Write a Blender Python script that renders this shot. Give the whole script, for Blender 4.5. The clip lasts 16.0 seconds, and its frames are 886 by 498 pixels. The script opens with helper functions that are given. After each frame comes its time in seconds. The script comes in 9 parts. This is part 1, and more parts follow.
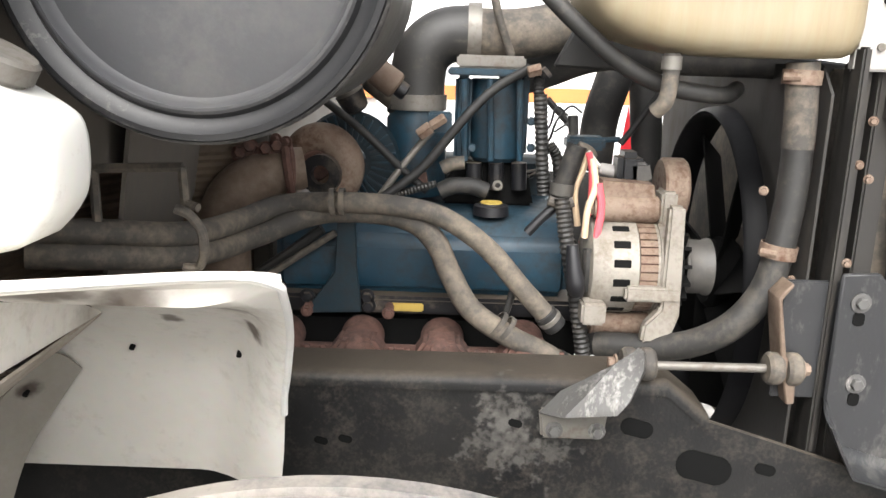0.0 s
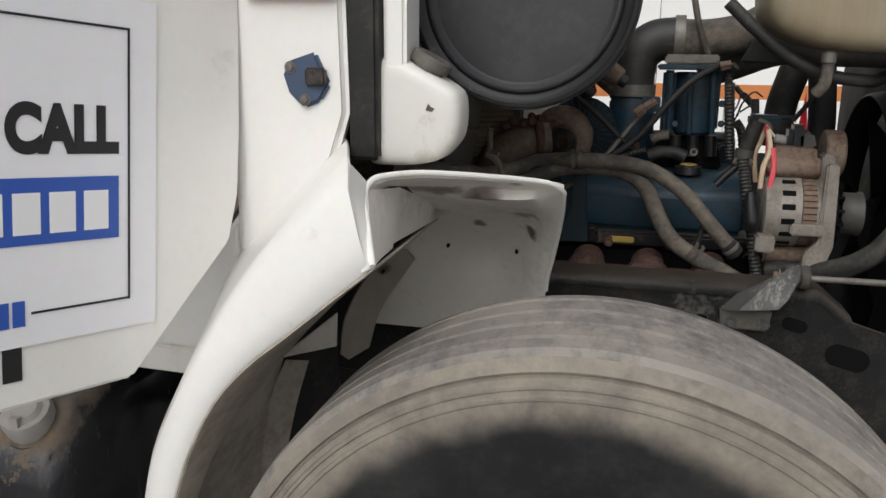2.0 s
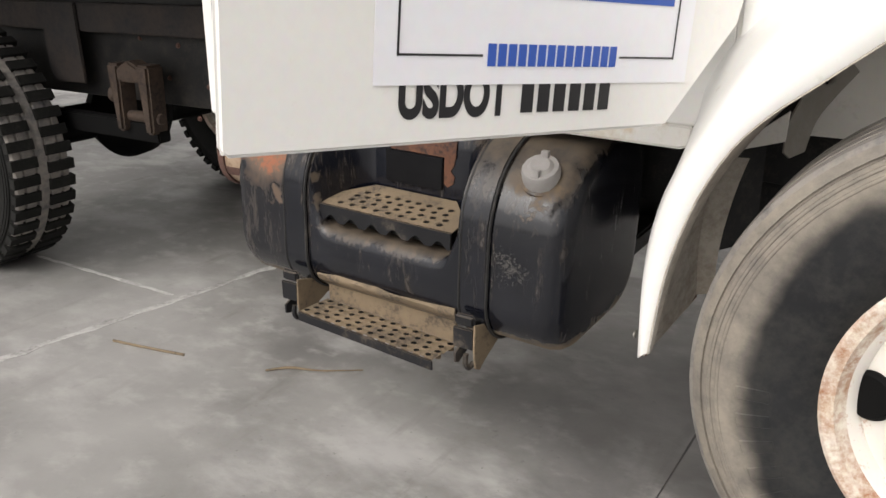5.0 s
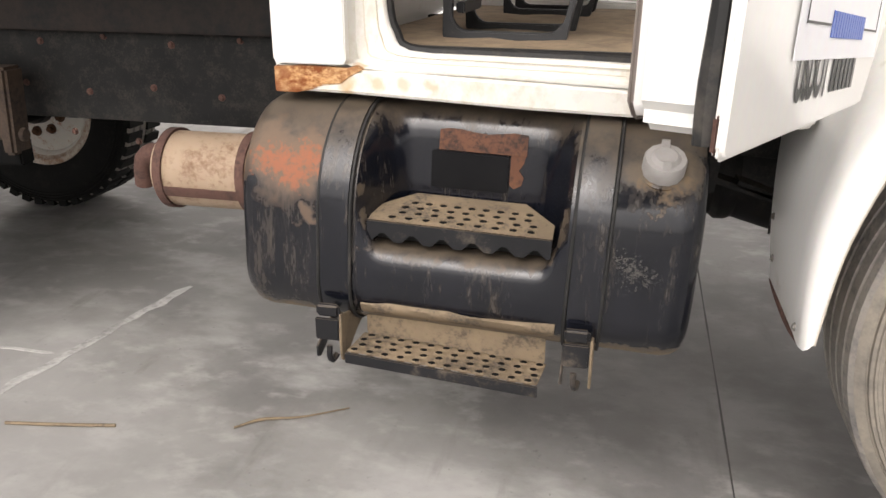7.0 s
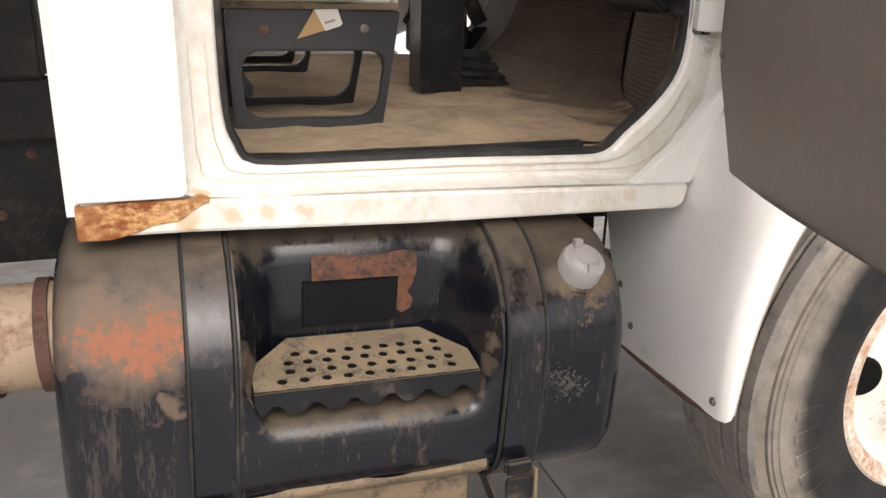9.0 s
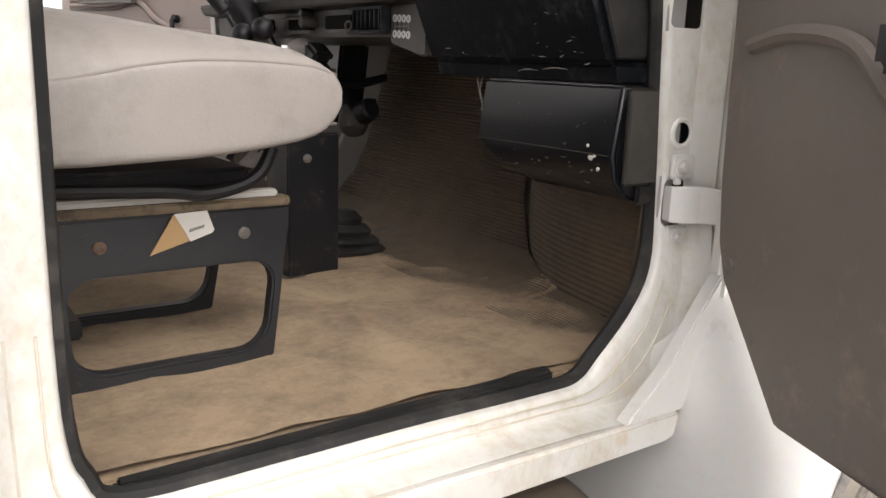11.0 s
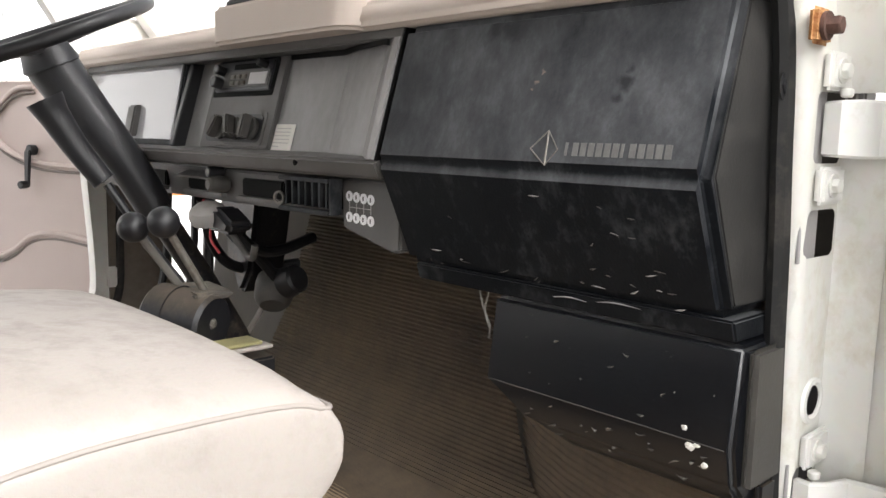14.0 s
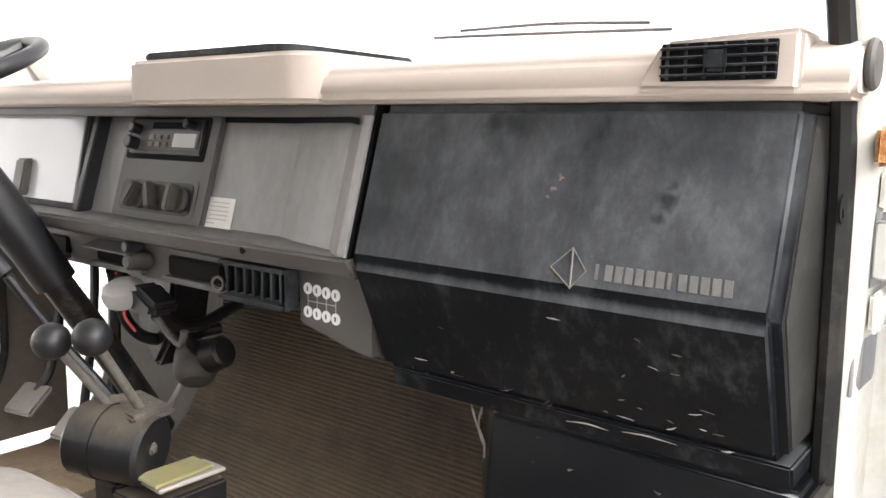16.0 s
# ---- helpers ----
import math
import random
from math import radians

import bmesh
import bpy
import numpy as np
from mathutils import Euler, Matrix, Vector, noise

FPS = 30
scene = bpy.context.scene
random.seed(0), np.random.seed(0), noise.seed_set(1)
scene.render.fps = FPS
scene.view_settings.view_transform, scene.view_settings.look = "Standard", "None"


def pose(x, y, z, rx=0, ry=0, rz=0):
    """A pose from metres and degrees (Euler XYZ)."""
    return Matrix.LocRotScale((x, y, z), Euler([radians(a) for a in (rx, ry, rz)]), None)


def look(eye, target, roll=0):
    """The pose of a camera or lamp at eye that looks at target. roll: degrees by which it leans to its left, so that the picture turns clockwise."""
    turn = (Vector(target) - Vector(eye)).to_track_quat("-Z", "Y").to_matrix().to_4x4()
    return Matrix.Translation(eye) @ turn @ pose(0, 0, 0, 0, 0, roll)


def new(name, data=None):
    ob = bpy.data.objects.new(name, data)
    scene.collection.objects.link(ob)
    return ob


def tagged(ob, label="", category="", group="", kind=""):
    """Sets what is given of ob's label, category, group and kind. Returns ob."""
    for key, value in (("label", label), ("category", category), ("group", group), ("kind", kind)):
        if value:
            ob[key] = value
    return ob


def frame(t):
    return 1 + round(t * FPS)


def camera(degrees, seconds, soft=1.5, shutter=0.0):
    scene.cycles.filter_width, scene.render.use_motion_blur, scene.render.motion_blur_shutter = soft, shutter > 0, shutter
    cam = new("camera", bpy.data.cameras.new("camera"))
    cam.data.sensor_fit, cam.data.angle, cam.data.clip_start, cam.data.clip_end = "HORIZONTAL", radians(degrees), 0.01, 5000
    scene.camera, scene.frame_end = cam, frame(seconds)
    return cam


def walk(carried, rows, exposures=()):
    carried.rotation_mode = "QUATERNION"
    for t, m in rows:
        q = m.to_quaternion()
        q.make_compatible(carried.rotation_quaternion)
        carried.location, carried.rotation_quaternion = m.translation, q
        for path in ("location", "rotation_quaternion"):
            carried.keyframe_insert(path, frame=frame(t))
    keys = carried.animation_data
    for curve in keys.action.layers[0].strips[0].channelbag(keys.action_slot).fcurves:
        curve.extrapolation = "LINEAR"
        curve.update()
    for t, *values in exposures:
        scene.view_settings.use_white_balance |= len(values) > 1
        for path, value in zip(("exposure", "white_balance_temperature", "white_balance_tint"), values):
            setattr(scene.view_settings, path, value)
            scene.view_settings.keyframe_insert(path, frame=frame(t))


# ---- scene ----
cam = camera(57.7, 16.0)
PATH = [
    (0, (-0.0636, 0.1100, 1.4751), (-0.0851, 2.0534, 1.0034), 1.69),
    (0.5, (-0.0652, -0.0374, 1.4852), (-0.1347, 1.9058, 1.0168), 1.43),
    (1, (-0.0778, -0.2237, 1.4952), (-0.2563, 1.7114, 1.0224), 1.32),
    (1.5, (-0.0835, -0.3680, 1.5024), (-0.4025, 1.5481, 1.0263), 1.04),
    (2, (-0.1045, -0.4562, 1.4773), (-0.5680, 1.4296, 0.9992), 0.56),
    (2.5, (-0.1087, -0.5019, 1.4354), (-0.7214, 1.3399, 0.9532), 0.19),
    (3, (-0.1049, -0.5534, 1.3953), (-0.8772, 1.2258, 0.9076), -0.06),
    (3.5, (-0.1048, -0.6103, 1.3690), (-1.0675, 1.0672, 0.8602), -0.39),
    (4, (-0.1471, -0.6791, 1.3436), (-1.1792, 0.9416, 0.7887), -0.61),
    (4.5, (-0.2261, -0.8318, 1.3402), (-1.2633, 0.7592, 0.7132), -0.69),
    (5, (-0.3360, -0.9411, 1.3252), (-1.3610, 0.6296, 0.6307), -0.88),
    (5.2, (-0.4041, -0.9612, 1.3162), (-1.4121, 0.6120, 0.6028), -0.79),
    (7.3, (-1.2682, -1.0128, 1.2644), (-1.5374, 0.8475, 0.5812), 0.30),
    (7.5, (-1.3380, -0.9567, 1.2624), (-1.5014, 0.9188, 0.5872), 0.30),
    (8, (-1.5080, -0.8455, 1.3102), (-1.3974, 1.0296, 0.6236), 0.86),
    (8.5, (-1.6679, -0.7459, 1.3537), (-1.2894, 1.0918, 0.6614), 1.24),
    (9, (-1.7842, -0.6374, 1.3972), (-1.1542, 1.1364, 0.7214), 1.54),
    (9.5, (-1.8357, -0.4594, 1.4191), (-1.0461, 1.2663, 0.7877), 1.74),
    (10, (-1.8402, -0.2925, 1.4544), (-0.9037, 1.3792, 0.8814), 1.85),
    (10.2, (-1.8320, -0.2512, 1.4753), (-0.8533, 1.4015, 0.9177), 1.92),
    (12.3, (-1.7692, 0.2281, 1.6113), (-0.4987, 1.7325, 1.2613), 1.28),
    (12.5, (-1.7453, 0.2678, 1.6287), (-0.4642, 1.7637, 1.2804), 1.25),
    (13, (-1.6953, 0.3572, 1.6610), (-0.3867, 1.8335, 1.3324), 1.23),
    (13.5, (-1.6570, 0.4183, 1.6887), (-0.3212, 1.8749, 1.3826), 1.24),
    (14, (-1.6367, 0.4537, 1.7216), (-0.2676, 1.8806, 1.4223), 1.16),
    (14.5, (-1.6390, 0.5023, 1.7453), (-0.2264, 1.8862, 1.4461), 1.16),
    (15, (-1.6317, 0.5638, 1.7782), (-0.1700, 1.8955, 1.4781), 1.22),
    (15.5, (-1.6213, 0.6190, 1.8150), (-0.1001, 1.8809, 1.5094), 1.17),
    (16, (-1.6202, 0.6650, 1.8437), (-0.0509, 1.8654, 1.5334), 1.13),
]
LIGHT = [(0, 1.72, 6600, 10), (0.5, 1.37, 6600, 10), (1, 0.67, 6600, 10), (1.5, 0.12, 6500, 10), (2, -0.23, 6500, 10), (2.5, 0.09, 6500, 10), (3.5, 0.27, 6550, 10), (4.5, 0.37, 6650, 11), (5.2, 0.34, 6750, 12),
         (7.3, 0.62, 6850, 14), (8.5, 0.57, 6900, 15), (9, 0.52, 6900, 15), (9.5, 0.22, 6850, 14), (10.2, 0.32, 6750, 14), (12.3, 1.22, 6600, 11), (13, 1.32, 6500, 10), (14.5, 1.75, 6500, 10), (16, 2.05, 6500, 10)]
walk(cam, [(t, look(eye, target, roll)) for t, eye, target, roll in PATH], LIGHT)


# ---------------------------------------------------------------- world and light
world = bpy.data.worlds.new("overcast")
scene.world = world
world.use_nodes = True
wn, wl = world.node_tree.nodes, world.node_tree.links
sky = wn.new("ShaderNodeTexSky")
sky.sky_type, sky.sun_disc = "NISHITA", False
sky.sun_elevation, sky.sun_rotation = radians(46), radians(185)
sky.air_density, sky.dust_density = 1.0, 4.0
grey = wn.new("ShaderNodeHueSaturation")
grey.inputs["Saturation"].default_value = 0.12
wl.new(sky.outputs[0], grey.inputs["Color"])
wl.new(grey.outputs[0], wn["Background"].inputs["Color"])
wn["Background"].inputs["Strength"].default_value = 0.15

sun_data = bpy.data.lights.new("sun", "SUN")
sun_data.energy, sun_data.angle, sun_data.color = 1.36, radians(55), (1.0, 0.98, 0.955)
sun = new("sun", sun_data)
sun.matrix_world = look((-1.3, -6.4, 8.2), (-0.6, 0.8, 0.8))


# ---------------------------------------------------------------- materials
def surf(name, col, col2=None, rough=0.5, metal=0.0, scale=6.0, fine=90.0, bump=0.15, dirt=None, dirt_amount=0.0,
         dirt_scale=5.0, spec=0.5, stretch=(1, 1, 1), coat=0.0, edge=0.08, settle_lit=None):
    """A surface with two scales of grain, and patches of dirt or wear of another colour."""
    m = bpy.data.materials.new(name)
    m.use_nodes = True
    n, l = m.node_tree.nodes, m.node_tree.links
    b = n["Principled BSDF"]
    b.inputs["Metallic"].default_value = metal
    b.inputs["Specular IOR Level"].default_value = spec
    b.inputs["Coat Weight"].default_value = coat
    tc = n.new("ShaderNodeTexCoord")
    mp = n.new("ShaderNodeMapping")
    mp.inputs["Scale"].default_value = stretch
    l.new(tc.outputs["Object"], mp.inputs["Vector"])

    def noise_at(s, detail, rough_=0.6):
        t = n.new("ShaderNodeTexNoise")
        t.inputs["Scale"].default_value, t.inputs["Detail"].default_value, t.inputs["Roughness"].default_value = s, detail, rough_
        l.new(mp.outputs[0], t.inputs["Vector"])
        return t

    big, small = noise_at(scale, 4), noise_at(fine, 3)
    ramp = n.new("ShaderNodeMapRange")
    ramp.inputs["From Min"].default_value, ramp.inputs["From Max"].default_value = 0.3, 0.7
    l.new(big.outputs["Fac"], ramp.inputs["Value"])
    mix = n.new("ShaderNodeMix")
    mix.data_type = "RGBA"
    c2 = col2 or tuple(c * 0.8 for c in col)
    mix.inputs[6].default_value, mix.inputs[7].default_value = (*col, 1), (*c2, 1)
    l.new(ramp.outputs[0], mix.inputs[0])
    out = mix.outputs[2]
    if dirt:
        d0, d1 = noise_at(dirt_scale, 9, 0.72), noise_at(dirt_scale * 7, 6, 0.7)
        d = n.new("ShaderNodeMix")
        d.inputs[0].default_value = 0.38
        l.new(d0.outputs["Fac"], d.inputs[2])
        l.new(d1.outputs["Fac"], d.inputs[3])
        dr = n.new("ShaderNodeMapRange")
        lo = 0.5 + (0.5 - dirt_amount) * 0.34
        dr.inputs["From Min"].default_value, dr.inputs["From Max"].default_value = lo - edge, lo + edge
        l.new(d.outputs[0], dr.inputs["Value"])
        dm = n.new("ShaderNodeMix")
        dm.data_type = "RGBA"
        dm.inputs[7].default_value = (*dirt, 1)
        l.new(dr.outputs[0], dm.inputs[0])
        l.new(out, dm.inputs[6])
        out = dm.outputs[2]
        rm = n.new("ShaderNodeMapRange")
        rm.inputs["To Min"].default_value, rm.inputs["To Max"].default_value = rough, min(0.95, rough + 0.35)
        l.new(dr.outputs[0], rm.inputs["Value"])
        l.new(rm.outputs[0], b.inputs["Roughness"])
        if metal:
            mm = n.new("ShaderNodeMapRange")
            mm.inputs["To Min"].default_value, mm.inputs["To Max"].default_value = metal, 0.0
            l.new(dr.outputs[0], mm.inputs["Value"])
            l.new(mm.outputs[0], b.inputs["Metallic"])
    else:
        rm = n.new("ShaderNodeMapRange")
        rm.inputs["To Min"].default_value, rm.inputs["To Max"].default_value = max(0.05, rough - 0.1), min(1, rough + 0.1)
        l.new(small.outputs["Fac"], rm.inputs["Value"])
        l.new(rm.outputs[0], b.inputs["Roughness"])
    if settle_lit:
        # dust on faces that look up, broken by the same noise; dash plastic: painted light too
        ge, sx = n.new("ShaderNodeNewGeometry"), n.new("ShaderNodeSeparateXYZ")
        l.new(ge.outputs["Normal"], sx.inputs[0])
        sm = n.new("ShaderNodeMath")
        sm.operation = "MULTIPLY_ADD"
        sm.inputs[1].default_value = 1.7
        lift = settle_lit[4] if len(settle_lit) > 4 else 0.0
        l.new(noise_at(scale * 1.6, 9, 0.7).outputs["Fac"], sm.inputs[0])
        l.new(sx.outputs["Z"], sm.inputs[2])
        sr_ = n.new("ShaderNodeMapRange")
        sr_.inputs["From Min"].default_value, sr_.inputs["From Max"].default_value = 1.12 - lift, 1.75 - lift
        sr_.inputs["To Max"].default_value = settle_lit[3]
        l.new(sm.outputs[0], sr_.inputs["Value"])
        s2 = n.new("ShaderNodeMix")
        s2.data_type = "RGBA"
        s2.inputs[7].default_value = (*settle_lit[:3], 1)
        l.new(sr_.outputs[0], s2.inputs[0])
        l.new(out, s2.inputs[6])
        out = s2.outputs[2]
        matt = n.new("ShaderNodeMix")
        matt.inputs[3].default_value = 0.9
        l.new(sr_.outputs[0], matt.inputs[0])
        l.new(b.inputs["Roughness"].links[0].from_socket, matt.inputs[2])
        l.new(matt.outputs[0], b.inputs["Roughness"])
    g = n.new("ShaderNodeMix")
    g.data_type, g.blend_type = "RGBA", "MULTIPLY"
    g.inputs[0].default_value = 0.25
    l.new(out, g.inputs[6])
    l.new(small.outputs["Color"], g.inputs[7])
    gg = n.new("ShaderNodeMix")
    gg.data_type = "RGBA"
    gg.inputs[0].default_value = 0.6
    l.new(g.outputs[2], gg.inputs[6])
    l.new(out, gg.inputs[7])
    l.new(gg.outputs[2], b.inputs["Base Color"])
    bp = n.new("ShaderNodeBump")
    bp.inputs["Strength"].default_value, bp.inputs["Distance"].default_value = bump, 0.004
    l.new(small.outputs["Fac"], bp.inputs["Height"])
    l.new(bp.outputs[0], b.inputs["Normal"])
    return m


def plain(name, col, rough=0.5, metal=0.0, alpha=1.0, trans=0.0):
    m = bpy.data.materials.new(name)
    m.use_nodes = True
    b = m.node_tree.nodes["Principled BSDF"]
    b.inputs["Base Color"].default_value = (*col, 1)
    b.inputs["Roughness"].default_value, b.inputs["Metallic"].default_value = rough, metal
    b.inputs["Transmission Weight"].default_value = trans
    return m


M_WHITE = surf("white_paint", (0.84, 0.83, 0.80), (0.81, 0.80, 0.76), 0.28, 0, 3, 60, 0.02, (0.55, 0.50, 0.42), 0.10, 3.0, coat=0.3)
M_SILL = surf("white_paint_stained", (0.80, 0.79, 0.75), (0.74, 0.72, 0.66), 0.3, 0, 4, 60, 0.03, (0.50, 0.41, 0.27), 0.15, 5.0, edge=0.14, stretch=(1.2, 1, 0.8), coat=0.2)
M_SILLRUST = surf("rusted_white_paint", (0.70, 0.48, 0.25), (0.58, 0.28, 0.09), 0.6, 0, 9, 80, 0.35, (0.20, 0.055, 0.012), 0.46, 11.0, edge=0.07, stretch=(1, 1, 1.6))
M_SPLASH = surf("dusty_white_panel", (0.8160, 0.7920, 0.7380), (0.7200, 0.6840, 0.6240), 0.5, 0, 4, 60, 0.05, (0.4800, 0.4320, 0.3720), 0.13, 7.0, edge=0.12)
def spotted(m, spots, col, warp=0.03, grain=45, matt=False):
    """Soft-edged smudges of another colour round given places, in the mesh's own axes."""
    n, l = m.node_tree.nodes, m.node_tree.links
    b = n["Principled BSDF"]
    out = b.inputs["Base Color"].links[0].from_socket
    tc, nz, ad = n.new("ShaderNodeTexCoord"), n.new("ShaderNodeTexNoise"), n.new("ShaderNodeVectorMath")
    nz.inputs["Scale"].default_value, nz.inputs["Detail"].default_value = grain, 8
    ad.operation = "MULTIPLY_ADD"
    ad.inputs[1].default_value = (warp, warp, warp)
    l.new(tc.outputs["Object"], nz.inputs["Vector"])
    l.new(nz.outputs["Color"], ad.inputs[0])
    l.new(tc.outputs["Object"], ad.inputs[2])
    for p, r, k in spots:
        di, mr, mx = n.new("ShaderNodeVectorMath"), n.new("ShaderNodeMapRange"), n.new("ShaderNodeMix")
        di.operation = "DISTANCE"
        di.inputs[1].default_value = (p[0] + warp / 2, p[1] + warp / 2, p[2] + warp / 2)
        l.new(ad.outputs[0], di.inputs[0])
        mr.interpolation_type = "SMOOTHSTEP"
        mr.inputs["From Min"].default_value, mr.inputs["From Max"].default_value = r * 0.5, r * 1.5
        mr.inputs["To Min"].default_value, mr.inputs["To Max"].default_value = k, 0
        l.new(di.outputs["Value"], mr.inputs["Value"])
        mx.data_type = "RGBA"
        mx.inputs[7].default_value = (*col, 1)
        l.new(mr.outputs[0], mx.inputs[0])
        l.new(out, mx.inputs[6])
        out = mx.outputs[2]
        if matt:
            ro = n.new("ShaderNodeMix")
            ro.inputs[3].default_value = 0.9
            l.new(mr.outputs[0], ro.inputs[0])
            l.new(b.inputs["Roughness"].links[0].from_socket, ro.inputs[2])
            l.new(ro.outputs[0], b.inputs["Roughness"])
    l.new(out, b.inputs["Base Color"])
    return m


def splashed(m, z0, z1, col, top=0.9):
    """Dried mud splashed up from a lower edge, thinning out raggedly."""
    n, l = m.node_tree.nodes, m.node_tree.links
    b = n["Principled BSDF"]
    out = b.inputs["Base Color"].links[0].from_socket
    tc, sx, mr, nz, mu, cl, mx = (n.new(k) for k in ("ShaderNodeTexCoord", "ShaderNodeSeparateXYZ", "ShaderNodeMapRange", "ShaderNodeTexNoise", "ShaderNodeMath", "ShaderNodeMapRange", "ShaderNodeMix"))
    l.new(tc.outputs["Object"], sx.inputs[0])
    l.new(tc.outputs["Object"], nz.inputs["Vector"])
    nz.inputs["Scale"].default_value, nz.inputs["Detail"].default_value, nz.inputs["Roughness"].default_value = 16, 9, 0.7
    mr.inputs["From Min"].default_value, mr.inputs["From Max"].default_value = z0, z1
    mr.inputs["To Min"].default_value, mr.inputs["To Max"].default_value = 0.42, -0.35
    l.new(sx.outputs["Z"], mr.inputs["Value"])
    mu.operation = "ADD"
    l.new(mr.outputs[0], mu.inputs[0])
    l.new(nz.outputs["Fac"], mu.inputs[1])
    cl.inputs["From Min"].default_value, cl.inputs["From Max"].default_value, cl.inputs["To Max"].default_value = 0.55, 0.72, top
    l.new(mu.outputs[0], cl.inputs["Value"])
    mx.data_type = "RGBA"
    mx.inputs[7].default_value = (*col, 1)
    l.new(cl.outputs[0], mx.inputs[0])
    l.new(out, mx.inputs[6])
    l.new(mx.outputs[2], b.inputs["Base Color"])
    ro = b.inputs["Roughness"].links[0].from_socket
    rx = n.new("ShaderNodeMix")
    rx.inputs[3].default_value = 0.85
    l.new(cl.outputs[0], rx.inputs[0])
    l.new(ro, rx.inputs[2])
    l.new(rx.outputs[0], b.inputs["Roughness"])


spotted(M_SILL, [((-0.42, -1.055, 0.018), 0.020, 0.6), ((-0.42, -1.055, -0.004), 0.014, 0.5), ((-0.353, -1.055, 0.016), 0.013, 0.5), ((-0.294, -1.055, 0.020), 0.015, 0.5), ((-0.234, -1.055, 0.020), 0.012, 0.45), ((-0.40, -1.03, 0.05), 0.015, 0.7), ((0.41, -1.055, 0.004), 0.014, 0.35)], (0.52, 0.33, 0.13), 0.03, 40)
spotted(M_SILLRUST, [((-0.60, -1.05, -0.005), 0.035, 0.9), ((-0.54, -1.05, -0.006), 0.024, 0.85), ((-0.58, -1.05, 0.045), 0.02, 0.8), ((-0.42, -1.05, 0.05), 0.014, 0.7)], (0.20, 0.058, 0.012), 0.11, 26)
spotted(M_SPLASH, [((0.257, 0.184, 0.681), 0.026, 0.75), ((0.237, 0.190, 0.680), 0.016, 0.6), ((0.206, 0.417, 0.590), 0.013, 0.85), ((0.295, 0.355, 0.624), 0.016, 0.55), ((0.318, 0.345, 0.625), 0.014, 0.5), ((0.306, 0.41, 0.577), 0.014, 0.95), ((0.318, 0.415, 0.568), 0.010, 0.6), ((0.312, 0.174, 0.71), 0.012, 0.6),
                   ((0.189, 0.161, 0.694), 0.020, 0.75), ((0.160, 0.150, 0.695), 0.018, 0.65), ((0.215, 0.165, 0.693), 0.014, 0.6), ((0.125, 0.36, 0.61), 0.03, 0.35)], (0.10, 0.068, 0.05), 0.03, 45)
M_CREAM = surf("aged_cream_plastic", (0.2569, 0.2072, 0.1284), (0.2238, 0.1740, 0.1036), 0.35, 0, 3, 50, 0.05, (0.2900, 0.2569, 0.1823), 0.25, 5, edge=0.2, stretch=(3, 1, 0.3))
M_JUG = surf("white_poly_plastic", (0.72, 0.71, 0.67), (0.66, 0.65, 0.61), 0.4, 0, 4, 60, 0.05, (0.4, 0.35, 0.28), 0.1, 6)
M_BLUE = surf("engine_blue_paint", (0.0048, 0.0250, 0.0440), (0.0100, 0.0460, 0.0730), 0.46, 0, 9, 70, 0.12, (0.0215, 0.0195, 0.0185), 0.34, 9, edge=0.10, settle_lit=(0.04, 0.042, 0.04, 0.12), spec=0.4)
M_BLUEDK = surf("grimy_dark_blue_paint", (0.006, 0.018, 0.027), (0.010, 0.028, 0.040), 0.42, 0, 9, 90, 0.12, (0.020, 0.019, 0.018), 0.35, 12, edge=0.12, spec=0.3)
M_BLACKCL = surf("clean_black_paint", (0.004, 0.004, 0.005), (0.008, 0.008, 0.009), 0.5, 0, 8, 80, 0.05, spec=0.15)
M_BLUELT = surf("latch_blue_paint", (0.055, 0.085, 0.15), (0.045, 0.07, 0.12), 0.4, 0, 8, 80, 0.1)
M_BLACK = surf("black_paint_dusty", (0.007, 0.0075, 0.009), (0.014, 0.014, 0.016), 0.32, 0, 6, 80, 0.08, (0.13, 0.105, 0.08), 0.17, 6, settle_lit=(0.15, 0.12, 0.09, 0.5), spec=0.35)
M_RAIL = surf("frame_black_grimy", (0.009, 0.009, 0.0095), (0.019, 0.0185, 0.018), 0.42, 0, 7, 150, 0.12, (0.050, 0.044, 0.037), 0.22, 22, edge=0.10, settle_lit=(0.13, 0.105, 0.078, 0.30), spec=0.18)
M_TANK = surf("tank_black_gloss_dusty", (0.004, 0.005, 0.008), (0.010, 0.011, 0.016), 0.15, 0, 6, 110, 0.04, (0.080, 0.066, 0.052), 0.11, 9, edge=0.09, stretch=(2.6, 2.6, 0.5), settle_lit=(0.165, 0.126, 0.086, 0.55, -0.12), spec=0.5)
M_TANKRUST = surf("tank_rusting_paint", (0.006, 0.007, 0.010), (0.015, 0.015, 0.018), 0.20, 0, 6, 110, 0.06, (0.080, 0.066, 0.055), 0.20, 9, edge=0.09, stretch=(2.6, 2.6, 0.4), settle_lit=(0.150, 0.116, 0.082, 0.6, -0.05), spec=0.45)
M_TREADPL = surf("dusty_step_metal", (0.235, 0.175, 0.110), (0.160, 0.120, 0.078), 0.8, 0, 12, 120, 0.3, (0.055, 0.047, 0.039), 0.29, 14, edge=0.07)
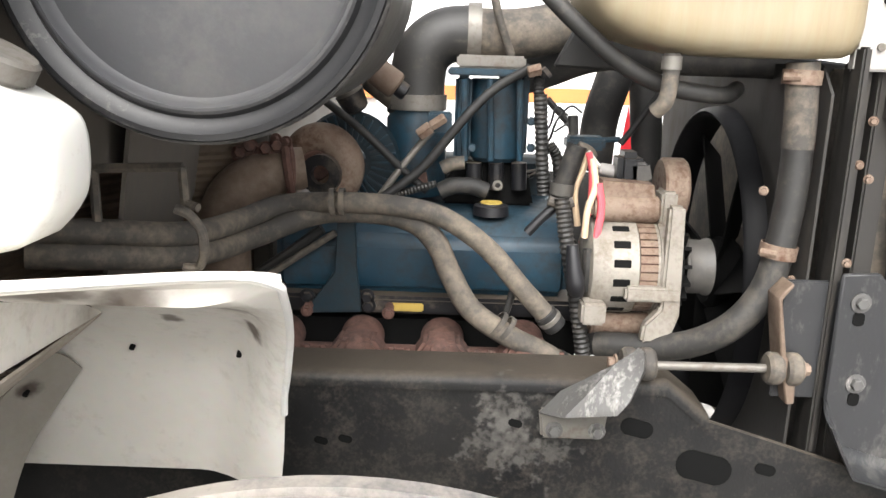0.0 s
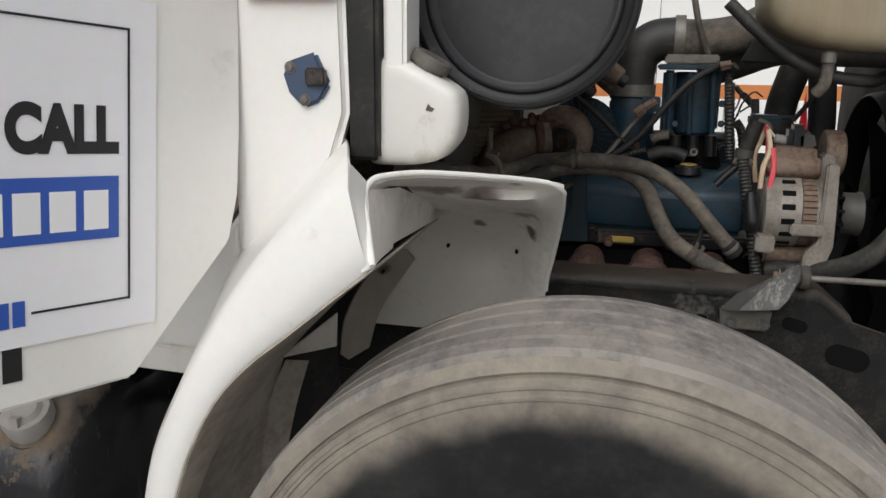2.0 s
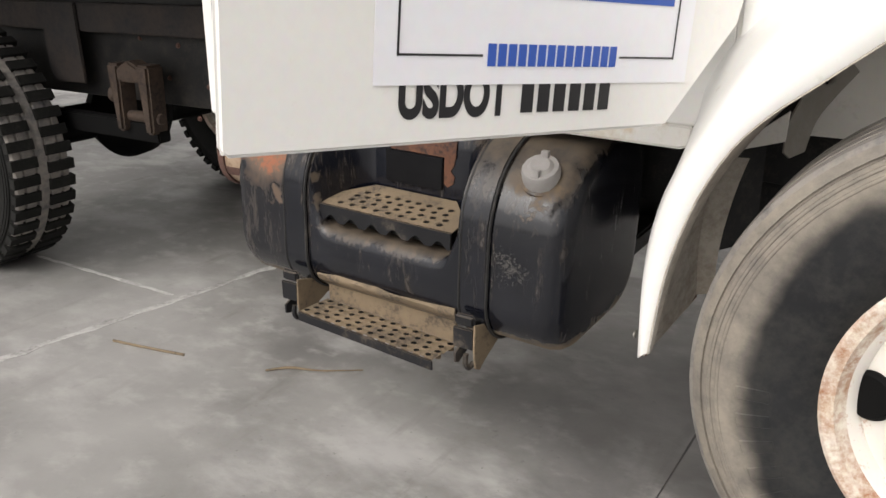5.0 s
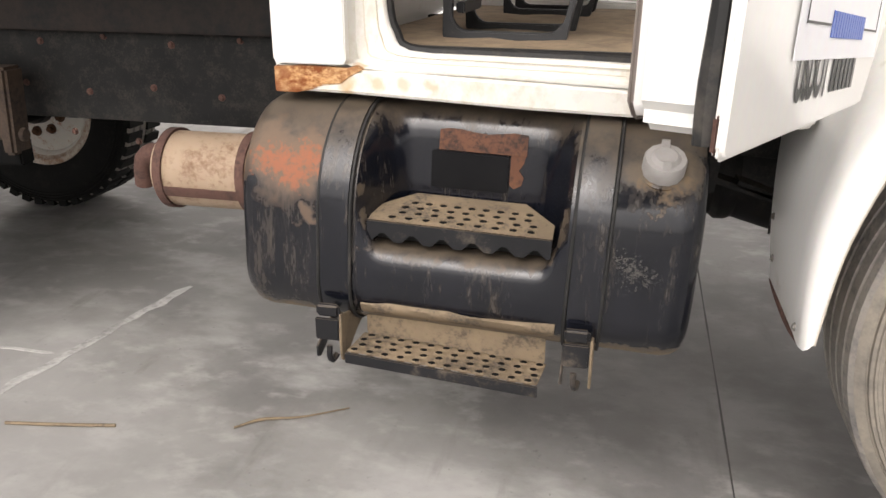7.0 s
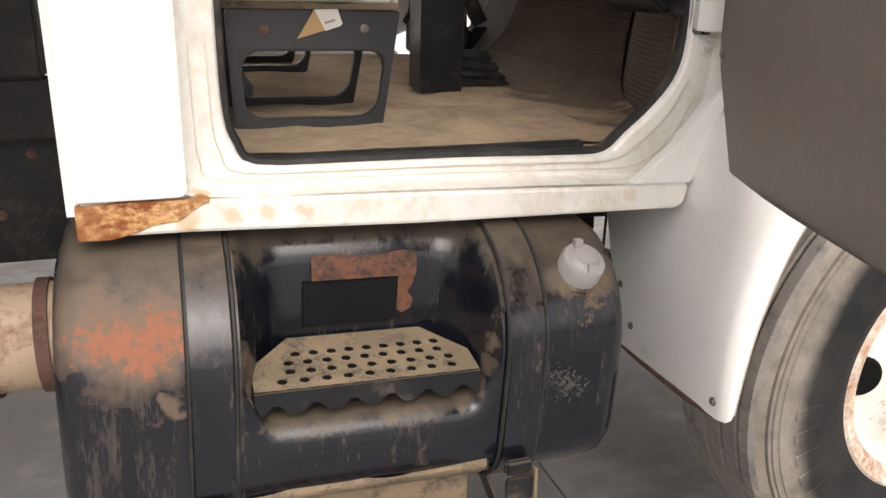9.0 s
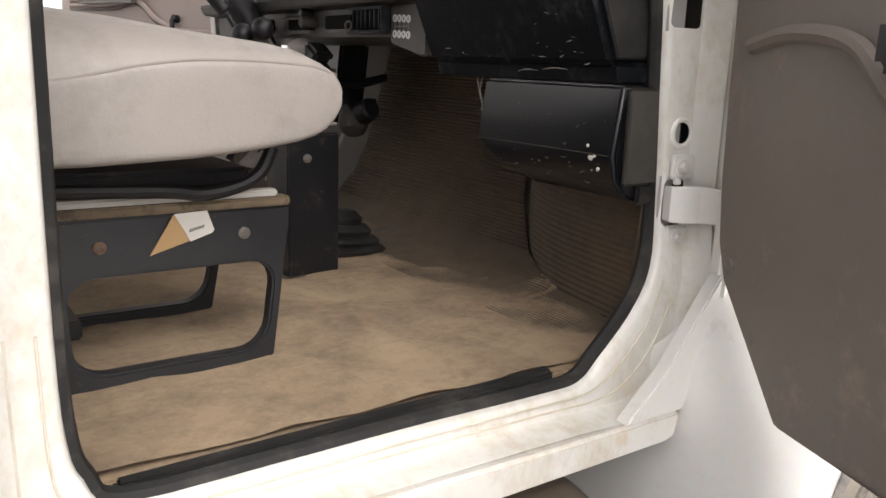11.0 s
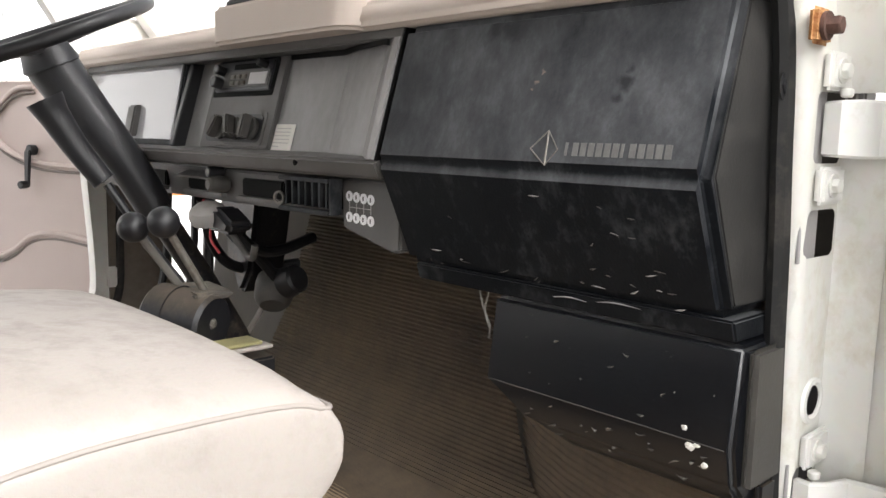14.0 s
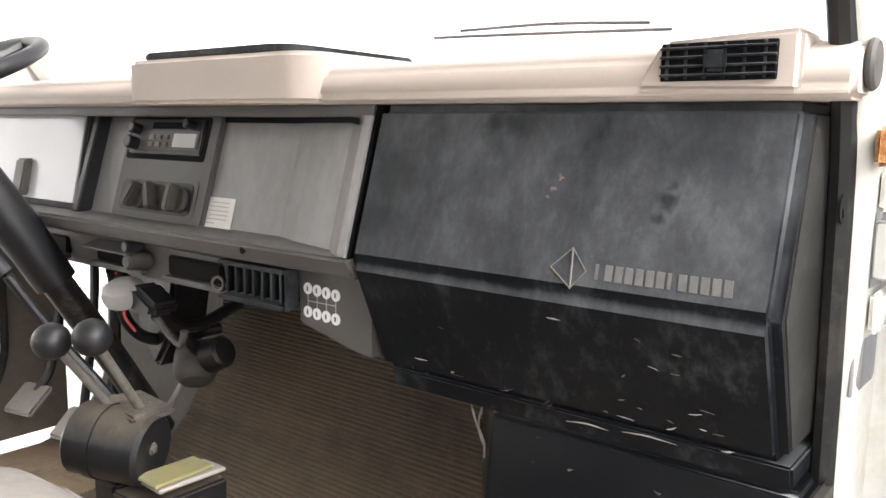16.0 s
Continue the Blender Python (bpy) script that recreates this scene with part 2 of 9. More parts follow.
# upward faces get dust, and the upper glove face's light painted in
M_PLASTIC = surf("black_grained_plastic", (0.0055, 0.0068, 0.0092), (0.0095, 0.0108, 0.0132), 0.48, 0, 5, 300, 0.15, (0.060, 0.064, 0.068), 0.20, 8, edge=0.10, stretch=(1, 1, 0.6), settle_lit=(0.146, 0.150, 0.157, 0.52, 0.40), spec=0.12)
M_GREYPL = surf("grey_dash_plastic", (0.4132, 0.3964, 0.3890), (0.3283, 0.3137, 0.3089), 0.4, 0, 4, 260, 0.1)
M_RECESS = surf("grey_recess_plastic", (0.255, 0.246, 0.246), (0.215, 0.207, 0.207), 0.34, 0, 3, 300, 0.06, (0.13, 0.125, 0.122), 0.16, 5, edge=0.2, stretch=(1, 1, 0.5), spec=0.4)
M_LEDGE = surf("dusty_grey_dash_plastic", (0.102, 0.098, 0.096), (0.078, 0.075, 0.074), 0.45, 0, 6, 300, 0.10, (0.115, 0.108, 0.10), 0.22, 9, edge=0.15, spec=0.3)
M_PAD = surf("beige_dash_pad", (0.52, 0.45, 0.40), (0.48, 0.41, 0.36), 0.6, 0, 3, 200, 0.08)
M_VINYL = surf("grey_beige_vinyl", (0.3236, 0.2926, 0.2686), (0.2754, 0.2479, 0.2273), 0.45, 0, 3.5, 220, 0.12, (0.2066, 0.1859, 0.1687), 0.13, 6, edge=0.15)
M_TRIM = surf("taupe_door_vinyl", (0.5220, 0.4350, 0.3987), (0.4785, 0.3915, 0.3625), 0.55, 0, 3, 200, 0.1)
M_DOORIN = surf("brown_door_trim_board", (0.2200, 0.1860, 0.1650), (0.1750, 0.1460, 0.1300), 0.5, 0, 3, 120, 0.08, (0.3900, 0.3150, 0.2450), 0.17, 3, edge=0.10)
M_FLOOR = surf("sandy_floor_mat", (0.370, 0.275, 0.178), (0.270, 0.195, 0.125), 0.9, 0, 5, 90, 0.4, (0.120, 0.088, 0.062), 0.30, 4, edge=0.12)
M_MAT = surf("brown_ribbed_mat", (0.062, 0.048, 0.037), (0.090, 0.069, 0.050), 0.75, 0, 4, 120, 0.15, (0.19, 0.135, 0.085), 0.25, 4, edge=0.2)
M_RUBBER = surf("black_rubber", (0.012, 0.012, 0.012), (0.022, 0.0215, 0.021), 0.6, 0, 8, 120, 0.1, (0.075, 0.067, 0.058), 0.24, 8, spec=0.35)
M_HOSE = surf("dusty_hose", (0.038, 0.0345, 0.031), (0.074, 0.065, 0.055), 0.75, 0, 9, 120, 0.15, (0.21, 0.172, 0.13), 0.26, 9, edge=0.12)
M_HOSEDK = surf("dark_hose", (0.0153, 0.0149, 0.0145), (0.0272, 0.0263, 0.0247), 0.55, 0, 9, 120, 0.1, (0.0935, 0.0824, 0.0680), 0.24, 8)
def tyre_rubber():
    """Black rubber near the rim, with a ragged ring of dried dust towards the shoulder."""
    m = surf("tyre_rubber_worn", (0.010, 0.0105, 0.0115), (0.018, 0.0185, 0.0195), 0.55, 0, 7, 90, 0.12, (0.045, 0.043, 0.039), 0.20, 8, edge=0.15, spec=0.22)
    n, l = m.node_tree.nodes, m.node_tree.links
    b = n["Principled BSDF"]
    base = b.inputs["Base Color"].links[0].from_socket
    tc, sx = n.new("ShaderNodeTexCoord"), n.new("ShaderNodeSeparateXYZ")
    l.new(tc.outputs["Object"], sx.inputs[0])
    fl = n.new("ShaderNodeCombineXYZ")
    for axis, off in (("X", -1.85), ("Z", 0.135)):
        up = n.new("ShaderNodeMath")
        up.inputs[1].default_value = off
        l.new(sx.outputs[axis], up.inputs[0])
        l.new(up.outputs[0], fl.inputs[axis])
    ln = n.new("ShaderNodeVectorMath")
    ln.operation = "LENGTH"
    l.new(fl.outputs[0], ln.inputs[0])
    total = ln.outputs["Value"]
    for sc, am, det in ((4.0, 0.080, 4), (13.0, 0.040, 9)):
        nz = n.new("ShaderNodeTexNoise")
        nz.inputs["Scale"].default_value, nz.inputs["Detail"].default_value = sc, det
        l.new(tc.outputs["Object"], nz.inputs["Vector"])
        ad = n.new("ShaderNodeMath")
        ad.operation = "MULTIPLY_ADD"
        ad.inputs[1].default_value = am
        l.new(nz.outputs["Fac"], ad.inputs[0])
        l.new(total, ad.inputs[2])
        total = ad.outputs[0]
    mr = n.new("ShaderNodeMapRange")
    mr.interpolation_type = "SMOOTHSTEP"
    mr.inputs["From Min"].default_value, mr.inputs["From Max"].default_value = 0.495, 0.548
    mr.inputs["To Max"].default_value = 0.85
    l.new(total, mr.inputs["Value"])
    dn = n.new("ShaderNodeTexNoise")
    dn.inputs["Scale"].default_value, dn.inputs["Detail"].default_value, dn.inputs["Roughness"].default_value = 11, 10, 0.72
    l.new(tc.outputs["Object"], dn.inputs["Vector"])
    dc = n.new("ShaderNodeMix")
    dc.data_type = "RGBA"
    dc.inputs[6].default_value, dc.inputs[7].default_value = (0.15, 0.137, 0.122, 1), (0.31, 0.275, 0.225, 1)
    dq = n.new("ShaderNodeMapRange")
    dq.inputs["From Min"].default_value, dq.inputs["From Max"].default_value = 0.30, 0.62
    l.new(dn.outputs["Fac"], dq.inputs["Value"])
    l.new(dq.outputs[0], dc.inputs[0])
    mx = n.new("ShaderNodeMix")
    mx.data_type = "RGBA"
    l.new(mr.outputs[0], mx.inputs[0])
    l.new(base, mx.inputs[6])
    # rubber showing through where the dust has been scuffed off
    wn_, wr, wm = n.new("ShaderNodeTexNoise"), n.new("ShaderNodeMapRange"), n.new("ShaderNodeMix")
    wn_.inputs["Scale"].default_value, wn_.inputs["Detail"].default_value, wn_.inputs["Roughness"].default_value = 6.5, 8, 0.66
    l.new(tc.outputs["Object"], wn_.inputs["Vector"])
    wr.inputs["From Min"].default_value, wr.inputs["From Max"].default_value, wr.inputs["To Max"].default_value = 0.55, 0.68, 0.75
    l.new(wn_.outputs["Fac"], wr.inputs["Value"])
    wm.data_type = "RGBA"
    wm.inputs[7].default_value = (0.075, 0.073, 0.072, 1)
    l.new(wr.outputs[0], wm.inputs[0])
    l.new(dc.outputs[2], wm.inputs[6])
    l.new(wm.outputs[2], mx.inputs[7])
    l.new(mx.outputs[2], b.inputs["Base Color"])
    return m


M_TYRE = tyre_rubber()
M_LUG = surf("rear_tyre_rubber", (0.0070, 0.0072, 0.0068), (0.0120, 0.0118, 0.0105), 0.75, 0, 6, 80, 0.15, (0.030, 0.029, 0.025), 0.22, 9, spec=0.2)
M_TREAD = surf("tyre_tread_dusty", (0.20, 0.185, 0.168), (0.30, 0.272, 0.24), 0.8, 0, 7, 80, 0.4, (0.085, 0.085, 0.09), 0.30, 6, edge=0.09, stretch=(1, 0.6, 1))
M_RIM = surf("white_wheel_paint", (0.78, 0.75, 0.70), (0.74, 0.70, 0.63), 0.4, 0, 6, 60, 0.08, (0.42, 0.16, 0.04), 0.22, 22, edge=0.05)
M_RIMRUST = surf("rusty_rim_edge", (0.74, 0.70, 0.63), (0.68, 0.60, 0.48), 0.5, 0, 9, 80, 0.15, (0.30, 0.115, 0.04), 0.40, 10, edge=0.10)
M_RUST = surf("rusted_iron", (0.090, 0.043, 0.033), (0.125, 0.064, 0.048), 0.85, 0, 10, 120, 0.4, (0.0400, 0.0240, 0.0200), 0.35, 12)
M_RUSTLT = surf("light_rusty_steel", (0.1520, 0.1000, 0.0704), (0.2000, 0.1520, 0.1160), 0.75, 0, 12, 120, 0.25, (0.0800, 0.0400, 0.0240), 0.35, 15)
M_ALU = surf("dirty_cast_aluminium", (0.270, 0.247, 0.215), (0.205, 0.186, 0.160), 0.55, 0.2, 14, 120, 0.2, (0.1445, 0.1190, 0.0892), 0.32, 16)
M_STEEL = surf("dull_steel", (0.1768, 0.1666, 0.1496), (0.1360, 0.1258, 0.1122), 0.5, 0.4, 14, 120, 0.15, (0.1020, 0.0816, 0.0612), 0.28, 14)
def concrete():
    """Worn yard concrete: broad dark stains, pale scuffs and trowel streaks, fine speckle."""
    m = surf("concrete_floor", (0.265, 0.255, 0.242), (0.165, 0.159, 0.151), 0.45, 0, 0.9, 60, 0.10, (0.30, 0.294, 0.283), 0.30, 1.8, edge=0.16)
    n, l = m.node_tree.nodes, m.node_tree.links
    b = n["Principled BSDF"]
    out = b.inputs["Base Color"].links[0].from_socket
    tc = n.new("ShaderNodeTexCoord")
    for sc, stretch, lo, hi, col, am in ((1.0, (1, 1, 1), 0.46, 0.66, (0.085, 0.082, 0.078), 0.65), (1.3, (1, 1.7, 1), 0.48, 0.68, (0.46, 0.452, 0.435), 0.65),
                                         (6.0, (1, 1.5, 1), 0.50, 0.70, (0.42, 0.41, 0.39), 0.5), (38.0, (1, 1, 1), 0.62, 0.72, (0.10, 0.097, 0.092), 0.5), (2.0, (3.5, 0.7, 1), 0.56, 0.72, (0.10, 0.09, 0.078), 0.5)):
        mp = n.new("ShaderNodeMapping")
        mp.inputs["Scale"].default_value = stretch
        mp.inputs["Rotation"].default_value = (0, 0, 0.4 * sc)
        l.new(tc.outputs["Object"], mp.inputs["Vector"])
        nz = n.new("ShaderNodeTexNoise")
        nz.inputs["Scale"].default_value, nz.inputs["Detail"].default_value, nz.inputs["Roughness"].default_value = sc, 8, 0.6
        l.new(mp.outputs[0], nz.inputs["Vector"])
        mr = n.new("ShaderNodeMapRange")
        mr.interpolation_type = "SMOOTHSTEP"
        mr.inputs["From Min"].default_value, mr.inputs["From Max"].default_value, mr.inputs["To Max"].default_value = lo, hi, am
        l.new(nz.outputs["Fac"], mr.inputs["Value"])
        mx = n.new("ShaderNodeMix")
        mx.data_type = "RGBA"
        mx.inputs[7].default_value = (*col, 1)
        l.new(mr.outputs[0], mx.inputs[0])
        l.new(out, mx.inputs[6])
        out = mx.outputs[2]
    l.new(out, b.inputs["Base Color"])
    return m


M_CONC = concrete()
M_WALLW = surf("white_wall_sheet", (0.80, 0.80, 0.79), (0.75, 0.75, 0.74), 0.6, 0, 0.7, 20, 0.05)
M_ORANGE = surf("orange_rack_steel", (0.55, 0.20, 0.055), (0.48, 0.16, 0.045), 0.5, 0, 4, 40, 0.05)
M_RED = plain("red_plastic", (0.75, 0.02, 0.035), 0.5)
M_CAP = surf("grey_white_cap", (0.3760, 0.3600, 0.3440), (0.3040, 0.2880, 0.2720), 0.5, 0, 20, 120, 0.1)
M_BROWNFR = surf("brown_rusty_frame", (0.014, 0.0085, 0.006), (0.022, 0.0125, 0.008), 0.75, 0, 3, 60, 0.2, (0.010, 0.0115, 0.0135), 0.42, 5, edge=0.10)
M_TAN = surf("tan_muffler_metal", (0.44, 0.33, 0.235), (0.36, 0.26, 0.18), 0.6, 0.15, 5, 60, 0.1, (0.15, 0.075, 0.04), 0.25, 7)
M_SIGN = surf("white_sign_sheet", (0.86, 0.86, 0.89), (0.84, 0.84, 0.87), 0.35, 0, 2, 40, 0.01)
M_SIGNBLUE = plain("sign_blue_ink", (0.025, 0.09, 0.42), 0.4)
M_INK = plain("black_ink", (0.010, 0.010, 0.012), 0.45)
M_INKW = plain("white_ink", (0.80, 0.80, 0.82), 0.4)
M_YELLOW = plain("yellow_label", (0.38, 0.27, 0.06), 0.5)
M_PAPER = surf("paper_label", (0.68, 0.66, 0.62), (0.6, 0.58, 0.53), 0.7, 0, 20, 90, 0.05)
M_CARD = plain("torn_brown_label", (0.42, 0.27, 0.13), 0.8)
M_PINK = plain("pink_red_cable", (0.62, 0.08, 0.10), 0.5)
M_BEIGEW = plain("beige_cable", (0.52, 0.40, 0.27), 0.55)
M_AMBER = plain("amber_lens", (0.45, 0.07, 0.015), 0.25)
M_GLASS = plain("clear_glass", (1, 1, 1), 0.02, 0, 1, 1.0)
M_GREYDK = surf("dark_grey_dusty_plastic", (0.040, 0.038, 0.036), (0.062, 0.058, 0.054), 0.5, 0, 6, 200, 0.1, (0.10, 0.092, 0.08), 0.28, 7, edge=0.15)
M_BLACKSC = surf("scuffed_gloss_black", (0.0045, 0.0052, 0.0072), (0.008, 0.009, 0.0115), 0.28, 0, 7, 120, 0.06, (0.17, 0.165, 0.155), 0.055, 20, edge=0.03, stretch=(1, 0.7, 1.6))
M_YELLOWD = surf("dull_yellow_paint", (0.235, 0.210, 0.095), (0.195, 0.175, 0.080), 0.6, 0, 14, 90, 0.1, (0.2160, 0.2016, 0.1440), 0.3, 20)
M_BAFFLE = surf("dusty_dark_sheet", (0.0150, 0.0137, 0.0124), (0.0243, 0.0221, 0.0195), 0.65, 0, 5, 90, 0.1, (0.0486, 0.0420, 0.0331), 0.28, 6, edge=0.1, stretch=(1, 1, 0.4))
M_WORN = surf("worn_pale_edge", (0.10, 0.095, 0.088), (0.035, 0.034, 0.033), 0.55, 0, 30, 120, 0.1, (0.018, 0.018, 0.019), 0.42, 14, edge=0.05)
M_LID = surf("dull_lid_paint", (0.034, 0.035, 0.038), (0.050, 0.050, 0.052), 0.5, 0, 5, 120, 0.06, (0.075, 0.073, 0.07), 0.14, 7, edge=0.12, spec=0.3)
spotted(M_PLASTIC, [((-0.195, -0.812, 0.306), 0.007, 0.8), ((-0.196, -0.808, 0.288), 0.009, 0.8), ((-0.198, -0.800, 0.272), 0.006, 0.7), ((-0.175, -0.62, 0.366), 0.018, 0.7), ((-0.175, -0.585, 0.368), 0.014, 0.7), ((-0.19, -0.45, 0.30), 0.03, 0.5), ((-0.20, -0.43, 0.24), 0.022, 0.5)], (0.012, 0.0125, 0.014), 0.03, 40)
spotted(M_PLASTIC, [((-0.190, -0.686, 0.306), 0.0028, 0.55), ((-0.194, -0.678, 0.294), 0.0028, 0.55), ((-0.196, -0.672, 0.286), 0.002, 0.5)], (0.26, 0.19, 0.15), 0.016, 150)
spotted(M_TANKRUST, [((-0.375, -0.22, 0.37), 0.075, 0.75), ((-0.30, -0.20, 0.40), 0.06, 0.7), ((-0.44, -0.18, 0.39), 0.06, 0.7), ((-0.32, -0.235, 0.255), 0.022, 0.7), ((-0.27, -0.21, 0.37), 0.04, 0.6)], (0.155, 0.105, 0.072), 0.14, 26, True)
spotted(M_TANKRUST, [((-0.36, -0.22, 0.35), 0.030, 0.8), ((-0.40, -0.215, 0.37), 0.030, 0.8), ((-0.31, -0.21, 0.37), 0.026, 0.8), ((-0.34, -0.20, 0.39), 0.024, 0.7), ((-0.44, -0.20, 0.36), 0.02, 0.7)], (0.27, 0.092, 0.045), 0.14, 75)
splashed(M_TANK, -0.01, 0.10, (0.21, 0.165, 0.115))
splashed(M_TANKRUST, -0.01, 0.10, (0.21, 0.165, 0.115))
spotted(M_RAIL, [((2.03, -0.2, 0.235), 0.035, 0.4), ((2.09, -0.2, 0.20), 0.03, 0.3), ((1.98, -0.2, 0.21), 0.025, 0.3), ((2.02, -0.2, 0.27), 0.03, 0.35), ((2.12, -0.2, 0.26), 0.025, 0.3)], (0.13, 0.125, 0.115), 0.20, 48)
# pale patches put the brighter light left of the truck into the floor
spotted(M_CONC, [((-2.5, 0.45, 0), 0.40, 0.45), ((-3.2, 0.8, 0), 0.45, 0.4), ((-2.2, 0.1, 0), 0.3, 0.4), ((-1.7, 0.75, 0), 0.25, 0.3)], (0.37, 0.362, 0.345), 0.5, 4)
# dark patches paint the truck's shade on the concrete, over some stains
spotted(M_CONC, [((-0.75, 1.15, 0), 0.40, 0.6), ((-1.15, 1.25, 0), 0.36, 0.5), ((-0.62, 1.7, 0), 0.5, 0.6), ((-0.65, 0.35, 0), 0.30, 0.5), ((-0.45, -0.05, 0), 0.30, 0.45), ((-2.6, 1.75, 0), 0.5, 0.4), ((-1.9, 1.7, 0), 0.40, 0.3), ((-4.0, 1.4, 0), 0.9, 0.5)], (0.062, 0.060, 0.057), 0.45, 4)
spotted(M_TANK, [((0.212, -0.205, 0.215 + 0.045 * k), 0.018, 0.5 - 0.06 * (k % 2)) for k in range(6)] + [((-0.205, -0.212, 0.20 + 0.06 * k), 0.015, 0.55) for k in range(5)]
        + [((-0.17 + 0.068 * k, -0.221, 0.186), 0.010, 0.3) for k in range(6)] + [((0.455, -0.19, 0.16 + 0.09 * k), 0.014, 0.5) for k in range(4)] + [((0.43, -0.15, 0.40), 0.045, 0.7), ((0.36, -0.17, 0.40), 0.030, 0.6)], (0.17, 0.128, 0.086), 0.055, 38, True)
spotted(M_TANK, [((0.415, -0.19, 0.365), 0.022, 0.7), ((0.375, -0.185, 0.375), 0.018, 0.6), ((0.45, -0.175, 0.385), 0.018, 0.6), ((0.40, -0.21, 0.335), 0.012, 0.5)], (0.20, 0.135, 0.075), 0.07, 60, True)
spotted(M_TANK, [((0.37, -0.225, 0.22), 0.016, 0.5), ((0.345, -0.225, 0.235), 0.012, 0.5), ((0.40, -0.225, 0.205), 0.012, 0.45), ((0.36, -0.225, 0.19), 0.010, 0.45)], (0.14, 0.13, 0.115), 0.12, 150)
M_PEDBLACK = surf("worn_black_enamel", (0.010, 0.0105, 0.012), (0.018, 0.018, 0.019), 0.42, 0, 9, 140, 0.10, (0.16, 0.13, 0.10), 0.04, 14, edge=0.05, spec=0.35)
M_FIREWALL = surf("dusty_firewall_paint", (0.115, 0.104, 0.092), (0.085, 0.076, 0.067), 0.7, 0, 5, 90, 0.12, (0.165, 0.145, 0.12), 0.28, 5, edge=0.16, stretch=(1, 1, 0.5))
M_GALV = surf("scratched_galvanised_steel", (0.11, 0.108, 0.105), (0.075, 0.073, 0.07), 0.5, 0.2, 12, 140, 0.2, (0.30, 0.29, 0.275), 0.26, 26, edge=0.06, stretch=(1, 1, 0.25), spec=0.5)
M_GREYPLATE = surf("worn_grey_plate_paint", (0.026, 0.027, 0.029), (0.017, 0.0175, 0.019), 0.34, 0, 7, 140, 0.08, (0.12, 0.115, 0.105), 0.12, 16, edge=0.10, stretch=(1, 1, 0.5), spec=0.5)
M_RIMBLK = surf("worn_black_rim_paint", (0.012, 0.0125, 0.014), (0.022, 0.022, 0.023), 0.42, 0, 12, 120, 0.08, (0.12, 0.113, 0.104), 0.17, 18, edge=0.06, spec=0.4)
M_SEAM = plain("brown_grey_seam", (0.245, 0.22, 0.20), 0.7)
M_STAIN = surf("tan_stained_paint", (0.55, 0.47, 0.33), (0.68, 0.62, 0.50), 0.5, 0, 9, 80, 0.05, (0.72, 0.70, 0.64), 0.45, 7, edge=0.12)
# glove box plastic again, painted lighter for doorway light on the dash end
M_ENDLIT = surf("scuffed_doorlit_dash_plastic", (0.015, 0.0148, 0.0146), (0.024, 0.0235, 0.023), 0.5, 0, 6, 200, 0.1, (0.065, 0.062, 0.058), 0.22, 7, edge=0.15, spec=0.3)
M_NUT = surf("orange_rusted_nut", (0.17, 0.075, 0.032), (0.10, 0.045, 0.022), 0.85, 0, 20, 120, 0.4, (0.05, 0.026, 0.016), 0.35, 25)
M_HANGER = surf("rusty_cast_steel", (0.040, 0.026, 0.018), (0.060, 0.036, 0.022), 0.8, 0, 8, 80, 0.3, (0.018, 0.014, 0.012), 0.35, 10)
M_KICKTAN = surf("dusty_tan_paint", (0.225, 0.198, 0.165), (0.185, 0.160, 0.130), 0.6, 0, 5, 90, 0.1, (0.14, 0.115, 0.088), 0.28, 6, edge=0.15)
M_LINER = surf("dirty_liner_paint", (0.50, 0.455, 0.39), (0.42, 0.375, 0.315), 0.6, 0, 6, 90, 0.12, (0.20, 0.165, 0.125), 0.30, 8, edge=0.12, stretch=(1, 0.4, 1))
M_FLAP = surf("grey_dusty_rubber", (0.34, 0.315, 0.28), (0.25, 0.23, 0.20), 0.8, 0, 10, 90, 0.2, (0.26, 0.235, 0.20), 0.30, 12, edge=0.12)
spotted(M_FLAP, [((0.0, 0.46, 0.470), 0.013, 0.9)], (0.05, 0.035, 0.028), 0.02, 60)
M_TANEL = surf("heat_stained_steel", (0.20, 0.15, 0.11), (0.14, 0.10, 0.075), 0.6, 0.1, 7, 120, 0.15, (0.075, 0.045, 0.03), 0.30, 9, edge=0.15)
M_RUSTOR = surf("orange_rust", (0.15, 0.062, 0.032), (0.10, 0.043, 0.025), 0.85, 0, 14, 120, 0.4, (0.02, 0.017, 0.017), 0.36, 13, edge=0.06)
# near-black; also paints shade into holes, slots and gaps
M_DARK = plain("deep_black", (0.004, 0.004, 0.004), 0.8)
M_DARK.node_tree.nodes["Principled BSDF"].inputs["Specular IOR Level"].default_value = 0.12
# pale base colour paints the bright reflection seen in the lens
M_LENS = plain("lens_painted_reflection", (0.42, 0.42, 0.43), 0.08)


# ---------------------------------------------------------------- mesh helpers
ORIGIN = {}


# the cab's outer shell and its inside are each built in axes of their own
CAB_AXES = pose(-0.0281, -0.0110, -0.0369, 1.52, 0.39, 1.28)
INSIDE_AXES = pose(-0.0293, 0.0010, 0.0408, -0.483, 0.449, -0.254) @ Matrix.Scale(0.9691, 4)
TO_INSIDE = CAB_AXES.inverted() @ INSIDE_AXES


def ease(v, a, b):
    v = max(0.0, min(1.0, (v - a) / (b - a)))
    return v * v * (3 - 2 * v)


def inside(bm):
    """Takes a mesh of the shell over into the axes of the inside."""
    for v in bm.verts:
        v.co = TO_INSIDE @ v.co
    return bm


